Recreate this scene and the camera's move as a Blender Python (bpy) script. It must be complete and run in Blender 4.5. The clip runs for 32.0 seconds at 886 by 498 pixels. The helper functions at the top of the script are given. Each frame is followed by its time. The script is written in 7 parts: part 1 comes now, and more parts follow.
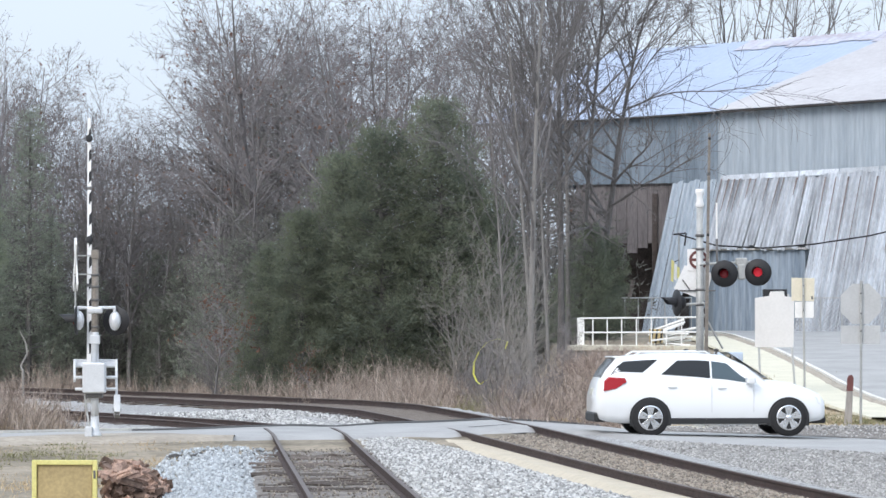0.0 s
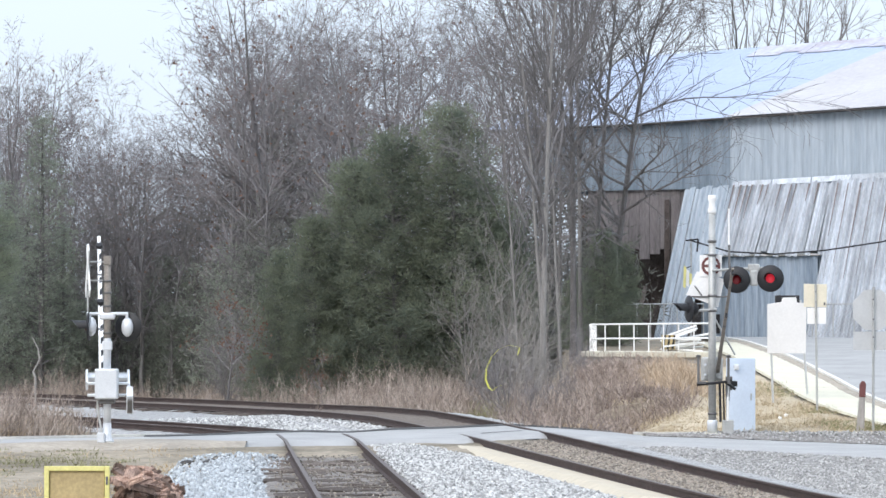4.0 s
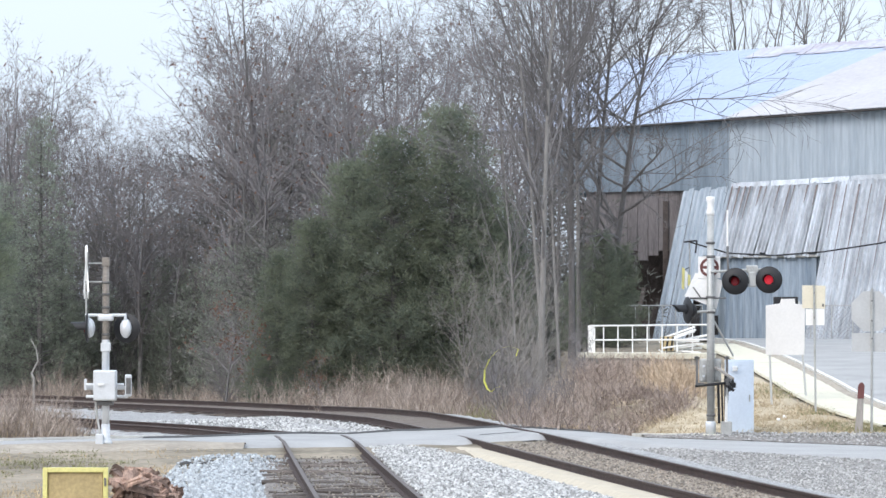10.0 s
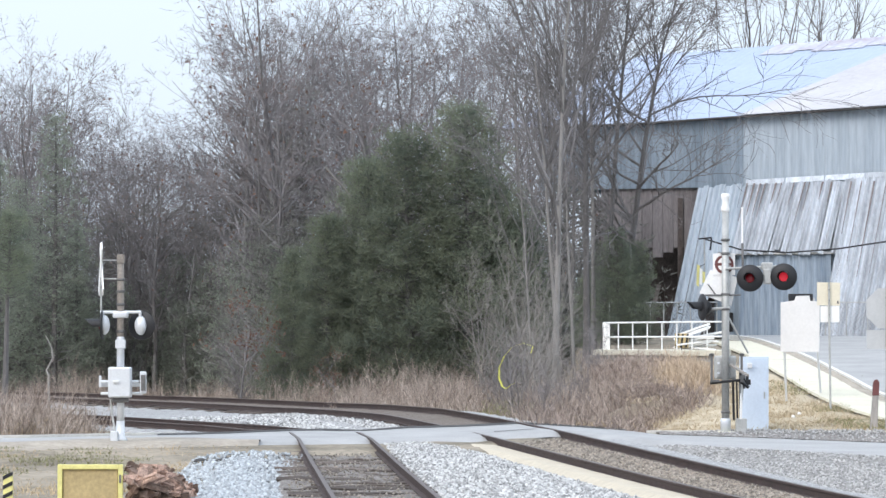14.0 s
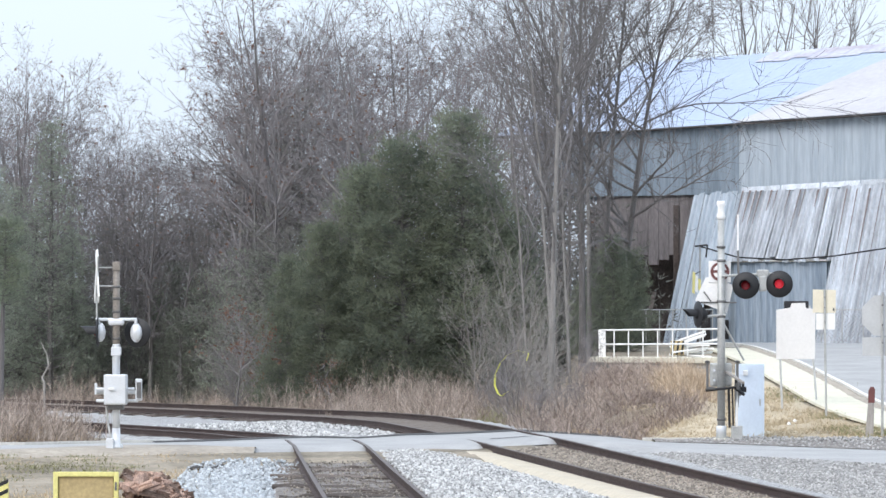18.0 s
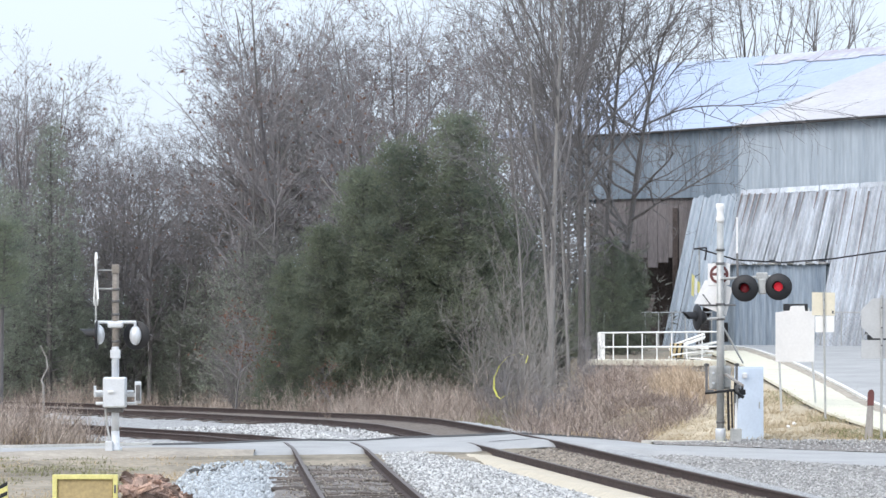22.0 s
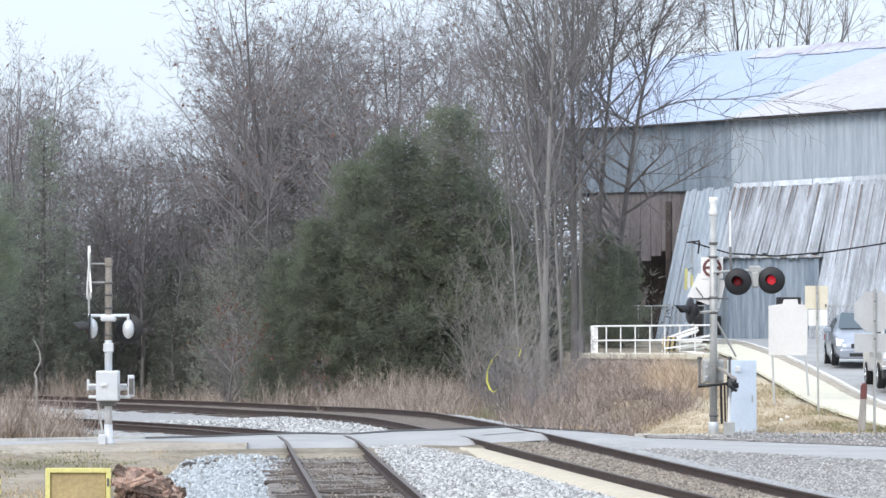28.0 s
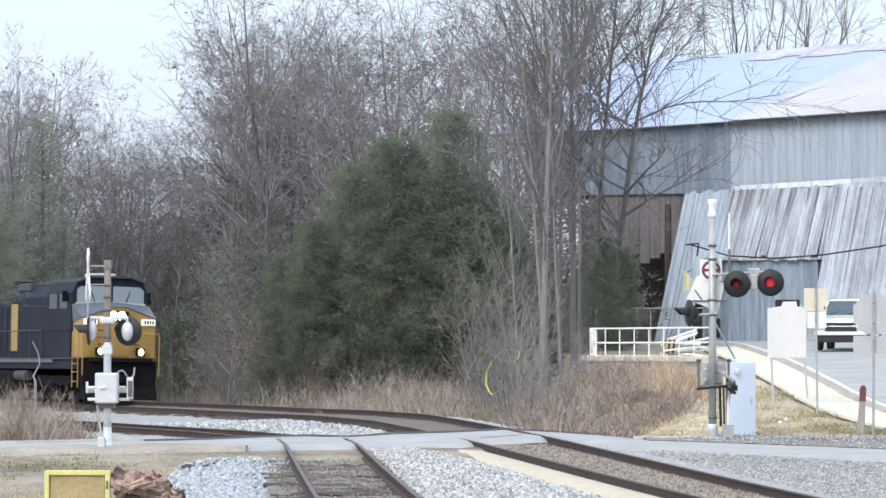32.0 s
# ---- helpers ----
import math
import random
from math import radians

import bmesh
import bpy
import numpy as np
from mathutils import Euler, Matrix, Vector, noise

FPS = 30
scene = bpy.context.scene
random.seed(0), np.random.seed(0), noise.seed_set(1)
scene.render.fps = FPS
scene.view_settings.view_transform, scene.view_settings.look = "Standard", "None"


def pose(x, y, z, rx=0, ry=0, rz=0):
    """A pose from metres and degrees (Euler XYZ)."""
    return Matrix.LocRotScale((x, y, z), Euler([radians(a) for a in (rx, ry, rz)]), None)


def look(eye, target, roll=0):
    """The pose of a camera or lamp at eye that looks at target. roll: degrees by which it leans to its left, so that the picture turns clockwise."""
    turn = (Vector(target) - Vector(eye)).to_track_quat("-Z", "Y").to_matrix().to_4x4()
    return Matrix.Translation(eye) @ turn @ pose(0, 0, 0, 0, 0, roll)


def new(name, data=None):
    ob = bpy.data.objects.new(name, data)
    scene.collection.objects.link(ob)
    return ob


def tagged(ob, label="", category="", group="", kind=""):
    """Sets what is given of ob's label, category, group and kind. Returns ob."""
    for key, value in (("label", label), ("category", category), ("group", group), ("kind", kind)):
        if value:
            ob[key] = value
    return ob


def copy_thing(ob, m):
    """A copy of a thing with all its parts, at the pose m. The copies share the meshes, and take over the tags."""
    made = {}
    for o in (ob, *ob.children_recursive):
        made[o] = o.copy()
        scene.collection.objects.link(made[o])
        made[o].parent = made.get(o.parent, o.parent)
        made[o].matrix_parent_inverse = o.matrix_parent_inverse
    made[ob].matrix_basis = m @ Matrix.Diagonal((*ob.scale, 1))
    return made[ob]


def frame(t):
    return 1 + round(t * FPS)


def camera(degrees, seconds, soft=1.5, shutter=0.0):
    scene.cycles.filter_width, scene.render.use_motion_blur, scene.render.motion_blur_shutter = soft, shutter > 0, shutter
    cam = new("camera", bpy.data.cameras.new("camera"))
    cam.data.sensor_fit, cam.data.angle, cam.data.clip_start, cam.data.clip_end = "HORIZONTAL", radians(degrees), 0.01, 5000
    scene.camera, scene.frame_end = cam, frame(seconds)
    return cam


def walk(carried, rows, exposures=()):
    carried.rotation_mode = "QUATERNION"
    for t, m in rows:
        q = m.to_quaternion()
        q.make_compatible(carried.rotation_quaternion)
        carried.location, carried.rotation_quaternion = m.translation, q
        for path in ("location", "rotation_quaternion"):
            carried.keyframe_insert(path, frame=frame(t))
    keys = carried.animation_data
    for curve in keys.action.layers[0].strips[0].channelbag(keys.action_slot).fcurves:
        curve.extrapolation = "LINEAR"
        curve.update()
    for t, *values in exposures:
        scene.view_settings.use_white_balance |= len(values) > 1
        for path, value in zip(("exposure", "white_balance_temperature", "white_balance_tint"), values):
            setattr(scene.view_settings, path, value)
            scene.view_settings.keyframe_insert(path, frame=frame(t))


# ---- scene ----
cam = camera(12.0, 32.0, soft=1.5)
EYE = 2.2
walk(cam, [(t, pose(0, 0, EYE, 90 + up, 0, turn)) for t, up, turn in (
    (0, 1.064, -0.192), (0.5, 1.079, -0.202), (1, 1.114, -0.153), (1.5, 1.122, -0.080), (2, 1.112, -0.035),
    (2.5, 1.111, -0.034), (3, 1.102, -0.029), (3.5, 1.120, -0.026), (5.5, 1.194, -0.025), (6, 1.183, 0.003),
    (6.5, 1.185, 0.021), (7, 1.183, 0.046), (7.5, 1.183, 0.034), (8, 1.191, 0.030), (8.5, 1.193, 0.002),
    (9, 1.183, 0.000), (9.5, 1.195, -0.020), (10, 1.166, -0.046), (10.5, 1.195, -0.056), (11, 1.171, -0.054),
    (11.5, 1.148, -0.022), (12, 1.164, 0.004), (12.5, 1.165, 0.037), (13, 1.157, 0.119), (13.5, 1.125, 0.179),
    (14, 1.125, 0.154), (14.5, 1.147, 0.130), (16.5, 1.230, 0.035), (17, 1.183, 0.050), (17.5, 1.195, 0.048),
    (18, 1.224, 0.096), (18.5, 1.304, 0.042), (19, 1.330, 0.071), (19.5, 1.313, 0.118), (20, 1.175, 0.118),
    (20.5, 1.184, 0.119), (21, 1.248, 0.155), (21.5, 1.265, 0.082), (22, 1.261, 0.085), (22.5, 1.184, 0.050),
    (23, 1.138, 0.037), (23.5, 1.149, 0.038), (24, 1.159, -0.021), (24.5, 1.157, -0.035), (25, 1.160, -0.023),
    (25.5, 1.156, 0.016), (27.5, 1.211, 0.039), (28, 1.172, -0.009), (28.5, 1.153, -0.023), (29, 1.159, -0.022),
    (29.5, 1.148, -0.022), (30, 1.169, -0.033), (30.5, 1.219, -0.022), (31, 1.232, -0.024), (31.5, 1.205, -0.023),
    (32, 1.204, -0.023),
)], exposures=((0, 0.12, 6500, 13), (0.6, 0.16, 6500, 13), (1.5, 0.23, 6500, 13), (2.5, 0.25, 6500, 13), (32, 0.25, 6500, 13)))

# ---- light: bright overcast winter sky ----
world = bpy.data.worlds.new("overcast_sky")
scene.world = world
world.use_nodes = True
wn, wl = world.node_tree.nodes, world.node_tree.links
sky = wn.new("ShaderNodeTexSky")
sky.sky_type = "NISHITA"
sky.sun_disc = False
sky.sun_elevation, sky.sun_rotation = radians(38), radians(215)
sky.air_density, sky.dust_density, sky.ozone_density = 1.0, 3.0, 1.0
cloud = wn.new("ShaderNodeMix")
cloud.data_type = "RGBA"
cloud.inputs["Factor"].default_value = 0.82
cloud.inputs["B"].default_value = (7.5, 8.75, 10.1, 1)
# an overcast sky is brighter overhead than at the horizon
wc, wz, wg = wn.new("ShaderNodeTexCoord"), wn.new("ShaderNodeSeparateXYZ"), wn.new("ShaderNodeMapRange")
wl.new(wc.outputs["Generated"], wz.inputs["Vector"])
wl.new(wz.outputs["Z"], wg.inputs["Value"])
wg.inputs["To Min"].default_value, wg.inputs["To Max"].default_value = 0.1, 0.2
wl.new(sky.outputs["Color"], cloud.inputs["A"])
wl.new(cloud.outputs["Result"], wn["Background"].inputs["Color"])
wl.new(wg.outputs["Result"], wn["Background"].inputs["Strength"])
sun = new("sun", bpy.data.lights.new("sun", "SUN"))
sun.data.energy, sun.data.angle, sun.data.color = 1.4, radians(25), (1.0, 0.96, 0.9)
sun.matrix_world = look((0, 0, 0), (0.45, 0.64, -0.62))


# ---- materials ----
def socket(node, name, value):
    node.inputs[name].default_value = value


def mat(name, color, rough=0.8, metal=0.0, dark=0.7, scale=6.0, fine=60.0, bump=0.3, tint=None, rand=0.0, streak=None, spec=0.5):
    """A worn surface: two scales of noise between color and its darker or tinted form, with fine relief."""
    m = bpy.data.materials.new(name)
    m.use_nodes = True
    n, l = m.node_tree.nodes, m.node_tree.links
    b = n["Principled BSDF"]
    socket(b, "Roughness", rough), socket(b, "Metallic", metal)
    socket(b, "Specular IOR Level", spec)
    tc = n.new("ShaderNodeTexCoord")
    mp = n.new("ShaderNodeMapping")
    l.new(tc.outputs["Object"], mp.inputs["Vector"])
    if streak:
        mp.inputs["Scale"].default_value = streak
    a = n.new("ShaderNodeTexNoise")
    socket(a, "Scale", scale), socket(a, "Detail", 6.0), socket(a, "Roughness", 0.65)
    c = n.new("ShaderNodeTexNoise")
    socket(c, "Scale", fine), socket(c, "Detail", 4.0)
    l.new(mp.outputs["Vector"], a.inputs["Vector"]), l.new(mp.outputs["Vector"], c.inputs["Vector"])
    ramp = n.new("ShaderNodeValToRGB")
    ramp.color_ramp.elements[0].position, ramp.color_ramp.elements[1].position = 0.36, 0.64
    t = tint or [v * dark for v in color]
    ramp.color_ramp.elements[0].color, ramp.color_ramp.elements[1].color = (*t, 1), (*color, 1)
    mixed = n.new("ShaderNodeMath")
    mixed.operation = "MULTIPLY_ADD"
    l.new(c.outputs["Fac"], mixed.inputs[0])
    mixed.inputs[1].default_value = 0.5
    half = n.new("ShaderNodeMath")
    half.operation = "MULTIPLY_ADD"
    l.new(a.outputs["Fac"], half.inputs[0])
    half.inputs[1].default_value, half.inputs[2].default_value = 0.75, -0.125
    l.new(half.outputs[0], mixed.inputs[2])
    l.new(mixed.outputs[0], ramp.inputs["Fac"])
    out = ramp.outputs["Color"]
    if rand:
        info = n.new("ShaderNodeObjectInfo")
        hsv = n.new("ShaderNodeHueSaturation")
        rng = n.new("ShaderNodeMapRange")
        socket(rng, "To Min", 1 - rand), socket(rng, "To Max", 1 + rand)
        l.new(info.outputs["Random"], rng.inputs["Value"])
        l.new(rng.outputs["Result"], hsv.inputs["Value"])
        l.new(out, hsv.inputs["Color"])
        out = hsv.outputs["Color"]
    l.new(out, b.inputs["Base Color"])
    if bump:
        bp = n.new("ShaderNodeBump")
        socket(bp, "Strength", bump), socket(bp, "Distance", 0.02)
        l.new(c.outputs["Fac"], bp.inputs["Height"])
        l.new(bp.outputs["Normal"], b.inputs["Normal"])
    return m


def island(m, amount):
    """Lets every loose piece of a joined mesh differ in brightness."""
    n, l = m.node_tree.nodes, m.node_tree.links
    b = n["Principled BSDF"]
    src = b.inputs["Base Color"].links[0].from_socket
    geo, hsv, rng = n.new("ShaderNodeNewGeometry"), n.new("ShaderNodeHueSaturation"), n.new("ShaderNodeMapRange")
    socket(rng, "To Min", 1 - amount), socket(rng, "To Max", 1 + amount)
    l.new(geo.outputs["Random Per Island"], rng.inputs["Value"])
    l.new(rng.outputs["Result"], hsv.inputs["Value"]), l.new(src, hsv.inputs["Color"])
    l.new(hsv.outputs["Color"], b.inputs["Base Color"])
    return m


def leafy(m, share=0.5):
    """Thin leaves and twigs: part of the light passes through."""
    n, l = m.node_tree.nodes, m.node_tree.links
    b = n["Principled BSDF"]
    thin, mix = n.new("ShaderNodeBsdfTranslucent"), n.new("ShaderNodeMixShader")
    l.new(b.inputs["Base Color"].links[0].from_socket, thin.inputs["Color"])
    mix.inputs["Fac"].default_value = share
    l.new(b.outputs["BSDF"], mix.inputs[1]), l.new(thin.outputs["BSDF"], mix.inputs[2])
    l.new(mix.outputs["Shader"], n["Material Output"].inputs["Surface"])
    return m


def plain(name, color, rough=0.5, metal=0.0, glow=0.0, coat=0.0, alpha=1.0, trans=0.0):
    m = bpy.data.materials.new(name)
    m.use_nodes = True
    b = m.node_tree.nodes["Principled BSDF"]
    socket(b, "Base Color", (*color, 1)), socket(b, "Roughness", rough), socket(b, "Metallic", metal)
    socket(b, "Coat Weight", coat), socket(b, "Transmission Weight", trans)
    if glow:
        socket(b, "Emission Color", (*color, 1)), socket(b, "Emission Strength", glow)
    return m


M_DIRT = mat("dry_dirt_and_grass", (0.34, 0.285, 0.215), 0.95, dark=0.6, scale=0.45, fine=6, bump=0.6, tint=(0.13, 0.11, 0.075))
M_STRAW = mat("dry_straw_grass", (0.54, 0.45, 0.32), 0.95, scale=0.45, fine=9, bump=0.8, tint=(0.33, 0.27, 0.18))
M_VERGE = mat("brown_green_verge", (0.25, 0.21, 0.14), 0.95, scale=1.5, fine=20, bump=0.8, tint=(0.12, 0.11, 0.065))
M_SEDGE = mat("orange_brown_sedge", (0.5, 0.4, 0.3), 0.95, scale=1, fine=8, bump=0, tint=(0.42, 0.32, 0.225))
M_STONE_DULL = mat("dull_ballast_stone", (0.41, 0.40, 0.385), 0.9, scale=12, fine=90, bump=0.3, dark=0.7)
M_CRIB_STONE = mat("brown_ballast_stone", (0.33, 0.29, 0.245), 0.9, scale=12, fine=90, bump=0.3, dark=0.6)
M_MAST = mat("rusty_painted_mast", (0.36, 0.32, 0.28), 0.7, metal=0.3, scale=3, fine=30, bump=0.1, dark=0.6)
M_POST = mat("grey_weathered_post", (0.40, 0.37, 0.34), 0.9, scale=3, fine=30, bump=0.4, dark=0.7, streak=(4, 4, 0.6))
M_OLDBOARD = mat("grey_brown_boards", (0.25, 0.225, 0.225), 0.95, scale=0.8, fine=9, bump=0.3, dark=0.55, streak=(3, 3, 0.4))
for _m, _a in ((M_SEDGE, 0.4), (M_STONE_DULL, 0.45), (M_CRIB_STONE, 0.5)):
    island(_m, _a)
M_BALLAST = mat("grey_ballast", (0.46, 0.455, 0.445), 0.9, scale=9, fine=24, bump=0.9, tint=(0.17, 0.165, 0.16))
M_BALLAST_DULL = mat("dull_ballast", (0.36, 0.35, 0.33), 0.9, scale=6, fine=24, bump=0.9, tint=(0.13, 0.12, 0.11))
M_GRIT = mat("dark_grit", (0.28, 0.25, 0.225), 0.95, scale=4, fine=22, bump=0.9, tint=(0.1, 0.09, 0.08))
M_STONE = island(mat("ballast_stone", (0.5, 0.497, 0.485), 0.9, scale=12, fine=90, bump=0.3, dark=0.7), 0.55)
M_WHITE_STONE = island(mat("fresh_crushed_stone", (0.46, 0.49, 0.51), 0.9, scale=12, fine=90, bump=0.3, dark=0.8), 0.3)
M_SAND = mat("sandy_strip", (0.56, 0.49, 0.38), 0.95, scale=3, fine=50, bump=0.4, dark=0.8)
M_ASPHALT = mat("worn_asphalt", (0.395, 0.388, 0.377), 0.8, scale=0.6, fine=40, bump=0.25, dark=0.74)
M_TAR_AND_SHADE = mat("tar_and_edge_shade", (0.055, 0.052, 0.05), 0.8, scale=3, fine=60, bump=0.4)
M_PANEL = mat("crossing_concrete", (0.44, 0.435, 0.42), 0.85, scale=1.6, fine=60, bump=0.3, dark=0.65)
M_CONCRETE = mat("pale_concrete", (0.66, 0.625, 0.51), 0.9, scale=1.5, fine=50, bump=0.25, dark=0.82)
M_PAVE = mat("cream_pavement_concrete", (0.66, 0.62, 0.49), 0.9, scale=1.5, fine=40, bump=0.25, dark=0.85)
M_STRAWBLADE = mat("pale_straw_blades", (0.54, 0.45, 0.32), 0.95, scale=0.6, fine=6, bump=0, tint=(0.36, 0.29, 0.19))
island(M_STRAWBLADE, 0.2)
M_VERGE = mat("gritty_pale_dirt", (0.43, 0.375, 0.305), 0.95, scale=0.7, fine=9, bump=0.6, dark=0.75, tint=(0.27, 0.235, 0.19))
M_KERB_PALE = mat("pale_kerb_concrete", (0.74, 0.72, 0.67), 0.85, scale=2, fine=30, bump=0.3, dark=0.75)
M_CRIB = mat("brown_fouled_ballast", (0.40, 0.33, 0.25), 0.95, scale=7, fine=26, bump=0.8, tint=(0.17, 0.13, 0.1))
M_CRIB_DARK = mat("dark_fouled_ballast", (0.2, 0.165, 0.135), 0.95, scale=7, fine=26, bump=0.8, tint=(0.09, 0.07, 0.055))
M_RAIL = mat("rusty_rail", (0.07, 0.043, 0.036), 0.75, metal=0.2, scale=3, fine=80, dark=0.55)
M_RAILTOP = plain("worn_rail_head", (0.11, 0.085, 0.075), 0.55, 0.4)
M_TIE = mat("weathered_tie", (0.15, 0.122, 0.105), 0.95, scale=2.5, fine=30, bump=0.6, dark=0.45, rand=0.3, streak=(0.5, 4, 4))
M_SHEET = mat("galvanised_sheet", (0.47, 0.53, 0.585), 0.55, metal=0.25, scale=0.4, fine=4, bump=0.05, tint=(0.34, 0.395, 0.45), streak=(3, 3, 0.25))
M_SHEET_OLD = mat("weathered_sheet", (0.56, 0.605, 0.655), 0.6, metal=0.15, scale=0.9, fine=7, bump=0.05, tint=(0.36, 0.38, 0.41), streak=(3, 3, 0.3), rand=0.22)
# darker copy of the galvanised sheet, with shade put into the colour
M_SHEET_SHADED = mat("shaded_sheet", (0.27, 0.325, 0.38), 0.6, metal=0.2, scale=0.5, fine=5, bump=0.05, tint=(0.17, 0.215, 0.26), streak=(3, 3, 0.3))
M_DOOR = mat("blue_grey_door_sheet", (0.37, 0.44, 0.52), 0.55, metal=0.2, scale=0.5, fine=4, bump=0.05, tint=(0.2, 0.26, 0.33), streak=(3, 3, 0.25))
# blue of the reflected sky is put into the roof's base colour
M_ROOF = mat("sky_blue_roof_sheet", (0.40, 0.465, 0.59), 0.6, metal=0.2, scale=0.25, fine=4, bump=0.04, tint=(0.36, 0.42, 0.53), spec=0.3)
M_ROOF_PALE = mat("pale_roof_sheet", (0.5, 0.49, 0.5), 0.75, scale=0.3, fine=4, bump=0.04, tint=(0.43, 0.415, 0.425), spec=0.15)
M_ROOF_RUST = mat("pinkish_rusted_roof", (0.5, 0.52, 0.6), 0.8, scale=0.6, fine=5, bump=0.05, tint=(0.38, 0.345, 0.375), spec=0.15)
M_RUST = mat("rust_stain", (0.27, 0.23, 0.22), 0.9, scale=1.5, fine=12, dark=0.6)
M_DARKWOOD = mat("dark_old_timber", (0.13, 0.105, 0.095), 0.95, scale=1.5, fine=14, dark=0.5)
M_BARK = mat("grey_bark", (0.19, 0.18, 0.178), 0.95, scale=2.5, fine=40, bump=0.5, dark=0.6, rand=0.22, streak=(3, 3, 0.6))
M_BARK_DARK = mat("dark_trunk_bark", (0.165, 0.155, 0.152), 0.95, scale=2.5, fine=40, bump=0.5, dark=0.6, streak=(3, 3, 0.6))
M_BARK_PALE = mat("pale_bark", (0.29, 0.275, 0.262), 0.95, scale=2.5, fine=40, bump=0.5, dark=0.62, streak=(3, 3, 0.6))
# twigs greyed and lightened, so the colour carries distant haze
M_TWIG = mat("winter_twigs", (0.235, 0.22, 0.222), 0.95, scale=1.5, fine=10, bump=0, dark=0.78, rand=0.2, spec=0.1)
M_TWIG_PALE = mat("pale_sapling_twigs", (0.3, 0.28, 0.26), 0.95, scale=1.5, fine=10, bump=0, dark=0.75, rand=0.15, spec=0.1)
M_TWIG_DARK = mat("dark_winter_limbs", (0.2, 0.19, 0.19), 0.95, scale=1.5, fine=10, bump=0, dark=0.7, spec=0.1)
M_DEADLEAF = island(mat("dead_leaves", (0.24, 0.135, 0.10), 0.9, scale=3, fine=20, bump=0, dark=0.7), 0.3)
M_CEDAR = island(mat("cedar_foliage", (0.27, 0.296, 0.206), 0.95, scale=0.55, fine=3, bump=0, tint=(0.14, 0.163, 0.135), rand=0.1, spec=0.02), 0.06)
# far foliage and thickets paled: haze of distance is put into the colour
M_CEDAR_FAR = island(mat("hazed_evergreen_foliage", (0.3, 0.325, 0.265), 0.95, scale=0.4, fine=4, bump=0, tint=(0.21, 0.235, 0.19), rand=0.2, spec=0.05), 0.22)
M_THICKET = island(mat("hazed_thicket_foliage", (0.24, 0.235, 0.21), 0.95, scale=0.4, fine=4, bump=0, tint=(0.175, 0.175, 0.158), rand=0.2, spec=0.05), 0.22)
M_BRUSH = island(mat("dry_brush_stems", (0.45, 0.385, 0.335), 0.95, scale=0.5, fine=6, bump=0, tint=(0.2, 0.155, 0.13), spec=0.1), 0.5)
M_BRUSH_RED = island(mat("reddish_brown_tangle", (0.43, 0.36, 0.315), 0.95, scale=0.5, fine=6, bump=0, tint=(0.19, 0.145, 0.125), spec=0.1), 0.5)
M_GRASS = island(mat("straw_blades", (0.55, 0.43, 0.28), 0.95, scale=1, fine=8, bump=0, tint=(0.38, 0.29, 0.17)), 0.35)
M_GREEN = island(mat("winter_green_grass", (0.29, 0.28, 0.15), 0.95, scale=1, fine=8, bump=0), 0.35)
for _m in (M_CEDAR, M_CEDAR_FAR, M_THICKET, M_DEADLEAF):
    leafy(_m)
M_STEEL = mat("dull_galvanised_steel", (0.52, 0.52, 0.5), 0.55, metal=0.5, scale=4, fine=40, bump=0.08, dark=0.7)
M_STEEL_DARK = mat("grimy_steel", (0.2, 0.195, 0.19), 0.6, metal=0.5, scale=4, fine=40, bump=0.1, dark=0.6)
M_SILVER = mat("aluminium_paint", (0.72, 0.74, 0.76), 0.45, metal=0.3, scale=3, fine=30, bump=0.05, dark=0.85)
M_BLACK = plain("flat_black_paint", (0.012, 0.012, 0.014), 0.55)
M_RUBBER = mat("tyre_rubber", (0.022, 0.022, 0.023), 0.85, scale=9, fine=60, bump=0.2)
M_WHITE = mat("white_sheet_paint", (0.85, 0.84, 0.82), 0.6, scale=2, fine=30, bump=0.05, dark=0.88)
M_CABINET = mat("cabinet_paint", (0.70, 0.78, 0.88), 0.5, scale=1.5, fine=20, bump=0.04, dark=0.9)
M_CREAM = mat("cream_sign_back", (0.74, 0.68, 0.54), 0.6, scale=2, fine=20, bump=0.05, dark=0.88)
M_SIGNGREY = mat("sign_back_metal", (0.58, 0.58, 0.57), 0.5, metal=0.35, scale=2, fine=20, bump=0.05, dark=0.88)
M_REDDIM = plain("fading_red_lens", (0.22, 0.012, 0.018), 0.3, glow=0.06)
M_BOARD = mat("weathered_white_board", (0.73, 0.715, 0.7), 0.65, scale=1.2, fine=14, bump=0.05, dark=0.9)
M_RED = plain("signal_red_glow", (0.7, 0.03, 0.05), 0.4, glow=0.4)
M_REDDARK = plain("unlit_red_lens", (0.16, 0.008, 0.012), 0.25)
M_REDPAINT = mat("faded_red_paint", (0.17, 0.06, 0.055), 0.7, scale=4, fine=30, dark=0.7)
M_YELLOW = mat("yellow_paint", (0.80, 0.73, 0.28), 0.6, scale=3, fine=30, dark=0.82)
M_OCHRE = mat("faded_ochre_panel", (0.52, 0.40, 0.2), 0.75, scale=2, fine=20, dark=0.7)
M_TAPE = plain("yellow_tape", (0.72, 0.7, 0.13), 0.5)
M_WOODPILE = island(mat("split_wood", (0.42, 0.29, 0.225), 0.9, scale=4, fine=30, bump=0.4, tint=(0.15, 0.095, 0.075), rand=0.7), 0.4)


# ---- mesh tools ----
def lerp(table, x):
    return float(np.interp(x, [p[0] for p in table], [p[1] for p in table]))


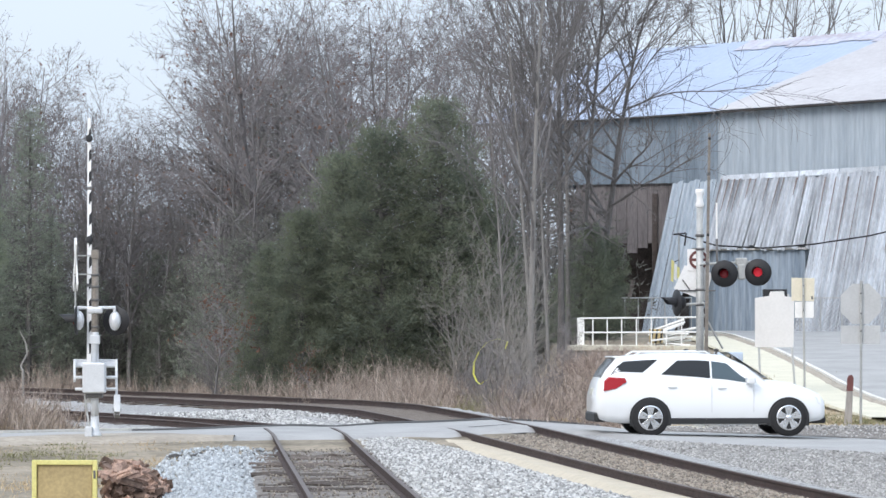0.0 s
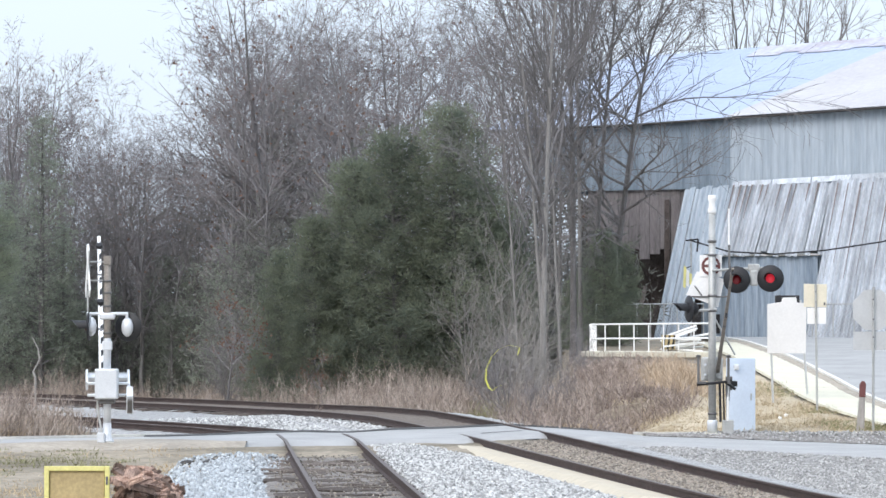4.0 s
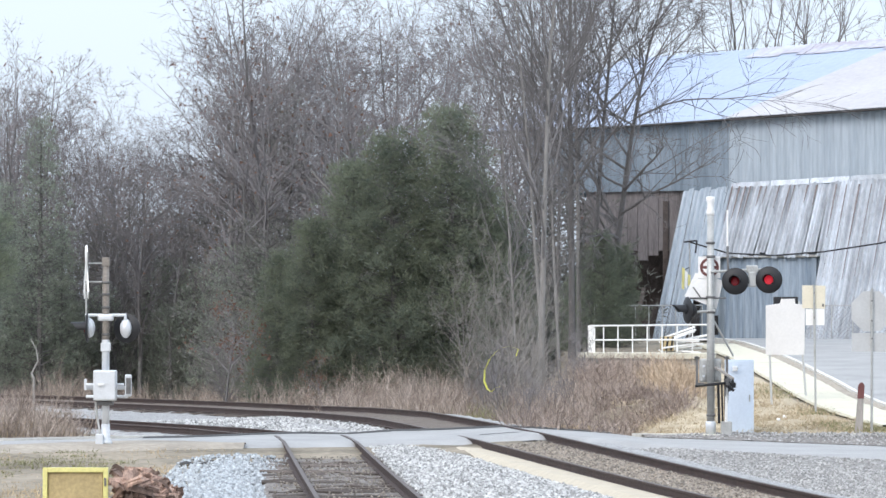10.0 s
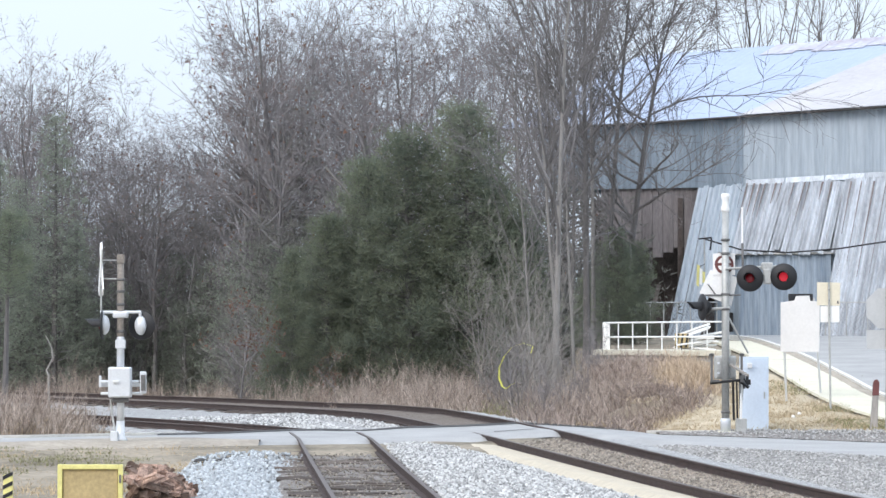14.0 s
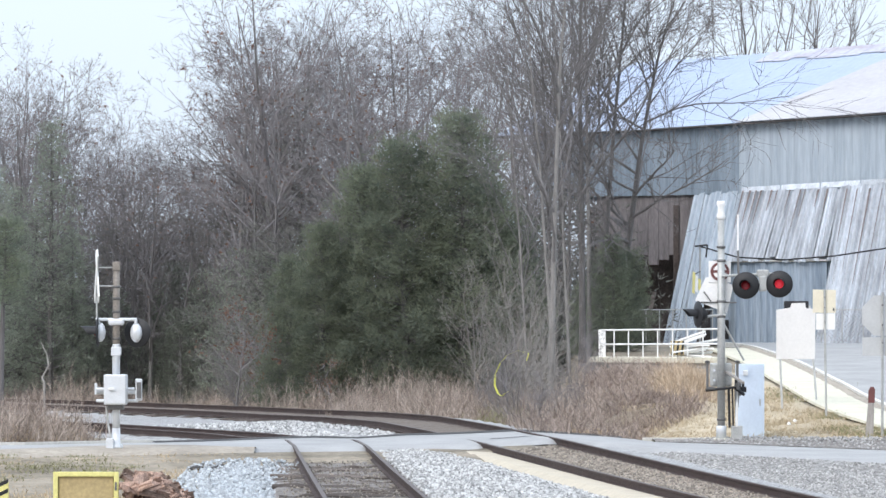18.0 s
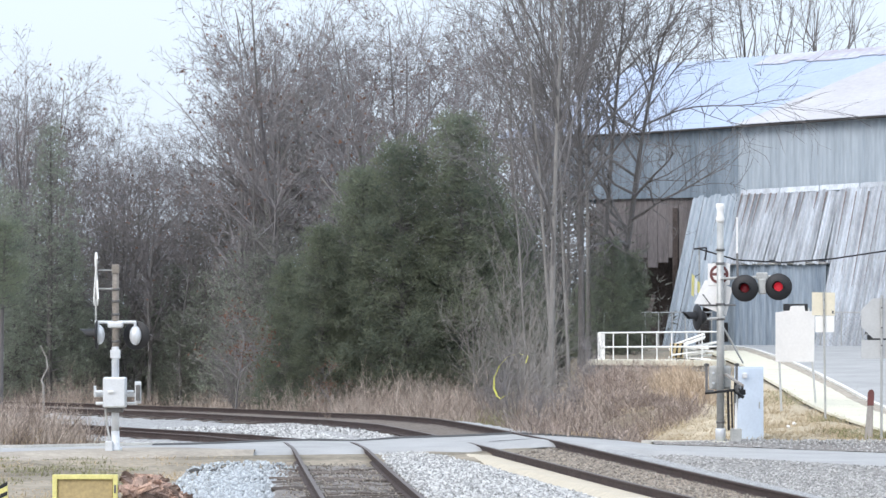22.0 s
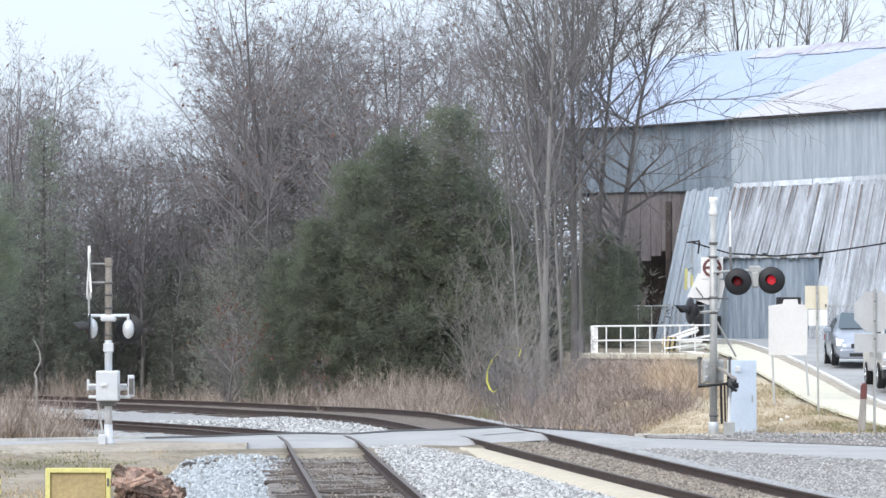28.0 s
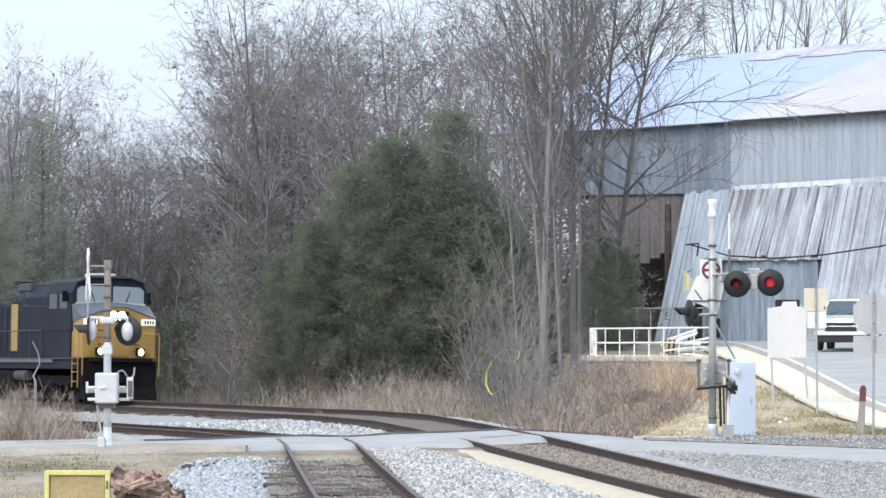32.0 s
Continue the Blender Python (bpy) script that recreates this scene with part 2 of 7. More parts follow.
def smooth(x, a, b):
    t = min(1.0, max(0.0, (x - a) / (b - a)))
    return t * t * (3 - 2 * t)


def place(ob, parent, m=None):
    if parent is not None:
        ob.parent = parent
    if m is not None:
        ob.matrix_basis = m
    return ob


def part(name, bm, material, parent, label="", m=None, flat=True):
    """Links a bmesh as one mesh object under a thing or a part."""
    me = bpy.data.meshes.new(name)
    bm.to_mesh(me)
    bm.free()
    for q in (material if isinstance(material, (list, tuple)) else (material,)):
        me.materials.append(q)
    if not flat:
        me.polygons.foreach_set("use_smooth", [True] * len(me.polygons))
    ob = place(new(name, me), parent, m)
    return tagged(ob, label)


def shared(name, mesh, parent, m):
    return place(new(name, mesh), parent, m)


def mesh_of(name, verts, faces, material, flat=True):
    me = bpy.data.meshes.new(name)
    me.from_pydata(verts, [], faces)
    for q in (material if isinstance(material, (list, tuple)) else (material,)):
        me.materials.append(q)
    if not flat:
        me.polygons.foreach_set("use_smooth", [True] * len(me.polygons))
    return me


def empty(name, label, category, group="", m=None, kind=""):
    ob = tagged(new(name), label, category, group, kind)
    ob.empty_display_size = 0.2
    if m is not None:
        ob.matrix_basis = m
    return ob


def box(bm, lo, hi, bevel=0.0):
    got = bmesh.ops.create_cube(bm, size=1)["verts"]
    c, s = [(a + b) / 2 for a, b in zip(lo, hi)], [b - a for a, b in zip(lo, hi)]
    for v in got:
        v.co = Vector([v.co[i] * s[i] + c[i] for i in range(3)])
    if bevel:
        edges = {e for v in got for e in v.link_edges}
        bmesh.ops.bevel(bm, geom=list(edges), offset=bevel, segments=2, affect="EDGES", profile=0.5)
    return bm


def boxed(lo, hi, bevel=0.0):
    return box(bmesh.new(), lo, hi, bevel)


def rod(bm, a, b, r, r2=None, n=10):
    a, b = Vector(a), Vector(b)
    m = Matrix.Translation((a + b) / 2) @ (b - a).to_track_quat("Z", "Y").to_matrix().to_4x4()
    bmesh.ops.create_cone(bm, cap_ends=True, segments=n, radius1=r, radius2=r if r2 is None else r2, depth=(b - a).length, matrix=m)
    return bm


def rods(*lines, n=10):
    bm = bmesh.new()
    for a, b, r in lines:
        rod(bm, a, b, r, n=n)
    return bm


def lathe(profile, n=20, axis="Z", caps=True):
    """A turned shape from (radius, height) pairs."""
    bm = bmesh.new()
    rings = []
    for r, h in profile:
        rings.append([bm.verts.new((max(r, 1e-4) * math.cos(i * math.tau / n), max(r, 1e-4) * math.sin(i * math.tau / n), h)) for i in range(n)])
    for p, q in zip(rings, rings[1:]):
        for i in range(n):
            bm.faces.new((p[i], p[(i + 1) % n], q[(i + 1) % n], q[i]))
    if caps:
        bm.faces.new(rings[0][::-1]), bm.faces.new(rings[-1])
    if axis == "Y":
        bmesh.ops.rotate(bm, verts=bm.verts, cent=(0, 0, 0), matrix=Matrix.Rotation(radians(90), 3, "X"))
    if axis == "X":
        bmesh.ops.rotate(bm, verts=bm.verts, cent=(0, 0, 0), matrix=Matrix.Rotation(radians(90), 3, "Y"))
    return bm


def prism(outline, lo, hi, axis="Y", bevel=0.0):
    """An outline of (a, b) pairs pushed from lo to hi along an axis: X takes (y, z), Y takes (x, z), Z takes (x, y)."""
    bm = bmesh.new()
    spot = {"X": lambda a, b, c: (c, a, b), "Y": lambda a, b, c: (a, c, b), "Z": lambda a, b, c: (a, b, c)}[axis]
    p, q = ([bm.verts.new(spot(a, b, c)) for a, b in outline] for c in (lo, hi))
    bm.faces.new(p), bm.faces.new(q[::-1])
    for i in range(len(p)):
        bm.faces.new((p[i], q[i], q[(i + 1) % len(p)], p[(i + 1) % len(p)]))
    bmesh.ops.recalc_face_normals(bm, faces=bm.faces)
    if bevel:
        bmesh.ops.bevel(bm, geom=list(bm.edges), offset=bevel, segments=2, affect="EDGES", profile=0.5)
    return bm


def strip(name, rows, material, parent=None):
    """A surface from rows of points that all have the same count."""
    verts = [p for row in rows for p in row]
    w = len(rows[0])
    faces = [(i * w + j, i * w + j + 1, (i + 1) * w + j + 1, (i + 1) * w + j) for i in range(len(rows) - 1) for j in range(w - 1)]
    return place(new(name, mesh_of(name, verts, faces, material)), parent)


# ---- lie of the land ----
def main_x(y):
    """Where the curving main line's centre lies at depth y."""
    u = min(y, 182) - 88
    x = 1.53 + TRACK_B * u + TRACK_C * u * u + TRACK_E * u ** 3
    return x + (y - 182) * (TRACK_B + 2 * TRACK_C * u + 3 * TRACK_E * u * u) if y > 182 else x


MAIN_Z = [(30, -0.35), (61, -0.15), (75, -0.06), (88, 0.017), (98, 0.06), (108, 0.09), (118, 0.02), (130, -0.11), (154, -0.27), (185, -0.4), (260, -0.5)]
CANT = [(54, 0.03), (61, 0.04), (75, 0.08), (88, 0.11), (110, 0.14), (200, 0.14)]
SIDE_X = [(30, 0.65), (60.7, -0.99), (88, -2.5), (94, -2.95), (98, -3.5), (103, -4.4), (108, -5.6), (112, -7.0), (117, -9.0), (122, -11.0), (140, -19.0)]
SIDE_Z = [(30, -0.4), (60.7, -0.17), (75, -0.1), (86, -0.02), (92, 0.0), (97, -0.08), (103, -0.17), (112, -0.21), (122, -0.22), (140, -0.3)]
ROAD_NEAR = [(-40, 78), (-14, 82.6), (-9, 84.6), (-4.4, 86.2), (-3, 87.3), (-1.6, 88.0), (-0.8, 88.7), (2.3, 88.7), (3.4, 86.4), (5, 82.6), (6, 81.4), (8.3, 78.8), (14, 73), (40, 48)]
ROAD_FAR = [(-40, 84), (-14, 86.8), (-9, 88.7), (-7, 90.5), (-5.6, 91.6), (-4, 94), (-2.5, 95.0), (3.6, 95.0), (4.2, 94.2), (4.5, 92.4), (6, 90.7), (9, 88.2), (14, 84), (40, 62)]
ROAD_Z = [(-40, -0.2), (-14, -0.03), (-4, -0.03), (-1.2, -0.03), (0.3, 0.0), (0.7, 0.02), (2.1, 0.128), (2.6, 0.11), (4, 0.03), (6, -0.04), (9, -0.12), (14, -0.3), (40, -0.6)]
# height of the road's far edge, humped where it meets the canted main line
ROAD_BACK = [(-40, -0.2), (-14, -0.03), (-5, -0.03), (-2.9, -0.01), (-2.2, -0.05), (-1, 0.035), (-0.1, 0.055), (1.5, 0.13), (2.3, 0.085), (3.6, 0.0), (4.3, -0.05), (6, -0.06), (9, -0.12), (14, -0.3), (40, -0.6)]
HILL = [(92, -0.08), (95, -0.06), (98, 0.06), (102, 0.24), (105, 0.4), (108, 0.62), (112, 0.86), (118, 1.16), (125, 1.44), (132, 1.62), (142, 1.85), (150, 1.98), (175, 2.0), (230, 2.2)]
FLAT = [(0, -0.6), (40, -0.6), (61, -0.5), (72, -0.44), (80, -0.36), (84.5, -0.16), (92, -0.1), (97, -0.3), (104, -0.42), (125, -0.5), (155, -0.65), (190, -0.7), (300, -0.6)]


def land(x, y):
    z = lerp(FLAT, y)
    if y > 92:
        edge = smooth(x, 2.4 + 0.01 * (y - 92), 4.9)
        if y < 106:
            edge = smooth(x, 4.2, 6.4)
        z += (lerp(HILL, y) - z) * edge
    near, far = lerp(ROAD_NEAR, x), lerp(ROAD_FAR, x)
    k = smooth(y, near - 2.5, near) * (1 - smooth(y, far, far + 1.8))
    z += (min(lerp(ROAD_Z, x), lerp(ROAD_BACK, x)) - 0.1 - z) * k
    return z


def rough_land(x, y):
    return land(x, y) + 0.035 * noise.noise((x * 1.3, y * 0.6, 0.0)) + 0.02 * noise.noise((x * 4, y * 2, 3.0))


def build_ground():
    xs = [-1500, -600, -250, -120, -70, -45, -32] + [-26 + i * 0.8 for i in range(66)] + [32, 45, 70, 120, 250, 600, 1500]
    ys = [-600, -150, -40, 0, 25, 45, 54] + [58 + i * 0.6 for i in range(105)] + [124 + i * 3 for i in range(32)] + [230, 260, 330, 500, 900, 1600, 3000]
    rows = [[(x, y, rough_land(x, y)) for x in xs] for y in ys]
    ob = strip("ground", rows, M_DIRT)
    tagged(ob, "uneven winter ground of dirt and dry grass", "ground", kind="structure")
    # the straw-covered slope below the pavement
    edge = lambda y: lerp([(95, 11.9), (103, 10.95), (108, 10.5), (116, 10.25), (125, 10.1)], y) - 1.55
    rows = [[(x, y, rough_land(x, y) + 0.05 - 0.12 * smooth(x, edge(y) - 0.15, edge(y) + 0.15) + 0.09 * noise.noise((x * 1.2, y * 0.55, 11)) * smooth(y, 94.3, 96) * (1 - smooth(x, edge(y) - 0.6, edge(y)))) for x in [4.3 + i * 0.2 for i in range(31)]] for y in [94.3 + j * 0.35 for j in range(72)]]
    tagged(strip("grass_bank", rows, M_STRAW), "dry tan grass bank below the pavement", "grass bank", kind="structure")


def build_roads():
    xs = [-40, -30, -22] + [-16 + i * 0.5 for i in range(66)] + [20, 28, 40]
    rows = []
    for x in xs:
        a, b, z = lerp(ROAD_NEAR, x), lerp(ROAD_FAR, x), lerp(ROAD_Z, x)
        wob = 0.12 * noise.noise((x * 0.9, 0, 0))
        back = lerp(ROAD_BACK, x)
        row = [(x, a + wob - 0.45, z - 0.24), (x, a + wob - 0.12, z - 0.11), (x, a + wob + 0.3, z - 0.035)]
        for k in range(7):
            s = k / 6
            row.append((x, a + wob + 0.8 + (b - a - 0.8) * s, z + (back - z) * s + 0.004 * math.sin(s * math.pi)))
        row.append((x, b + 0.1, back - 0.14))
        rows.append(row)
    tagged(strip("road", rows, M_ASPHALT), "pale worn asphalt road humped over the tracks", "road", kind="structure")
    # dirt and dry grass lapping over the near edge of the road round the west signal
    rows = []
    for x in [-14 + i * 0.2 for i in range(51)]:
        a, z = lerp(ROAD_NEAR, x), lerp(ROAD_Z, x)
        lap = lerp([(-14, 82.9), (-9, 85.0), (-7.8, 87.2), (-6.7, 88.9), (-5.5, 88.6), (-4.4, 87.2), (-4, 86.6)], x) + 0.45 * noise.noise((x * 1.1, 8, 0)) + 0.2 * noise.noise((x * 4, 2, 0))
        lap = max(lap, a + 0.5)
        row = [(x, a - 1.7, land(x, a - 1.7) - 0.1), (x, a - 0.6, z - 0.09), (x, a - 0.1, z - 0.01)]
        row += [(x, a - 0.1 + (lap - a + 0.1) * k / 5, z + 0.008 + 0.008 * math.sin(math.pi * k / 5) + 0.006 * noise.noise((x * 3, k * 1.3, 4))) for k in range(1, 6)]
        rows.append(row + [(x, lap + 0.12, z - 0.05)])
    tagged(strip("dirt_verge", rows, M_VERGE), "dirt and dry grass spread over the road's edge", "verge", kind="structure")
    # dark strip painted in for the shadow band along the road's near edge
    rows = [[(x, lerp(ROAD_NEAR, x) - 0.05 + 0.12 * noise.noise((x * 0.9, 0, 0)), lerp(ROAD_Z, x) - 0.125),
             (x, lerp(ROAD_NEAR, x) - 0.6 - 0.25 * noise.noise((x * 1.7, 5, 0)), lerp(ROAD_Z, x) - 0.13)] for x in [-5.5 + i * 0.25 for i in range(36)]]
    tagged(strip("road_edge_shade", rows, M_TAR_AND_SHADE), "dark strip for the shadow under the road's near edge", "road edge", kind="structure")
    rows = [[(x, lerp(ROAD_FAR, x) - 0.25, lerp(ROAD_BACK, x) + 0.006), (x, lerp(ROAD_FAR, x) + 0.02, lerp(ROAD_BACK, x) + 0.025), (x, lerp(ROAD_FAR, x) + 0.5, lerp(ROAD_BACK, x) + 0.03),
             (x, lerp(ROAD_FAR, x) + 0.62, lerp(ROAD_BACK, x) - 0.12)] for x in [-6.4 + i * 0.25 for i in range(42)]]
    tagged(strip("road_edge_far", rows, M_TAR_AND_SHADE), "dark tar patch along the far side of the crossing", "road edge", kind="structure")
    # low pale kerb along the far side, both ends
    for name, x0, n, fixed in (("kerb_west", -13.5, 30, 0), ("kerb_east", 4.3, 30, 94.25)):
        bm = bmesh.new()
        for i in range(n):
            x = x0 + i * 0.25
            y, z = lerp(ROAD_FAR, x) + 0.35, lerp(ROAD_Z, x)
            y2, z2 = lerp(ROAD_FAR, x + 0.25) + 0.35, lerp(ROAD_Z, x + 0.25)
            if fixed:
                y, y2, z, z2 = fixed, fixed, -0.055, -0.055
            v = [bm.verts.new(p) for p in ((x, y, z - 0.2), (x, y, z + 0.05), (x, y + 0.16, z + 0.05), (x, y + 0.16, z - 0.2),
                                           (x + 0.25, y2, z2 - 0.2), (x + 0.25, y2, z2 + 0.05), (x + 0.25, y2 + 0.16, z2 + 0.05), (x + 0.25, y2 + 0.16, z2 - 0.2))]
            for f in ((0, 1, 5, 4), (1, 2, 6, 5), (2, 3, 7, 6)):
                bm.faces.new([v[k] for k in f])
        tagged(part(name, bm, M_KERB_PALE, None), "low pale concrete kerb along the road", "kerb", kind="structure")
    # dark grit between the road and the far kerb
    rows = []
    for i in range(70):
        x = 4.5 + i * 0.115
        a = lerp(ROAD_FAR, x) - 0.1 + 0.2 * noise.noise((x * 1.4, 3, 0))
        za = lerp(ROAD_BACK, x) + 0.01
        rows.append([(x, a + (94.3 - a) * k / 10, za + (-0.05 - za) * k / 10 + 0.03 * math.sin(math.pi * k / 10) + 0.02 * noise.noise((x * 4, k * 0.9, 2))) for k in range(11)])
    tagged(strip("grit_verge", rows, M_GRIT), "dark gritty verge between road and kerb", "verge", kind="structure")
    # the side street that climbs to the warehouse
    left = [(62, 22), (84, 14.2), (95, 11.9), (103, 10.95), (108, 10.5), (116, 10.25), (125, 10.1), (132, 10.05), (140, 10.0), (146, 9.6), (152, 7.9), (156, 7.6)]
    rows = []
    for y in [62, 70, 78] + [84 + i * 1.5 for i in range(49)]:
        x0 = lerp(left, y)
        z = lerp([(62, -0.5), (84, -0.3), (92, -0.1), (98, 0.15)] + HILL[4:], y)
        rows.append([(x0 + 0.2 + k * 2.2, y, z + 0.06 + 0.03 * math.sin(k)) for k in range(8)])
    tagged(strip("side_street", rows, M_ASPHALT), "pale asphalt side street climbing to the warehouse", "road", kind="structure")
    # kerb of the side street and the pavement slabs beside it
    bm = bmesh.new()
    prev = None
    for y in [97 + i * 1.5 for i in range(34)]:
        x, z = lerp(left, y) + 0.2, lerp(HILL, y)
        ring = [bm.verts.new(p) for p in ((x - 0.14, y, z - 0.1), (x - 0.14, y, z + 0.17), (x - 0.02, y, z + 0.17), (x + 0.02, y, z + 0.02))]
        if prev:
            for i in range(3):
                bm.faces.new((prev[i], prev[i + 1], ring[i + 1], ring[i]))
        prev = ring
    tagged(part("kerb_side_street", bm, M_KERB_PALE, None), "pale concrete kerb of the side street", "kerb", kind="structure")
    rows = []
    for j in range(100):
        y = 96.8 + j * 0.45
        x, z = lerp(left, y), lerp(HILL, y)
        rows.append([(x - 0.26 + 0.34 * k / 5, y, z + 0.1 + 0.035 * noise.noise((k * 1.1, y * 1.7, 6)) + 0.04 * math.sin(math.pi * k / 5)) for k in range(6)])
    tagged(strip("verge_strip", rows, M_VERGE), "brown-green grass strip between kerb and pavement", "verge", kind="structure")
    path = empty("pavement", "pale concrete pavement of square slabs", "pavement", kind="structure")
    for i in range(28):
        y = 97.0 + i * 1.52
        rows = []
        for yy in (y, y + 1.508):
            x1 = lerp(left, yy) - 0.22
            rows.append([(x1 - 1.27, yy, lerp(HILL, yy) + 0.05), (x1 - 1.25, yy, lerp(HILL, yy) + 0.11), (x1, yy, lerp(HILL, yy) + 0.11), (x1 + 0.02, yy, lerp(HILL, yy) + 0.0)])
        strip("slab", rows, M_PAVE, path)
    # flat black strip stands in for the dark slot between the rails
    slot = bmesh.new()
    for k in range(8):
        x = 0.85 + k * 0.115
        quad = []
        for dx, y in ((0, 90.55), (0.115, 90.55), (0.115, 90.75), (0, 90.75)):
            a, b = lerp(ROAD_NEAR, x + dx) + 0.8, lerp(ROAD_FAR, x + dx)
            f = (y - a) / (b - a)
            quad.append(slot.verts.new((x + dx, y, lerp(ROAD_Z, x + dx) * (1 - f) + lerp(ROAD_BACK, x + dx) * f + 0.012)))
        slot.faces.new(quad)
    tagged(part("flangeway_slot", slot, M_RUBBER, None), "black strip standing for the dark slot in the crossing", "rubber strip", kind="structure")


# ---- tracks ----
def track_frame(fx, fz, cant, y):
    """Centre, side vector and the two rail-top heights at depth y."""
    x, dx = fx(y), (fx(y + 0.5) - fx(y - 0.5))
    n = math.hypot(1, dx)
    return x, (1 / n, -dx / n), fz(y), fz(y) + (lerp(cant, y) if cant else 0.0)


def build_track(name, label, fx, fz, cant, y0, y1, tie_gap, tie_m):
    thing = empty(name, label, "railway track", "railway tracks")
    prof = [(-0.07, -0.17), (-0.07, -0.155), (-0.012, -0.135), (-0.012, -0.045), (-0.036, -0.035), (-0.036, -0.004), (-0.028, 0), (0.028, 0), (0.036, -0.004), (0.036, -0.035), (0.012, -0.045), (0.012, -0.135), (0.07, -0.155), (0.07, -0.17)]
    steps = int((y1 - y0) / 0.75) + 1
    for side in (-1, 1):
        verts, faces = [], []
        for i in range(steps):
            y = y0 + (y1 - y0) * i / (steps - 1)
            x, s, zl, zr = track_frame(fx, fz, cant, y)
            z = zl if side < 0 else zr
            for a, h in prof:
                o = side * 0.7525 + a
                verts.append((x + s[0] * o, y + s[1] * o, z + h))
        k = len(prof)
        for i in range(steps - 1):
            for j in range(k - 1):
                faces.append((i * k + j, i * k + j + 1, (i + 1) * k + j + 1, (i + 1) * k + j))
        me = mesh_of("rail", verts, faces, (M_RAIL, M_RAILTOP))
        me.polygons.foreach_set("material_index", [1 if 5 <= (i % (k - 1)) <= 7 else 0 for i in range(len(faces))])
        place(new("rail", me), thing)
    tie = bmesh.new()
    box(tie, (-1.3, -0.115, -0.17), (1.3, 0.115, 0), 0.012)
    me = bpy.data.meshes.new("tie")
    tie.to_mesh(me), tie.free()
    me.materials.append(tie_m)
    rng = random.Random(5)
    # worn ties with split, crumbled ends and hollowed tops
    shapes = []
    for k in range(7 if cant == 0 else 0):
        worn = bmesh.new()
        rows = []
        n = 12
        for i in range(n + 1):
            u = -1.3 + 2.6 * i / n + (rng.uniform(-0.1, 0.06) if i in (0, n) else 0)
            hw = 0.13 + rng.gauss(0, 0.014) - (0.03 if i in (0, n) else 0)
            top = rng.gauss(-0.012, 0.012)
            rows.append([worn.verts.new(p) for p in ((u, -hw, -0.17), (u, -hw, top - 0.02), (u + rng.gauss(0, 0.01), -hw * 0.45, top + rng.gauss(0, 0.008)), (u, hw * 0.3, top + rng.gauss(0, 0.01)), (u, hw, top - 0.025), (u, hw, -0.17))])
        for p, q in zip(rows, rows[1:]):
            for i in range(5):
                worn.faces.new((p[i], p[i + 1], q[i + 1], q[i]))
        worn.faces.new(rows[0]), worn.faces.new(rows[-1][::-1])
        bmesh.ops.recalc_face_normals(worn, faces=worn.faces)
        shape = bpy.data.meshes.new("tie")
        worn.to_mesh(shape), worn.free()
        shape.materials.append(tie_m)
        shapes.append(shape)
    y = y0
    while y < y1:
        if not (lerp(ROAD_NEAR, fx(y)) - 0.2 < y < lerp(ROAD_FAR, fx(y)) + 0.2):
            x, s, zl, zr = track_frame(fx, fz, cant, y)
            old = cant == 0
            sunk = 0.05 * smooth(y, 84.5, 87) * (y < 90) if old else 0.0
            shared("tie", rng.choice(shapes) if old else me, thing, pose(x + rng.gauss(0, 0.07) * old, y, (zl + zr) / 2 - 0.165 - sunk + rng.uniform(-0.045, 0.02), rng.gauss(0, 4) * old, -math.degrees(math.atan2(zr - zl, 1.5)) + rng.gauss(0, 0.8) * old, math.degrees(math.atan2(s[1], s[0])) + rng.uniform(-3, 3)))
        y += tie_gap * rng.uniform(0.93, 1.07)
    return thing


def bed(name, label, fx, fz, cant, y0, y1, half, material, drop=0.19, slope=0.5, seed=0):
    """Ballast under a track: flat top just below the tie tops, sloped shoulders."""
    rows = []
    y = y0
    while y <= y1:
        x, s, zl, zr = track_frame(fx, fz, cant, y)
        row = []
        for o in [-half - slope * 1.2, -half - slope * 0.5, -half] + [-half + (2 * half) * k / 10 for k in range(1, 10)] + [half, half + slope * 0.5, half + slope * 1.2]:
            z = zl + (zr - zl) * (o / 1.5 + 0.5) if abs(o) <= half else zl + (zr - zl) * ((half if o > 0 else -half) / 1.5 + 0.5) - (abs(o) - half) * 0.45
            ripple = 0.03 * noise.noise((o * 3 + seed, y * 2, seed)) + 0.025 * noise.noise((o * 8, y * 6, seed))
            row.append((x + s[0] * o, y + s[1] * o, z - drop + ripple))
        rows.append(row)
        y += 0.5
    tagged(strip(name, rows, material), label, "ballast", kind="structure")


TRACK_B, TRACK_C, TRACK_E = -0.11488, -0.000304, -0.000015736
side_x, side_z = (lambda y: lerp(SIDE_X, y)), (lambda y: lerp(SIDE_Z, y))
main_z = (lambda y: lerp(MAIN_Z, y))


def ragged(name, label, outline, lift, material, step=0.35):
    """A patch of loose material whose edge wanders: outline gives (depth, from x, to x)."""
    rows = []
    y = outline[0][0]
    while y <= outline[-1][0]:
        a = lerp([(p[0], p[1]) for p in outline], y) + 0.18 * noise.noise((y * 1.3, 1, 0))
        b = lerp([(p[0], p[2]) for p in outline], y) + 0.18 * noise.noise((y * 1.3, 7, 0))
        rows.append([(a + (b - a) * k / 14, y, land(a + (b - a) * k / 14, y) + lift * math.sin(math.pi * (0.04 + 0.92 * k / 14)) ** 0.4 + 0.03 * noise.noise((k * 1.7, y * 2.3, 2))) for k in range(15)])
        y += step
    return tagged(strip(name, rows, material), label, "gravel", kind="structure")


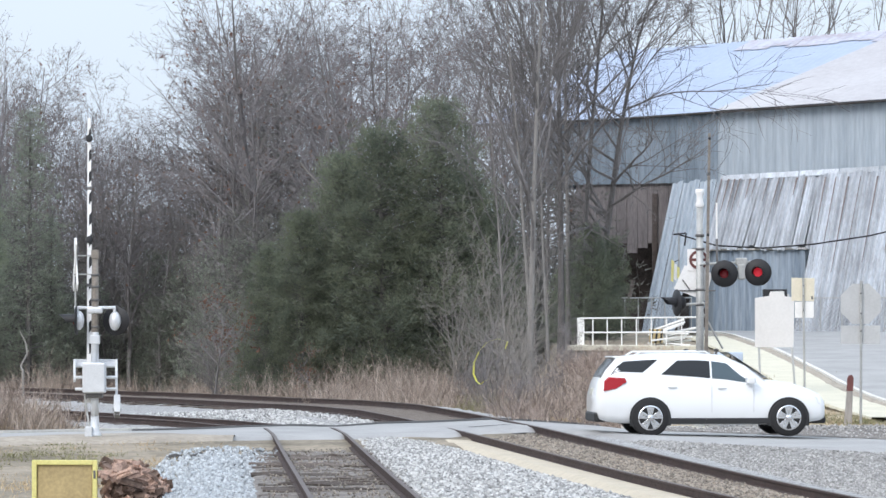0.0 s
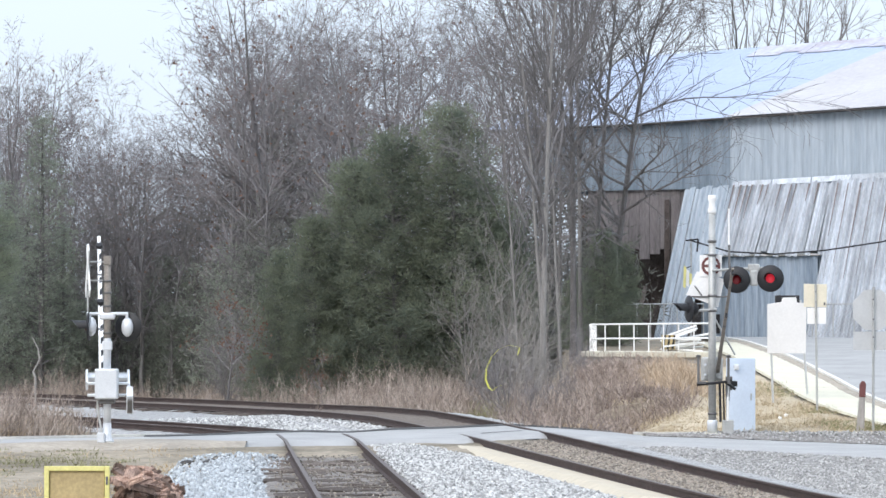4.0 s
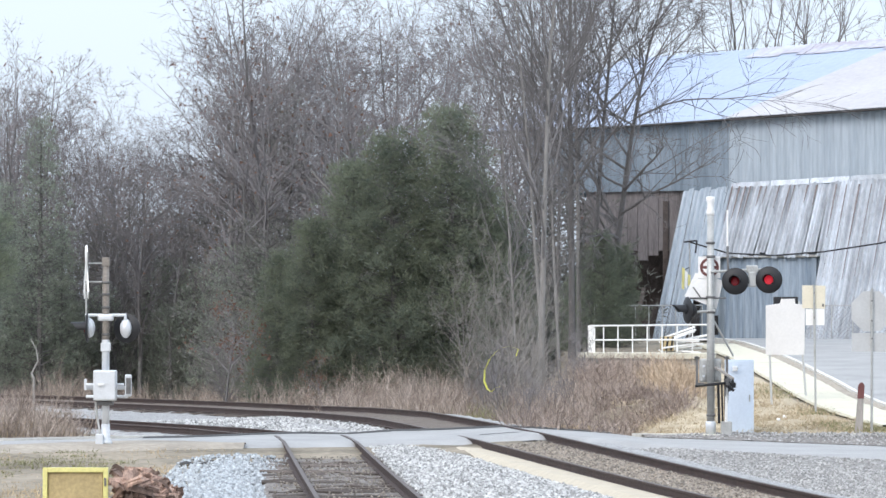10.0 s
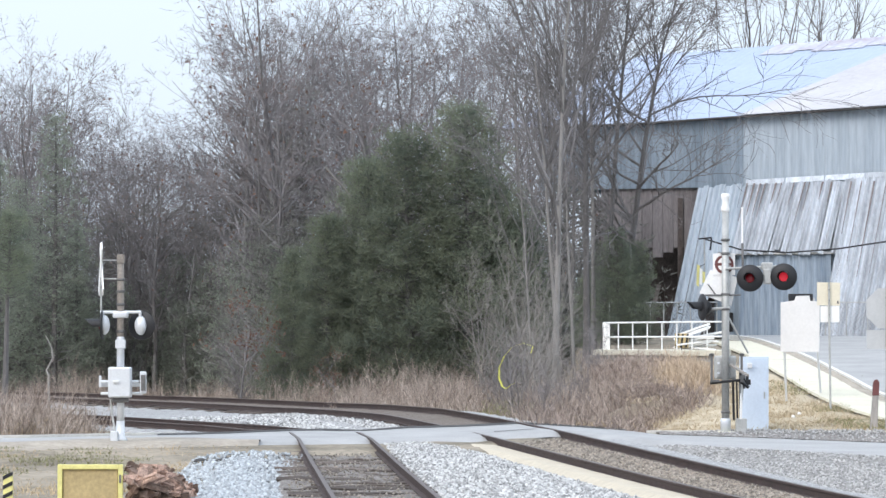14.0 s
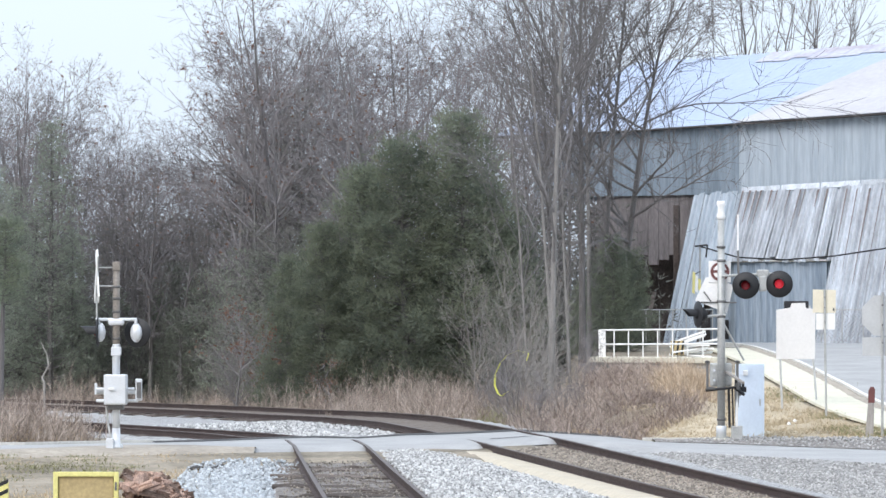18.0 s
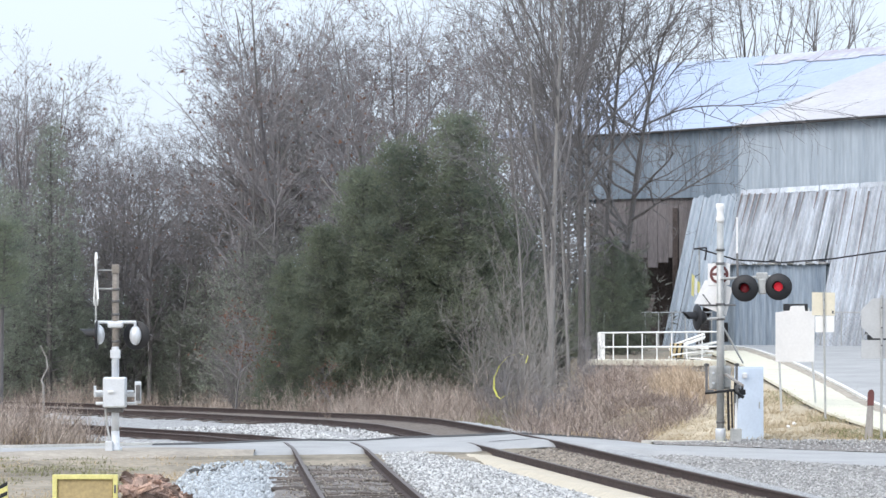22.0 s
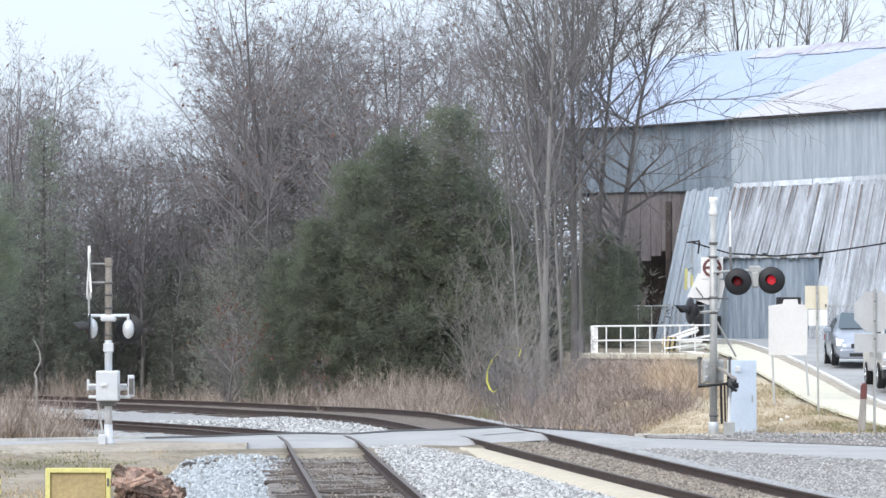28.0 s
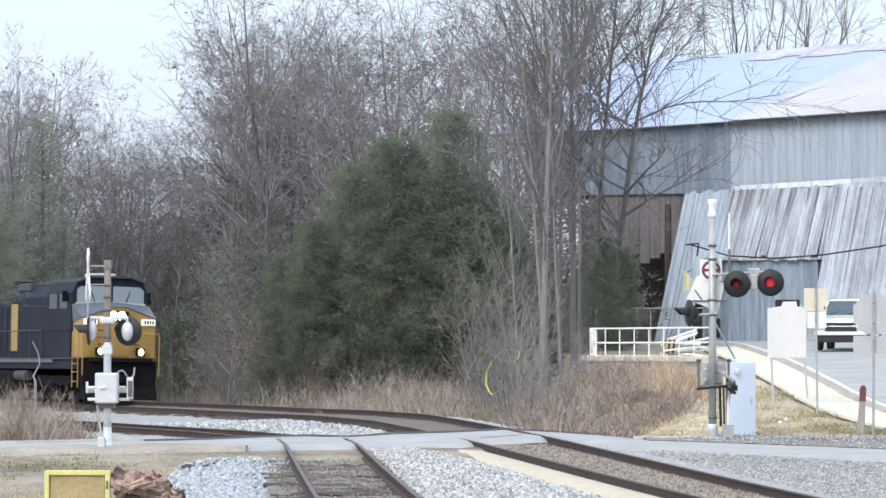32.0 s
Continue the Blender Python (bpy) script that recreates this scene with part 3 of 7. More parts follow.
def stones(name, label, area, count, size, material, seed):
    """Loose crushed stones, joined: area gives a point on the ground for two random numbers."""
    rng = random.Random(seed)
    verts, faces = [], []
    for i in range(count):
        x, y, z = area(rng.random(), rng.random())
        r = size * rng.uniform(0.5, 1.25)
        k = len(verts)
        q = Euler((rng.uniform(0, 6), rng.uniform(0, 6), rng.uniform(0, 6))).to_matrix()
        for p in ((1, 0, 0), (-1, 0.2, 0), (0, 1, 0.1), (0.1, -1, 0), (0, 0.1, 0.8), (0, 0, -0.8)):
            c = q @ (Vector(p) * r * rng.uniform(0.75, 1.2))
            verts.append((x + c.x, y + c.y, z + c.z))
        faces += [(k + a, k + b, k + c) for a, b, c in ((0, 2, 4), (2, 1, 4), (1, 3, 4), (3, 0, 4), (2, 0, 5), (1, 2, 5), (3, 1, 5), (0, 3, 5))]
    return tagged(new(name, mesh_of(name, verts, faces, material)), label, "gravel", kind="stuff")


EAST = [(50, 6.8, 18), (68, 5.4, 16), (74, 4.6, 12.9), (78, 4.1, 9.0), (81.5, 3.7, 6.0), (83.5, 3.5, 4.7)]


def build_tracks():
    bed("ballast_main_line", "grey crushed stone ballast of the main line", main_x, main_z, CANT, 54, 88.9, 1.75, M_BALLAST, seed=1)
    bed("ballast_main_line_beyond", "grey crushed stone ballast of the main line", main_x, main_z, CANT, 92.8, 200, 1.75, M_BALLAST, drop=0.2, seed=2)
    bed("ballast_siding", "dirty ballast of the siding", side_x, side_z, 0, 54, 87.6, 1.35, M_GRIT, drop=0.19, seed=3)
    bed("ballast_siding_beyond", "grey ballast of the siding", side_x, side_z, 0, 92.8, 140, 1.6, M_BALLAST, drop=0.17, seed=4)
    # brown fill between the main line's rails
    for name, y0, y1 in (("crib_near", 54, 88.8), ("crib_beyond", 92.8, 200)):
        rows, y = [], y0
        while y < y1:
            x, s, zl, zr = track_frame(main_x, main_z, CANT, y)
            rows.append([(x + s[0] * o, y + s[1] * o, zl + (zr - zl) * (o / 1.5 + 0.5) - 0.148 + 0.02 * noise.noise((o * 5, y * 3, 9))) for o in [-0.68 + 1.36 * k / 8 for k in range(9)]])
            y += 0.5
        tagged(strip("ballast_" + name, rows, M_CRIB if y0 < 60 else M_CRIB_DARK), "brown fouled ballast between the rails", "ballast", kind="structure")
    # gravel between the tracks on both sides of the road
    rows, y = [], 54
    while y < 88.7:
        a, b = side_x(y) + 0.98, main_x(y) - 1.5
        za, zb = side_z(y) - 0.17, main_z(y) - 0.23
        rows.append([(a + (b - a) * k / 16, y, za + (zb - za) * k / 16 + 0.05 * math.sin(math.pi * k / 16) + 0.025 * noise.noise((k * 1.3, y * 2.1, 4)) + 0.02 * noise.noise((k * 2.9, y * 5, 4))) for k in range(17)])
        y += 0.4
    tagged(strip("gravel_between", rows, M_BALLAST), "light grey gravel between the two tracks", "gravel", kind="structure")
    rows, y = [], 93.0
    while y < 139:
        a, b = side_x(y) + 1.5, main_x(y) - 1.9
        if b > a:
            za, zb = side_z(y) - 0.2, main_z(y) - 0.2
            rows.append([(a + (b - a) * k / 16, y, za + (zb - za) * k / 16 + 0.03 * noise.noise((k * 1.3, y * 2.1, 4))) for k in range(17)])
        y += 0.5
    tagged(strip("gravel_beyond", rows, M_BALLAST), "light grey gravel between the curving tracks", "gravel", kind="structure")
    ragged("gravel_east", "grey gravel beside the main line", EAST, 0.12, M_BALLAST_DULL)
    ragged("crushed_stone_heap", "heap of fresh bluish-white crushed stone", [(54, -4.2, -2.2), (66, -4.1, -2.8), (74, -4.2, -3.3), (80, -4.3, -3.8)], 0.14, M_BALLAST)
    rows = [[(main_x(y) - 1.5, y, main_z(y) - 0.25), (main_x(y) - 1.26 + 0.08 * noise.noise((y * 0.3, 0, 0)), y, main_z(y) - 0.135), (main_x(y) - 1.1, y, main_z(y) - 0.135), (main_x(y) - 0.84, y, main_z(y) - 0.135)] for y in [54 + i * 0.5 for i in range(69)]]
    tagged(strip("sand_strip", rows, M_SAND), "tan strip of sand along the inner rail", "sand", kind="structure")
    build_track("siding_track", "rusty siding track on old weathered wooden ties", side_x, side_z, 0, 54, 139, 0.56, M_TIE)
    build_track("main_track", "dark brown main line rails on a canted curve", main_x, main_z, CANT, 54, 205, 0.56, M_TIE)

    def between(a, b):
        y = 57 + 31.2 * a
        x = side_x(y) + 1.0 + b * (main_x(y) - 1.5 - side_x(y) - 1.0)
        return x, y, side_z(y) - 0.15 + 0.05 * math.sin(math.pi * b) + (main_z(y) - side_z(y) - 0.06) * b

    def heap(a, b):
        y = 57 + 25 * a * a
        c = (b - 0.5) * 2
        x = -3.45 + 1.15 * c * abs(c) ** 0.25 - 0.018 * (y - 57)
        return x, y, land(x, y) + 0.16 - 0.12 * c * c

    def east_side(a, b):
        y = 57 + 26.4 * a
        lo, hi = lerp([(p[0], p[1]) for p in EAST], y), lerp([(p[0], p[2]) for p in EAST], y)
        f = b * (min(hi, 0.107 * y + 0.4) - lo) / (hi - lo)
        x = lo + (hi - lo) * f
        return x, y, land(x, y) + 0.12 * math.sin(math.pi * (0.04 + 0.92 * f)) ** 0.4

    def far_side(a, b):
        y = 93 + 30 * a
        lo, hi = side_x(y) + 1.2, max(main_x(y) - 1.2, side_x(y) + 1.3)
        return lo + (hi - lo) * b, y, side_z(y) - 0.16 + (main_z(y) - side_z(y)) * b

    def crib(a, b):
        y = 56 + 32.4 * a
        x, s, zl, zr = track_frame(main_x, main_z, CANT, y)
        o = -0.66 + 1.32 * b
        return x + s[0] * o, y + s[1] * o, zl + (zr - zl) * (o / 1.5 + 0.5) - 0.145

    def on_ties(a, b):
        y = 57 + 30.3 * a
        return side_x(y) - 1.3 + 2.4 * b, y, side_z(y) - 0.165

    def verge(a, b):
        x = 4.6 + 8 * a
        y0 = lerp(ROAD_FAR, x) + 0.1
        y = y0 + (94.15 - y0) * b
        return x, y, land(x, y) + 0.08 + (lerp(ROAD_BACK, x) - land(x, y) - 0.06) * (1 - b) ** 2

    stones("verge_stones", "dark and pale grit stones along the kerb", verge, 2600, 0.035, M_STONE_DULL, 7)
    stones("tie_litter", "chips of stone and dirt on the old ties", on_ties, 1500, 0.024, M_CRIB_STONE, 5)
    stones("loose_ballast", "loose grey ballast stones between the tracks", between, 12500, 0.047, M_STONE, 1)
    stones("fresh_crushed_stones", "fresh bluish-white crushed stones", heap, 7000, 0.048, M_WHITE_STONE, 2)
    stones("loose_ballast_east", "loose grey stones beside the main line", east_side, 13000, 0.033, M_STONE_DULL, 3)
    stones("crib_stones", "brown dusty stones between the rails", crib, 5200, 0.032, M_CRIB_STONE, 6)
    stones("loose_ballast_beyond", "loose pale stones between the curving tracks", far_side, 5000, 0.05, M_STONE, 4)


build_ground()
build_roads()
build_tracks()


# ---- trees and brush ----
class Wood:
    """Collects tapered limbs as thin tubes."""

    def __init__(self, seed):
        self.v, self.f, self.rng, self.tips, self.thin = [], [], random.Random(seed), [], 0.0055

    def tube(self, pts, radii, n):
        k0 = len(self.v)
        for i, (p, r) in enumerate(zip(pts, radii)):
            d = (pts[min(i + 1, len(pts) - 1)] - pts[max(i - 1, 0)]).normalized()
            u = d.orthogonal().normalized()
            w = d.cross(u)
            for j in range(n):
                a = j * math.tau / n
                q = p + u * (r * math.cos(a)) + w * (r * math.sin(a))
                self.v.append((q.x, q.y, q.z))
        for i in range(len(pts) - 1):
            for j in range(n):
                a, b = k0 + i * n + j, k0 + i * n + (j + 1) % n
                self.f.append((a, b, b + n, a + n))

    def ribbon(self, pts, radii):
        """Fine wood as a thin strip with a random facing."""
        side = Vector((self.rng.uniform(-1, 1), self.rng.uniform(-0.5, 0.5), self.rng.uniform(-0.6, 0.6))).normalized()
        k = len(self.v)
        for p, r in zip(pts[:-1], radii):
            a, b = p - side * r, p + side * r
            self.v += [(a.x, a.y, a.z), (b.x, b.y, b.z)]
        for i in range(len(pts) - 2):
            self.f.append((k + 2 * i, k + 2 * i + 1, k + 2 * i + 3, k + 2 * i + 2))
        e = pts[-1]
        self.v.append((e.x, e.y, e.z))
        n = len(self.v) - 1
        self.f.append((n - 2, n - 1, n))

    def limb(self, p, d, length, r, level, plan):
        """Grows one limb and what branches from it; plan holds per level: count, length ratio, angle, sides, segments, rise."""
        rng = self.rng
        count, ratio, angle, sides, segs, rise = plan[level]
        pts, radii = [p.copy()], [r]
        step = length / segs
        wob = 0.12 if level < 2 else 0.15 if level < 3 else 0.2
        for i in range(segs):
            d = (d + Vector((rng.gauss(0, wob), rng.gauss(0, wob), rng.gauss(0, 0.07) + rise))).normalized()
            pts.append(pts[-1] + d * step)
            radii.append(max(r * (1 - 0.78 * (i + 1) / segs), 0.005))
        if sides > 2:
            self.tube(pts, radii, sides)
        else:
            self.ribbon(pts, [max(q, self.thin) for q in radii])
        if level + 1 >= len(plan):
            self.tips.append(pts[-1])
            return
        for c in range(count):
            s = rng.uniform(0.2, 1.0)
            i = min(int(s * segs), segs - 1)
            q = pts[i].lerp(pts[i + 1], s * segs - i)
            along = (pts[i + 1] - pts[i]).normalized()
            out = along.orthogonal().normalized()
            out.rotate(Matrix.Rotation(rng.uniform(0, math.tau), 3, along))
            a = radians(angle * rng.uniform(0.6, 1.35))
            nd = along * math.cos(a) + out * math.sin(a)
            self.limb(q, nd, length * ratio * rng.uniform(0.55, 1.2) * (1.15 - 0.4 * s), max(radii[i] * 0.62, self.thin), level + 1, plan)


def bare_tree(name, seed, height, r, plan, bark, twig, lean=(0, 0), stems=1, leaves=0, low=0.2, spread=0.22, thin=0.0055, wander=0.06):
    """A leafless tree as a thing of trunk and crown."""
    thing = empty(name, "", "tree")
    trunk, crown = Wood(seed), Wood(seed + 1)
    crown.thin = thin
    for s in range(stems):
        many = stems > 1
        tall = height * (trunk.rng.uniform(0.7, 1.0) if many and s else 1.0)
        d = Vector((lean[0] + trunk.rng.uniform(-spread, spread) * many, lean[1] + trunk.rng.uniform(-spread, spread) * many, 1)).normalized()
        p = Vector((trunk.rng.uniform(-0.35, 0.35) * many, trunk.rng.uniform(-0.35, 0.35) * many, -0.3))
        count, ratio, angle, sides, segs, rise = plan[0]
        pts, radii = [p], [r * 1.2]
        dd = d.copy()
        for i in range(segs):
            dd = (dd + Vector((trunk.rng.gauss(0, wander), trunk.rng.gauss(0, wander), 0.04 if wander > 0.05 else 0.0))).normalized()
            pts.append(pts[-1] + dd * tall / segs)
            radii.append(r * (1 - 0.88 * (i + 1) / segs))
        trunk.tube(pts, radii, sides)
        for c in range(count):
            f = crown.rng.uniform(low, 1.0)
            i = min(int(f * segs), segs - 1)
            q = pts[i].lerp(pts[i + 1], f * segs - i)
            along = (pts[i + 1] - pts[i]).normalized()
            out = along.orthogonal().normalized()
            out.rotate(Matrix.Rotation(crown.rng.uniform(0, math.tau), 3, along))
            a = radians(angle * crown.rng.uniform(0.6, 1.3))
            crown.limb(q, along * math.cos(a) + out * math.sin(a), tall * ratio * crown.rng.uniform(0.6, 1.15) * (0.35 + 0.75 * math.sin(math.pi * (0.2 + 0.68 * f))), radii[i] * 0.55, 1, plan)
    place(new("trunk", mesh_of("trunk", trunk.v, trunk.f, bark, False)), thing)
    k = len(crown.f)
    mats = [twig]
    if leaves:
        mats.append(M_DEADLEAF)
        for t in crown.rng.sample(crown.tips, min(leaves, len(crown.tips))):
            b = len(crown.v)
            for i in range(3):
                crown.v.append(tuple(t + Vector([crown.rng.gauss(0, 0.045) for _ in range(3)])))
            crown.f.append((b, b + 1, b + 2))
    me = mesh_of("crown", crown.v, crown.f, mats)
    if leaves:
        me.polygons.foreach_set("material_index", [0] * k + [1] * (len(crown.f) - k))
    place(new("crown", me), thing)
    return thing


def evergreen(name, seed, height, radius, material, boughs, tufts, blades, low=0.03, blade=0.12, taper=0.6, tuft=0.34):
    """An evergreen: trunk, rising boughs, and on every bough a row of domed tufts of fine needles."""
    rng = random.Random(seed)
    thing = empty(name, "", "tree")
    w = Wood(seed)
    w.tube([Vector((0, 0, -0.3)), Vector((0.05, 0, height * 0.5)), Vector((0, 0.03, height * 0.97))], [0.17, 0.1, 0.02], 6)
    v, f = [], []
    for i in range(boughs):
        t = low + (0.985 - low) * (i + rng.random()) / boughs
        a = i * 2.39996 + rng.gauss(0, 0.35)
        lobe = 0.8 + 0.42 * noise.noise((math.cos(a) * 1.5, math.sin(a) * 1.5, t * 4.5 + seed)) + rng.gauss(0, 0.1)
        reach = radius * min(1.0, 1.15 * (1 - t) ** taper) * (0.62 + 0.38 * smooth(t, 0.0, 0.22)) * lobe + 0.12
        root = Vector((0, 0, t * height - 0.3 * reach))
        tip = Vector((math.cos(a) * reach, math.sin(a) * reach, t * height + 0.06 * reach))
        w.tube([root, root.lerp(tip, 0.4) + Vector((0, 0, -0.05 * reach)), root.lerp(tip, 0.7)], [0.03, 0.018, 0.005], 3)
        n = max(2, round(tufts * (0.35 + 0.65 * reach / radius)))
        for k in range(n):
            s = 0.3 + 0.7 * (k + rng.random()) / n
            big = tuft * rng.uniform(0.6, 1.25) * (0.75 + 0.4 * s)
            c = root.lerp(tip, s) + Vector((rng.gauss(0, 0.13), rng.gauss(0, 0.13), rng.gauss(0.02, 0.08))) * (1 + reach * 0.5)
            for _ in range(blades):
                d = Vector((rng.gauss(0, 1) + 0.5 * math.cos(a), rng.gauss(0, 1) + 0.5 * math.sin(a), rng.gauss(0.35, 0.75))).normalized()
                p = c + Vector((d.x, d.y, d.z * 0.7)) * big * rng.uniform(0.35, 1.0)
                side = d.orthogonal().normalized()
                side.rotate(Matrix.Rotation(rng.uniform(0, math.tau), 3, d))
                out = (d + Vector((rng.gauss(0, 0.4), rng.gauss(0, 0.4), 0.25))).normalized() * blade * rng.uniform(0.6, 1.4)
                wd = side * blade * rng.uniform(0.2, 0.4)
                b = len(v)
                q, e = p + wd, p + out
                v += [(p.x, p.y, p.z), (q.x, q.y, q.z), (e.x, e.y, e.z)]
                f.append((b, b + 1, b + 2))
    place(new("trunk", mesh_of("trunk", w.v, w.f, M_BARK_DARK)), thing)
    place(new("crown", mesh_of("crown", v, f, material)), thing)
    return thing


def plant(template, spots, label, group, seed, lean=3.0):
    rng = random.Random(seed)
    for i, (x, y, k) in enumerate(spots):
        m = pose(x, y, land(x, y), rng.uniform(-lean, lean), rng.uniform(-lean, lean), rng.uniform(0, 360)) @ Matrix.Scale(k, 4)
        if i == 0:
            template.matrix_basis = m
            ob = template
        else:
            ob = copy_thing(template, m)
            ob.matrix_basis = m
        tagged(ob, label, "tree", group)


def scatter(x0, x1, y0, y1, count, k0, k1, seed):
    rng = random.Random(seed)
    return [(x0 + (x1 - x0) * (i + rng.random()) / count, rng.uniform(y0, y1), rng.uniform(k0, k1)) for i in range(count)]


# per level: count, length ratio, angle, sides, segments, rise
FOREST = [(15, 0.40, 48, 5, 8, 0.05), (7, 0.48, 42, 3, 5, 0.04), (5, 0.5, 44, 2, 4, 0.02), (4, 0.52, 46, 2, 3, 0.01), (0, 0, 0, 2, 2, 0.0)]
SLIM = [(18, 0.2, 40, 5, 8, 0.05), (6, 0.5, 38, 3, 4, 0.06), (5, 0.5, 38, 2, 3, 0.03), (4, 0.5, 40, 2, 2, 0.0), (0, 0, 0, 2, 2, 0.0)]
BUSH = [(16, 0.34, 40, 4, 5, 0.04), (7, 0.5, 42, 3, 3, 0.04), (5, 0.52, 40, 2, 2, 0.02), (4, 0.5, 38, 2, 1, 0.0)]
OPEN = [(9, 0.42, 30, 6, 9, 0.05), (5, 0.5, 34, 3, 6, 0.05), (4, 0.5, 36, 2, 4, 0.03), (0, 0, 0, 2, 3, 0.0)]
UPRIGHT = [(19, 0.4, 34, 9, 14, 0.03), (7, 0.5, 34, 5, 7, 0.05), (5, 0.5, 36, 3, 5, 0.02), (0, 0, 0, 2, 4, 0.0)]
ARCHED = [(30, 0.5, 62, 9, 12, 0.03), (12, 0.46, 34, 5, 8, 0.01), (10, 0.5, 36, 3, 5, -0.01), (0, 0, 0, 2, 4, 0.0)]


def build_woods():
    t1 = bare_tree("forest_tree", 11, 12.5, 0.15, FOREST, M_BARK, M_TWIG, thin=0.008)
    t2 = bare_tree("forest_tree", 23, 11.5, 0.10, FOREST, M_BARK, M_TWIG, leaves=150, thin=0.008, lean=(0.1, 0))
    t3 = bare_tree("forest_tree", 37, 14.0, 0.12, SLIM, M_BARK, M_TWIG, leaves=160, thin=0.008)
    t0 = bare_tree("forest_tree", 59, 14.0, 0.14, OPEN, M_BARK, M_TWIG_DARK, thin=0.009, low=0.45)
    plant(t0, [(13.3, 214, 1.2), (15.2, 215, 1.3), (16.4, 218, 1.32), (17.5, 214, 1.3), (18.2, 217, 1.25), (20.9, 216, 1.25), (12.2, 210, 1.1)], "sparse bare tree rising behind the warehouse roof", "forest trees", 60, 4)
    t4 = bare_tree("sapling", 41, 7.5, 0.05, BUSH, M_BARK_PALE, M_TWIG_PALE, stems=3, low=0.1)
    t5 = bare_tree("bare_shrub", 45, 4.6, 0.04, BUSH, M_BARK, M_TWIG, stems=4, low=0.08, spread=0.4)
    # rows behind the curve: lower and farther on the west, taller towards the warehouse
    plant(t1, scatter(-26, -18, 200, 228, 8, 1.0, 1.25, 1) + scatter(-18, -14, 200, 215, 4, 0.85, 1.0, 21) + scatter(-15.5, -11.6, 184, 205, 9, 0.76, 0.92, 13) + scatter(-11.4, -9.6, 184, 205, 3, 0.84, 0.95, 43) + scatter(-9.0, -7.4, 184, 200, 5, 1.1, 1.3, 33) + scatter(-9, 0.8, 168, 200, 14, 1.0, 1.4, 2) + scatter(6, 11, 190, 215, 3, 1.0, 1.15, 12) + [(2.2, 158, 1.1), (3.0, 163, 1.2)], "bare grey winter tree in the wood", "forest trees", 1)
    plant(t2, scatter(-26, -18, 196, 222, 8, 1.0, 1.25, 3) + scatter(-19, -10.5, 180, 206, 8, 0.65, 0.9, 14) + scatter(-10.5, -6, 176, 206, 5, 0.85, 1.1, 24) + scatter(-8, 1.2, 165, 195, 10, 0.9, 1.35, 4) + [(1.6, 161, 1.15), (3.6, 156, 1.1), (2.6, 154, 0.9)], "bare leaning winter tree with a few dead leaves", "forest trees", 2)
    plant(t3, [(-20.2, 206, 1.15), (-19.5, 207, 1.08), (-21.5, 210, 1.05)] + scatter(-9.5, 1, 160, 185, 8, 1.0, 1.3, 5), "slender bare winter tree holding brown leaves", "forest trees", 3)
    plant(t4, scatter(-27, -8, 184, 202, 12, 0.6, 1.0, 7) + scatter(-8, 0.0, 154, 162, 5, 0.7, 0.95, 8) + [(2.0, 127, 0.62), (2.4, 125, 0.5), (1.7, 130, 0.7), (2.7, 133, 0.75), (1.2, 138, 0.7), (2.3, 137, 0.9)], "pale multi-stemmed sapling at the wood's edge", "saplings", 4)
    plant(t5, scatter(-28, -6, 182, 196, 14, 0.8, 1.3, 17) + scatter(-8, 1, 150, 158, 7, 0.6, 1.0, 18) + scatter(1.2, 4.4, 108, 126, 8, 0.3, 0.55, 19), "grey bare shrub in the undergrowth", "shrubs", 14)
    t6 = bare_tree("young_oak", 91, 4.2, 0.05, BUSH, M_BARK, M_TWIG, leaves=520, low=0.15)
    plant(t6, [(-7.6, 149, 0.95), (-3.9, 142, 0.5)], "young oak still holding reddish-brown leaves", "saplings", 41)
    # the cedars, stepping down from the tallest towards the west, and a small one by the warehouse
    c1 = evergreen("cedar_tree", 3, 11.0, 2.75, M_CEDAR, 270, 7, 36, taper=0.45, tuft=0.4, blade=0.135)
    plant(c1, [(0.45, 150, 1.0), (-3.1, 151.5, 0.83), (-4.6, 150.5, 0.64)], "tall dense dark green cedar at the edge of the wood", "cedar trees", 5, 2)
    c2 = evergreen("cedar_tree", 14, 10.0, 3.0, M_CEDAR, 250, 7, 36, taper=0.55, tuft=0.4, blade=0.135)
    plant(c2, [(-1.5, 149.5, 1.0), (-5.9, 152, 0.58), (5.4, 139, 0.38), (5.95, 140, 0.34), (1.3, 152, 0.85), (4.5, 143, 0.27), (2.4, 153, 0.72)], "broad dense dark green cedar", "cedar trees", 15, 2)
    # grey-green evergreens among the bare trees
    c3 = evergreen("evergreen_tree", 8, 7.0, 2.5, M_CEDAR_FAR, 90, 5, 22, blade=0.17, tuft=0.4)
    plant(c3, [(-6.9, 166, 0.9), (-9, 178, 0.95), (-12, 188, 0.9), (-14.6, 186, 0.72), (-17.5, 192, 0.7), (-19.5, 200, 0.9), (-8.0, 172, 0.75), (-10.6, 184, 0.85), (-13.3, 190, 0.75), (-15.9, 185, 0.62), (-11.6, 182, 0.6), (-22.8, 201, 1.0)], "grey-green evergreen among bare trees", "evergreens", 6, 3)
    c5 = evergreen("evergreen_tree", 27, 13.0, 2.6, M_CEDAR_FAR, 150, 5, 22, low=0.06, blade=0.17, taper=0.75, tuft=0.38)
    plant(c5, [(-17.3, 182, 0.95), (-18.9, 184, 0.74), (-16.4, 183, 0.6), (-19.6, 181, 0.8)], "tapering grey-green evergreen above the wood's edge", "evergreens", 26, 2)
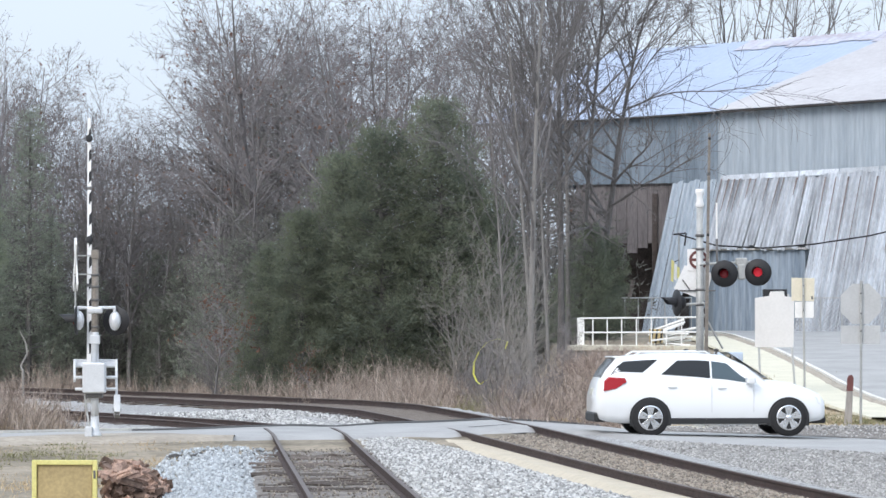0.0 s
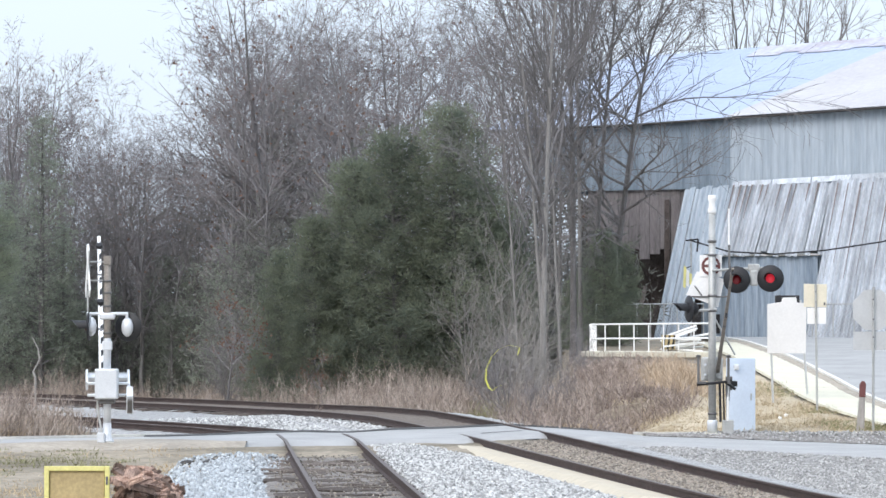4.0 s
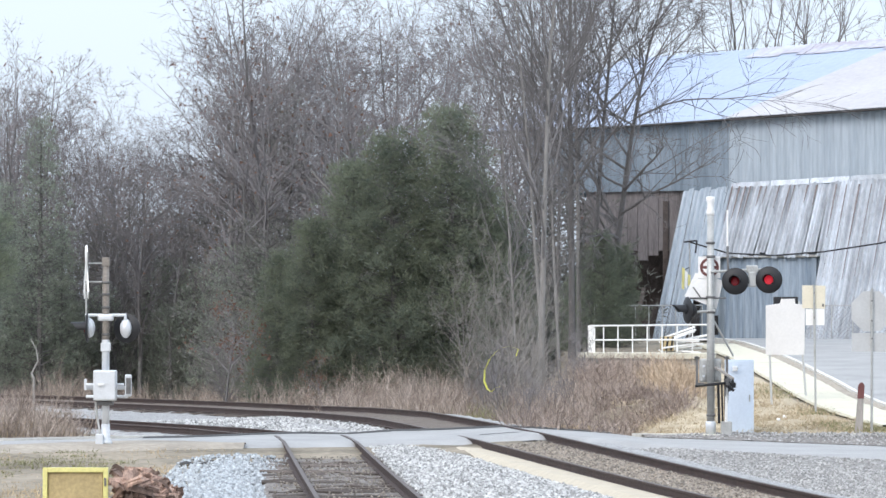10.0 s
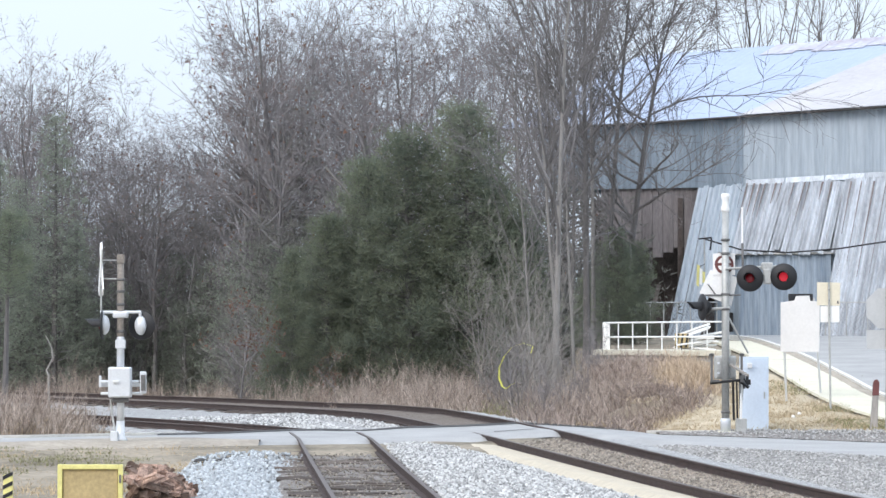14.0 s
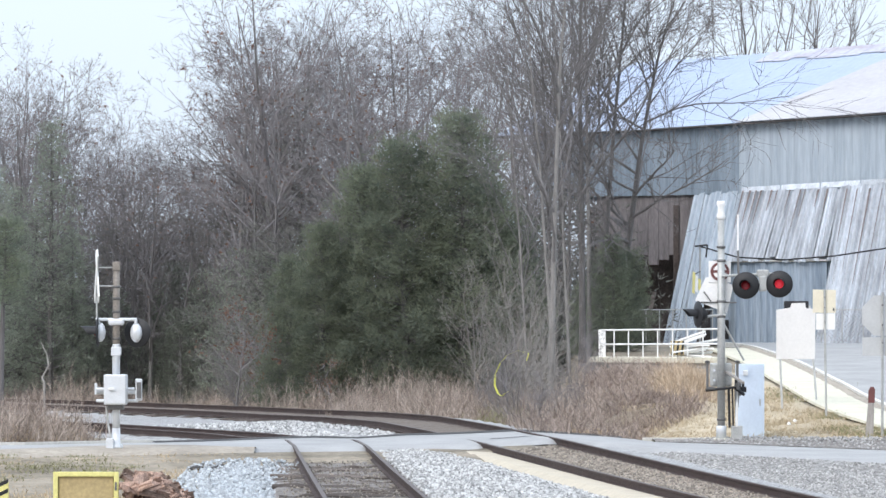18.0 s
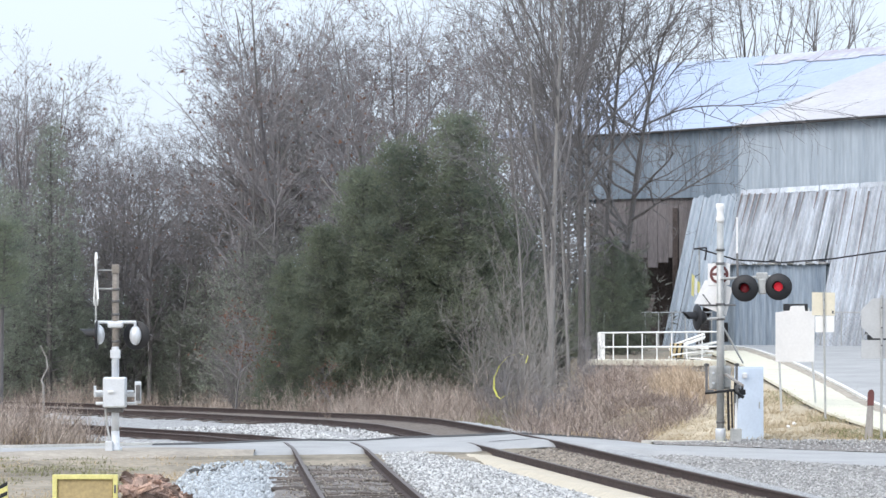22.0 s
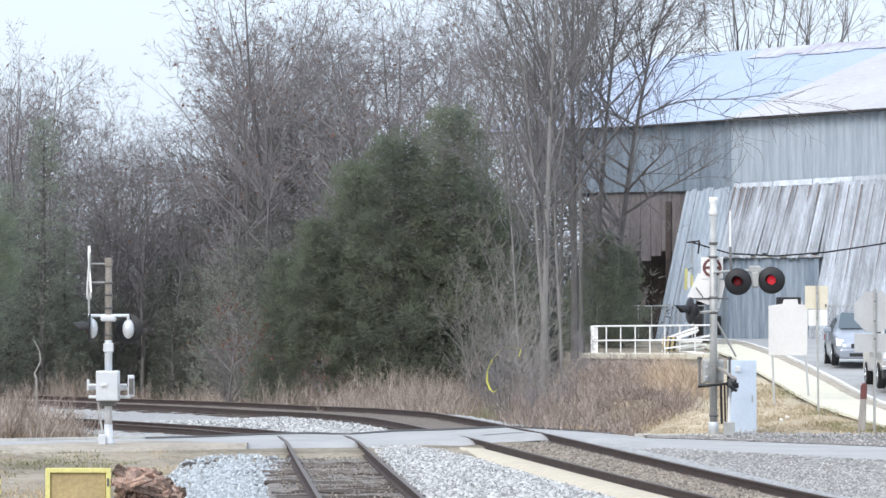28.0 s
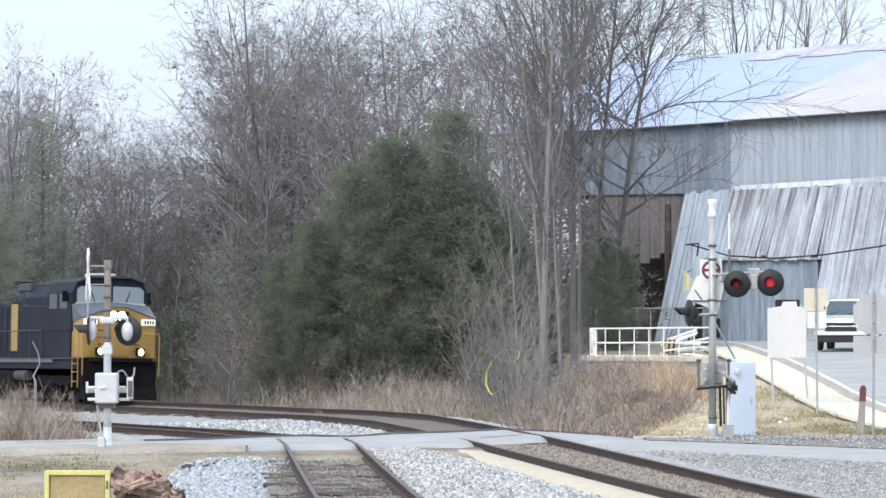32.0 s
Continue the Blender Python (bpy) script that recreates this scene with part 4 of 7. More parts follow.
    c6 = evergreen("evergreen_tree", 31, 13.0, 3.0, M_THICKET, 120, 5, 18, low=0.1, blade=0.17, tuft=0.4)
    plant(c6, [(-6.2, 180, 1.05), (-8.2, 183, 0.8), (-4.6, 178, 0.75), (-11.2, 190, 0.62), (-13.4, 192, 0.6), (-9.8, 188, 0.75), (-12.4, 196, 0.66), (-15.2, 195, 0.62), (-7.2, 176, 0.7)], "dull brownish evergreen among the bare crowns", "evergreens", 32, 2)
    c7 = evergreen("thicket", 19, 5.0, 2.6, M_THICKET, 60, 4, 16, blade=0.16, tuft=0.42)
    plant(c7, scatter(-25, -7, 184, 210, 20, 1.0, 1.8, 15) + scatter(-8, 3, 157, 178, 14, 1.0, 1.7, 16) + [(2.3, 156, 1.0), (3.0, 153, 0.95), (2.6, 160, 1.7), (3.4, 159, 1.5), (4.0, 161, 1.55), (4.6, 163, 1.45), (3.8, 154, 0.75), (2.0, 151, 0.8), (3.3, 157, 1.3), (2.4, 148, 0.6), (3.2, 146, 0.55), (4.7, 157, 0.7), (5.6, 160, 0.65)], "tangled grey-green thicket under the trees", "thickets", 16, 4)
    c4 = evergreen("pine_tree", 15, 9.0, 2.0, M_CEDAR, 90, 6, 30, low=0.6)
    plant(c4, [(-13.65, 128, 0.72)], "dark evergreen overhanging the track", "evergreens", 7, 2)
    # the tall bare trees before the warehouse: pale straight trunk, then grey stems close together
    for seed, x, y, tall, r, lean, low, bark, label in (
            (52, 3.14, 131, 16.5, 0.115, -0.012, 0.3, M_BARK_PALE, "tall bare winter tree with a pale straight trunk"),
            (57, 3.45, 135, 15.5, 0.07, -0.1, 0.26, M_BARK_PALE, "slender bare tree leaning over the cedars"),
            (67, 4.32, 138, 17.0, 0.125, 0.0, 0.34, M_BARK_DARK, "tall bare tree with a dark grey trunk"),
            (73, 4.6, 139, 16.0, 0.085, 0.01, 0.34, M_BARK_PALE, "tall bare tree with a pale grey trunk"),
            (79, 4.95, 140, 16.0, 0.1, 0.06, 0.32, M_BARK_DARK, "tall bare tree leaning towards the warehouse"),
            (83, 4.1, 146, 16.5, 0.075, -0.02, 0.36, M_BARK_DARK, "slim bare tree behind the tall trunks"),
            (89, 3.7, 143, 15.5, 0.07, -0.05, 0.34, M_BARK, "slim grey bare tree behind the tall trunks"),
            (101, 3.9, 136, 15.0, 0.055, -0.03, 0.3, M_BARK_PALE, "slender pale bare tree among the tall trunks"),
            (107, 2.6, 137, 13.5, 0.05, -0.06, 0.25, M_BARK_PALE, "thin pale bare tree before the cedars")):
        g = bare_tree("tall_tree", seed, tall, r, UPRIGHT, bark, M_TWIG_DARK, lean=(lean, 0), low=low, thin=0.006, wander=0.014)
        g.matrix_basis = pose(x, y, land(x, y))
        tagged(g, label, "tree", "tall trees")
    g3 = bare_tree("tall_tree", 71, 12.5, 0.14, ARCHED, M_BARK_DARK, M_TWIG_DARK, lean=(0.05, 0), low=0.26, thin=0.0085, wander=0.03)
    g3.matrix_basis = pose(5.5, 141, land(5.5, 141))
    tagged(g3, "bare tree whose branches arch over the roof", "tree", "tall trees")


def build_snags():
    """Pale dead limbs that stand out before the dark wood."""
    for path, r in ((((-11.55, 0.95), (-11.62, 1.1), (-11.45, 1.45), (-11.5, 1.75), (-11.68, 2.1)), 0.035), (((-4.5, 7.95), (-4.25, 7.65), (-3.9, 7.3), (-3.67, 7.0)), 0.035)):
        low = path[0][1] < 2
        w = Wood(5)
        y = 120 if low else 147.5
        w.tube([Vector((x, y + 0.1 * k, z)) for k, (x, z) in enumerate(path)], [r * (1 - 0.16 * k) for k in range(len(path))], 6)
        if low:
            w.tube([Vector((-11.55, y, land(-11.55, y))), Vector((-11.55, y, 0.97))], [0.04, 0.035], 6)
        tagged(new("dead_limb", mesh_of("dead_limb", w.v, w.f, M_TWIG_PALE)), "pale dead limb caught in the undergrowth", "branch", "dead limbs")


def brush_patch(name, label, spots, material, seed, height, stems, spread, lift=-0.05, arch=0.25, twigs=3):
    """Dry stems fanning up and arching over from many roots, joined as one growth; clumps differ in height."""
    rng = random.Random(seed)
    v, f = [], []
    for x, y, k in spots:
        z = land(x, y) + lift
        k *= 0.75 + 0.7 * noise.noise((x * 0.55 + seed, y * 0.22, 1.5))
        k = max(k, 0.18)
        drift = Vector((rng.gauss(0, 0.22), rng.gauss(0, 0.1), 0))
        for s in range(stems):
            a, t = rng.uniform(0, math.tau), abs(rng.gauss(0, spread))
            h = height * k * rng.uniform(0.4, 1.2)
            p = Vector((x + rng.gauss(0, 0.25), y + rng.gauss(0, 0.3), z))
            d = (Vector((math.cos(a) * t, math.sin(a) * t, 1)) + drift).normalized()
            side = Vector((rng.uniform(-1, 1), rng.uniform(-0.4, 0.4), 0)).normalized()
            w = rng.uniform(0.005, 0.012)
            bend = Vector((math.cos(a), math.sin(a), -0.35)) * (arch * rng.random() * h) + Vector((rng.gauss(0, 0.08) * h, 0, 0))
            mid = p + d * h * 0.5 + Vector((rng.gauss(0, 0.06) * h, 0, 0))
            tip = p + d * h + bend
            b = len(v)
            v += [tuple(p - side * w), tuple(p + side * w), tuple(mid - side * w * 0.7), tuple(mid + side * w * 0.7), tuple(tip)]
            f += [(b, b + 1, b + 3, b + 2), (b + 2, b + 3, b + 4)]
            for _ in range(twigs):
                q = mid.lerp(tip, rng.uniform(-0.6, 0.85))
                e = q + (d + Vector((rng.gauss(0, 0.8), rng.gauss(0, 0.6), rng.gauss(0.1, 0.3)))).normalized() * h * rng.uniform(0.12, 0.34)
                b = len(v)
                v += [tuple(q - side * w * 0.6), tuple(q + side * w * 0.6), tuple(e)]
                f.append((b, b + 1, b + 2))
    return tagged(new(name, mesh_of(name, v, f, material)), label, "brush", kind="stuff")


def build_brush():
    bank_edge = lambda y: lerp([(95, 11.9), (103, 10.95), (108, 10.5), (116, 10.25), (125, 10.1)], y) - 1.75
    r = random.Random(77)
    side = lambda y, a, b: main_x(y) + r.uniform(a, b)
    spots = []
    for i in range(520):
        y = r.uniform(97, 150)
        spots.append((side(y, 3.4, 8.0), y, r.uniform(0.35, 1.15)))
    spots = [s for s in spots if s[0] < 4.2 and noise.noise((s[0] * 0.7, s[1] * 0.35, 5)) > -0.25]
    brush_patch("dry_brush", "dry reddish-brown brush beyond the rails", spots, M_BRUSH, 1, 1.35, 26, 0.5, twigs=5)
    spots = [(r.uniform(1.8, 4.4), r.uniform(95, 124), r.uniform(0.3, 1.0)) for i in range(260)] + [(r.uniform(4.2, 6.1), r.uniform(103, 119), r.uniform(0.4, 0.9)) for i in range(260)]
    brush_patch("bank_brush", "tangled brown brush on the bank", spots, M_BRUSH_RED, 2, 1.15, 26, 0.8, arch=0.5, twigs=5)
    spots = [(r.uniform(5.75, 6.45), r.uniform(107, 114), r.uniform(0.7, 1.25)) for i in range(60)]
    brush_patch("bank_sedge", "orange-brown sedge clump on the bank", spots, M_SEDGE, 12, 0.95, 34, 0.35)
    spots = []
    for i in range(460):
        y = r.uniform(150, 200)
        spots.append((side(y, 4, 9), y, r.uniform(0.4, 1.2)))
    spots = [s for s in spots if noise.noise((s[0] * 0.5, s[1] * 0.25, 8)) > -0.1]
    brush_patch("far_brush", "dry brush along the foot of the wood", spots, M_BRUSH, 3, 1.4, 22, 0.45)
    spots = [(r.uniform(-14.0, -8.7), r.uniform(93, 102), r.uniform(0.4, 1.1)) for i in range(200)]
    brush_patch("roadside_weeds", "pale dry weeds beside the road", spots, M_BRUSH, 4, 1.45, 30, 0.5, twigs=5)
    brush_patch("roadside_straw", "pale straw beside the road", spots[::2], M_GRASS, 14, 1.0, 18, 0.5)
    spots = [(r.uniform(4.4, 10.2), r.uniform(94.6, 112), r.uniform(0.4, 1.0)) for i in range(900)]
    spots = [s for s in spots if s[0] < bank_edge(s[1])]
    brush_patch("bank_grass", "short straw-coloured grass on the bank", spots, M_STRAWBLADE, 5, 0.2, 24, 1.5, 0.04)
    spots = [(r.uniform(-9.5, -4.6), r.uniform(58, 85), r.uniform(0.3, 1.0)) for i in range(620)]
    brush_patch("verge_grass", "short dry grass and weeds on the verge", spots, M_GRASS, 6, 0.17, 20, 0.9)
    spots = [(r.uniform(9.0, 10.2), r.uniform(94.6, 98.5), r.uniform(0.5, 1.0)) for i in range(50)] + [(r.uniform(8.2, 9.3), r.uniform(107, 111), r.uniform(0.4, 0.9)) for i in range(40)] + [(r.uniform(9.0, 9.7), r.uniform(101.5, 103.5), r.uniform(0.4, 0.9)) for i in range(18)] + [(r.uniform(-12, -6), r.uniform(76, 84), r.uniform(0.3, 0.8)) for i in range(60)] + [(lerp([(97, 11.6), (108, 10.35), (140, 9.9)], y) - 0.0, y, 0.3) for y in [98 + k * 0.6 for k in range(50)]]
    spots = [s for s in spots if s[0] < bank_edge(s[1]) or s[1] > 98 and s[2] == 0.3]
    brush_patch("green_tufts", "tufts of winter-green grass", spots, M_GREEN, 7, 0.2, 36, 1.1, 0.03)
    spots = [(r.uniform(-3.4, 0.8), r.uniform(126, 146), r.uniform(0.5, 1.0)) for i in range(200)]
    brush_patch("tall_pale_grass", "tall pale winter grass before the cedars", spots, M_BRUSH, 17, 2.0, 22, 0.4, twigs=5)
    spots = [(r.uniform(1.05, 1.75), r.uniform(112, 119), r.uniform(0.5, 1.0)) for i in range(40)]
    brush_patch("green_shrub", "small green shrub among the dry brush", spots, M_GREEN, 31, 1.0, 22, 0.5, twigs=8)
    spots = []
    for i in range(210):
        y = 96 + 34 * r.random() ** 1.5
        spots.append((side(y, 1.7, 3.2), y, r.uniform(0.4, 1.0)))
    brush_patch("trackside_straw", "pale straw tufts along the ballast", spots, M_GRASS, 8, 0.6, 24, 0.6)


build_woods()
build_snags()
build_brush()


# ---- the sheet-metal warehouse ----
def ribbed(name, a, b, c, d, ribs, depth, material, parent, label=""):
    """A ribbed sheet over the quad a (low start), b (low end), c (high end), d (high start); ribs run from low to high."""
    a, b, c, d = (Vector(p) for p in (a, b, c, d))
    nrm = (b - a).cross(d - a).normalized()
    verts, faces = [], []
    n = ribs * 4
    for i in range(n + 1):
        s = i / n
        h = nrm * (depth if i % 4 in (1, 2) else 0)
        verts += [tuple(a.lerp(b, s) + h), tuple(d.lerp(c, s) + h)]
    faces = [(2 * i, 2 * i + 2, 2 * i + 3, 2 * i + 1) for i in range(n)]
    return tagged(place(new(name, mesh_of(name, verts, faces, material)), parent), label)


def build_warehouse():
    house = empty("warehouse", "large weathered sheet-metal warehouse with a lean-to", "warehouse")
    wl = Vector((3.4, 170.2, 0))
    wr = Vector((24.5, 158.0, 0))
    along = (wr - wl).normalized()
    out = Vector((along.y, -along.x, 0)).normalized()
    eave = lambda s: 10.45 + 0.42 * s + 0.45 * max(0.0, s - 0.2)
    at = lambda s, o, z: tuple(wl.lerp(wr, s) + out * o + Vector((0, 0, z)))
    S = 0.378
    # upper wall: sheets with shade put into the colour, then paler ones
    ribbed("wall", at(0, 0, 7.9), at(S, 0, 7.9), at(S, 0, eave(S)), at(0, 0, eave(0)), 26, 0.04, M_SHEET_SHADED, house, "wall sheets with shade in their colour")
    ribbed("wall", at(S, 0.02, 1.6), at(1, 0.02, 1.6), at(1, 0.02, eave(1)), at(S, 0.02, eave(S)), 44, 0.04, M_SHEET, house, "pale grey wall sheets")
    # roof
    ridge = lambda s, z: tuple(wl.lerp(wr, s) - out * 12 + Vector((0, 0, z)))
    crest_z = lambda s: 14.12 + 0.9 * s
    top_of = lambda s, lift: tuple(Vector(ridge(s, crest_z(s))) + Vector((0, 0, lift)))
    ribbed("roof", at(-0.07, 0.35, eave(0) - 0.05), at(0.2, 0.35, eave(0.2) - 0.02), top_of(0.2, 0), top_of(-0.07, 0), 20, 0.03, M_ROOF, house, "roof sheets with the sky's blue in their colour")
    ribbed("roof", at(0.2, 0.35, eave(0.2) - 0.02), at(1, 0.35, eave(1) - 0.02), top_of(1, 0), top_of(0.2, 0), 60, 0.012, M_ROOF, house, "roof sheets with the sky's blue in their colour")
    ribbed("roof", at(S, 0.5, eave(S) + 0.0), at(1, 0.5, eave(1) + 0.0), top_of(1, 0.05), top_of(0.5, 0.05), 44, 0.012, M_ROOF_PALE, house, "pale roof sheets")
    crest = lambda s, f: tuple(Vector(at(s, 0.35, eave(s) - 0.02)).lerp(Vector(top_of(s, 0)), f) + Vector((0, 0, 0.035)))
    for k in range(24):
        a = 0.2 + k * 0.033
        low = 0.86 + 0.07 * noise.noise((k * 0.7, 2, 0)) if k < 20 else 0.8
        ribbed("roof_patch", crest(a, low), crest(a + 0.032, low), crest(a + 0.032, 1.0), crest(a, 1.0), 2, 0.012, M_ROOF_RUST, house, "rusty pinkish sheet along the ridge")
    bm = bmesh.new()
    rod(bm, at(-0.06, 0.4, eave(0) - 0.08), at(0.2, 0.42, eave(0.2) - 0.07), 0.05, n=6), rod(bm, at(0.2, 0.42, eave(0.2) - 0.07), at(1, 0.52, eave(1) - 0.05), 0.05, n=6)
    part("gutter", bm, M_TAR_AND_SHADE, house)
    # back and far end close the volume
    bm = bmesh.new()
    for quad in ((at(0.3, -24, 0), at(1, -24, 0), at(1, -24, 10.6), at(0.3, -24, 10.4)), (at(0, -24, 7.9), at(0.3, -24, 7.9), at(0.3, -24, 10.4), at(0, -24, 10.4)), (at(1, 0, 0), at(1, -24, 0), at(1, -24, 10.6), at(1, 0, 10.8)), (at(0, 0, 7.9), at(0, -24, 7.9), at(0, -24, 10.4), at(0, 0, 10.4)),
                 (at(0, -24, 10.3), at(1, -24, 10.6), ridge(1, 14.98), ridge(0, 14.08)), (at(S, 0, 0), at(S, -24, 0), at(S, -24, 9), at(S, 0, 9))):
        bm.faces.new([bm.verts.new(p) for p in quad])
    part("rear_wall", bm, M_SHEET_SHADED, house)
    # open bay under the older wall: posts, back boards, debris
    bm = bmesh.new()
    bm.faces.new([bm.verts.new(p) for p in (at(-0.05, -7, 0.8), at(S, -7, 0.8), at(S, -7, 7.6), at(-0.05, -7, 7.6))])
    part("bay_back_wall", bm, M_DARKWOOD, house, "dark boards at the back of the open bay")
    for k in range(10):
        a = 0.115 + 0.019 * k
        z = 5.45 + 0.13 * ((k * 7) % 5 - 2) - 0.3 * abs(k - 4.5) / 4.5
        bm = bmesh.new()
        q = [[bm.verts.new(p) for p in (at(a, o, z), at(a + 0.0182, o, z), at(a + 0.0182, o, 7.92), at(a, o, 7.92))] for o in (-0.12, -0.16)]
        bm.faces.new(q[0]), bm.faces.new(q[1][::-1])
        for i in range(4):
            bm.faces.new((q[0][i], q[1][i], q[1][(i + 1) % 4], q[0][(i + 1) % 4]))
        part("fascia_board", bm, M_OLDBOARD, house, "grey-brown board above the open bay")
    for s in (0.13, 0.262, 0.33):
        p = Vector(at(s, -0.05 if s == 0.262 else -0.3, 0))
        part("post", boxed((-0.1, -0.1, 1), (0.1, 0.1, 7.5)), M_DARKWOOD, house, m=pose(p.x, p.y, 0))
    bm = bmesh.new()
    rod(bm, at(0.1, -0.3, 7.35), at(S, -0.3, 7.35), 0.16, n=6)
    part("beam", bm, M_DARKWOOD, house)
    # lean-to: old sheets sloping from the wall; two to the ground at the near end, open above the doors, then to the ground again
    top, low, run = 7.95, 5.3, 0.95
    rng = random.Random(4)
    s0, width = 0.2985, 0.01
    for i in range(72):
        a, b = s0 + width * i, s0 + width * (i + 1) + 0.0008
        tip = rng.uniform(-0.12, 0.08)
        z, o = (low + tip, run) if 6 <= i < 27 else (1.75 + abs(tip), 2.0)
        lift = rng.uniform(-0.03, 0.05)
        slip = 0.0086 + 0.011 * math.sin(math.pi * (i - 5.5) / 21) if 6 <= i < 27 else 0.02 - 0.006 * smooth(i, 27, 50)
        rise = 0.9 * max(0.0, a - 0.38)
        ribbed("roof_sheet", at(a - slip, o + lift, z), at(b - slip, o + lift, z + rng.uniform(-0.03, 0.03)), at(b, 0.15 + lift * 0.4, top + rise + rng.uniform(-0.1, 0.1)), at(a, 0.15 + lift * 0.4, top + rise + rng.uniform(-0.1, 0.06)), 1, 0.07, M_SHEET if i < 9 else M_SHEET_OLD, house)
    for k in range(9):
        a = 0.385 + 0.07 * k
        z = top + 0.9 * (a - 0.38)
        ribbed("flashing", at(a, 0.2, z - 0.02), at(a + 0.068, 0.2, z + 0.04), at(a + 0.068, 0.1, z + 0.26), at(a, 0.1, z + 0.2), 2, 0.01, M_SHEET_OLD, house, "pale strip of flashing above the sheets")
    # rust runs down some sheets
    for i in (9, 10, 11, 12, 14, 15, 17, 19, 20, 22, 24, 27, 29, 31, 33, 36, 40):
        a = s0 + width * (i + rng.random() * 0.6)
        k = rng.uniform(0.25, 0.6)
        zl, ol = (low, run) if 6 <= i < 27 else (1.75, 2.0)
        p, q = Vector(at(a, 0.2, top)), Vector(at(a - (0.0086 + 0.011 * math.sin(math.pi * (i - 5.5) / 21) if i < 27 else 0.018), ol + 0.02, zl))
        e = p.lerp(q, k)
        bm = bmesh.new()
        off = out * 0.09 + Vector((0, 0, 0.07))
        w = along * rng.uniform(0.02, 0.05)
        bm.faces.new([bm.verts.new(v) for v in (p + off - w, p + off + w, e + off + w * 0.3, e + off - w * 0.3)])
        part("rust_run", bm, M_RUST, house, "brown rust run")
    sA, sB = s0 + width * 4, s0 + width * 26
    ribbed("wall", at(sA, run - 0.3, 1.6), at(sB, run - 0.3, 1.6), at(sB, run - 0.3, low), at(sA, run - 0.3, low), 18, 0.035, M_SHEET_SHADED, house, "wall sheets under the lean-to, shade in their colour")
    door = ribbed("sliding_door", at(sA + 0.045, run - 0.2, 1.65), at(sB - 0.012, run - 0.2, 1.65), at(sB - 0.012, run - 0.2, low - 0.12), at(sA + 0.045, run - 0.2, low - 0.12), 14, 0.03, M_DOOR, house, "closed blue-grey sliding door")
    bm = bmesh.new()
    rod(bm, at(sA, run - 0.12, low - 0.05), at(sB, run - 0.12, low - 0.05), 0.05, n=6)
    part("door_track", bm, M_WHITE, house, "pale door track")
    # no opening here: a black face paints the shade of the gap
    bm = bmesh.new()
    bm.faces.new([bm.verts.new(v) for v in (at(sB - 0.003, run - 0.19, 3.3), at(sB + 0.01, run - 0.19, 3.3), at(sB + 0.012, run - 0.19, low + 0.05), at(sB - 0.003, run - 0.19, low + 0.05))])
    part("door_gap", bm, M_BLACK, house, "black face for the shade in the gap beside the door")
    bm = bmesh.new()
    bm.faces.new([bm.verts.new(v) for v in (at(sA + 0.02, run - 0.25, 2.2), at(sA + 0.034, run - 0.25, 2.2), at(sA + 0.034, run - 0.25, 2.95), at(sA + 0.02, run - 0.25, 2.95))])
    part("window", bm, M_BLACK, house, "small dark window")
    bm = bmesh.new()
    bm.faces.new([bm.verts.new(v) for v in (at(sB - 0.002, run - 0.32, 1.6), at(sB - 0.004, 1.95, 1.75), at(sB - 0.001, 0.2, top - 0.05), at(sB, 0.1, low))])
    part("cheek", bm, M_SHEET_SHADED, house, "side cheek of the lean-to")
    # junk and leaning boards in the open bay
    for i in range(26):
        p = Vector(at(rng.uniform(0.03, 0.27), rng.uniform(-5, -0.2), 1.2))
        part("loose_board", boxed((-0.09, -0.02, 0), (0.09, 0.02, rng.uniform(1.2, 4.2))), rng.choice((M_DARKWOOD, M_RUST, M_TIE)), house, m=pose(p.x, p.y, p.z, rng.uniform(-25, 25), rng.uniform(-35, 35), rng.uniform(0, 180)))
    return house, at, S


warehouse, spot_on, SEAM = build_warehouse()


# ---- crossing signals ----
def lamp_head(parent, m, lit, name="lamp", tall=1.0, lens=None, shell=None):
    """A flasher: round black shield, visor, lens and pale housing behind; faces local -Y."""
    head = part(name, lathe([(0.02, 0.0), (0.29, 0.0), (0.3, 0.012), (0.29, 0.03), (0.13, 0.05)], 28, "Y"), M_BLACK, parent, "black lamp shield", m, False)
    part("housing", lathe([(0.15, 0.03), (0.17, -0.04), (0.16, -0.1), (0.11, -0.17), (0.03, -0.2)], 20, "Y"), shell or M_SILVER, head, "lamp housing", Matrix.Diagonal((0.74 if tall > 1 else 1.0, 0.7 if tall > 1 else 1.0, tall, 1.0)), False)
    part("lens", lathe([(0.1, 0.052), (0.095, 0.07), (0.06, 0.09), (0.01, 0.095)], 18, "Y"), lens or (M_RED if lit else M_REDDARK), head, "lit red lens" if lit else "dark red lens", None, False)
    bm = bmesh.new()
    rows = []
    for i in range(13):
        a = radians(-20 + 220 * i / 12)
        rows.append([bm.verts.new((r * math.cos(a), -y, r * math.sin(a))) for r, y in ((0.125, 0.04), (0.125, 0.4 - 0.2 * abs(i - 6) / 6), (0.118, 0.4 - 0.2 * abs(i - 6) / 6), (0.118, 0.04))])
    for p, q in zip(rows, rows[1:]):
        for j in range(3):
            bm.faces.new((p[j], q[j], q[j + 1], p[j + 1]))
    part("visor", bm, M_BLACK, head, "black visor")
    return head


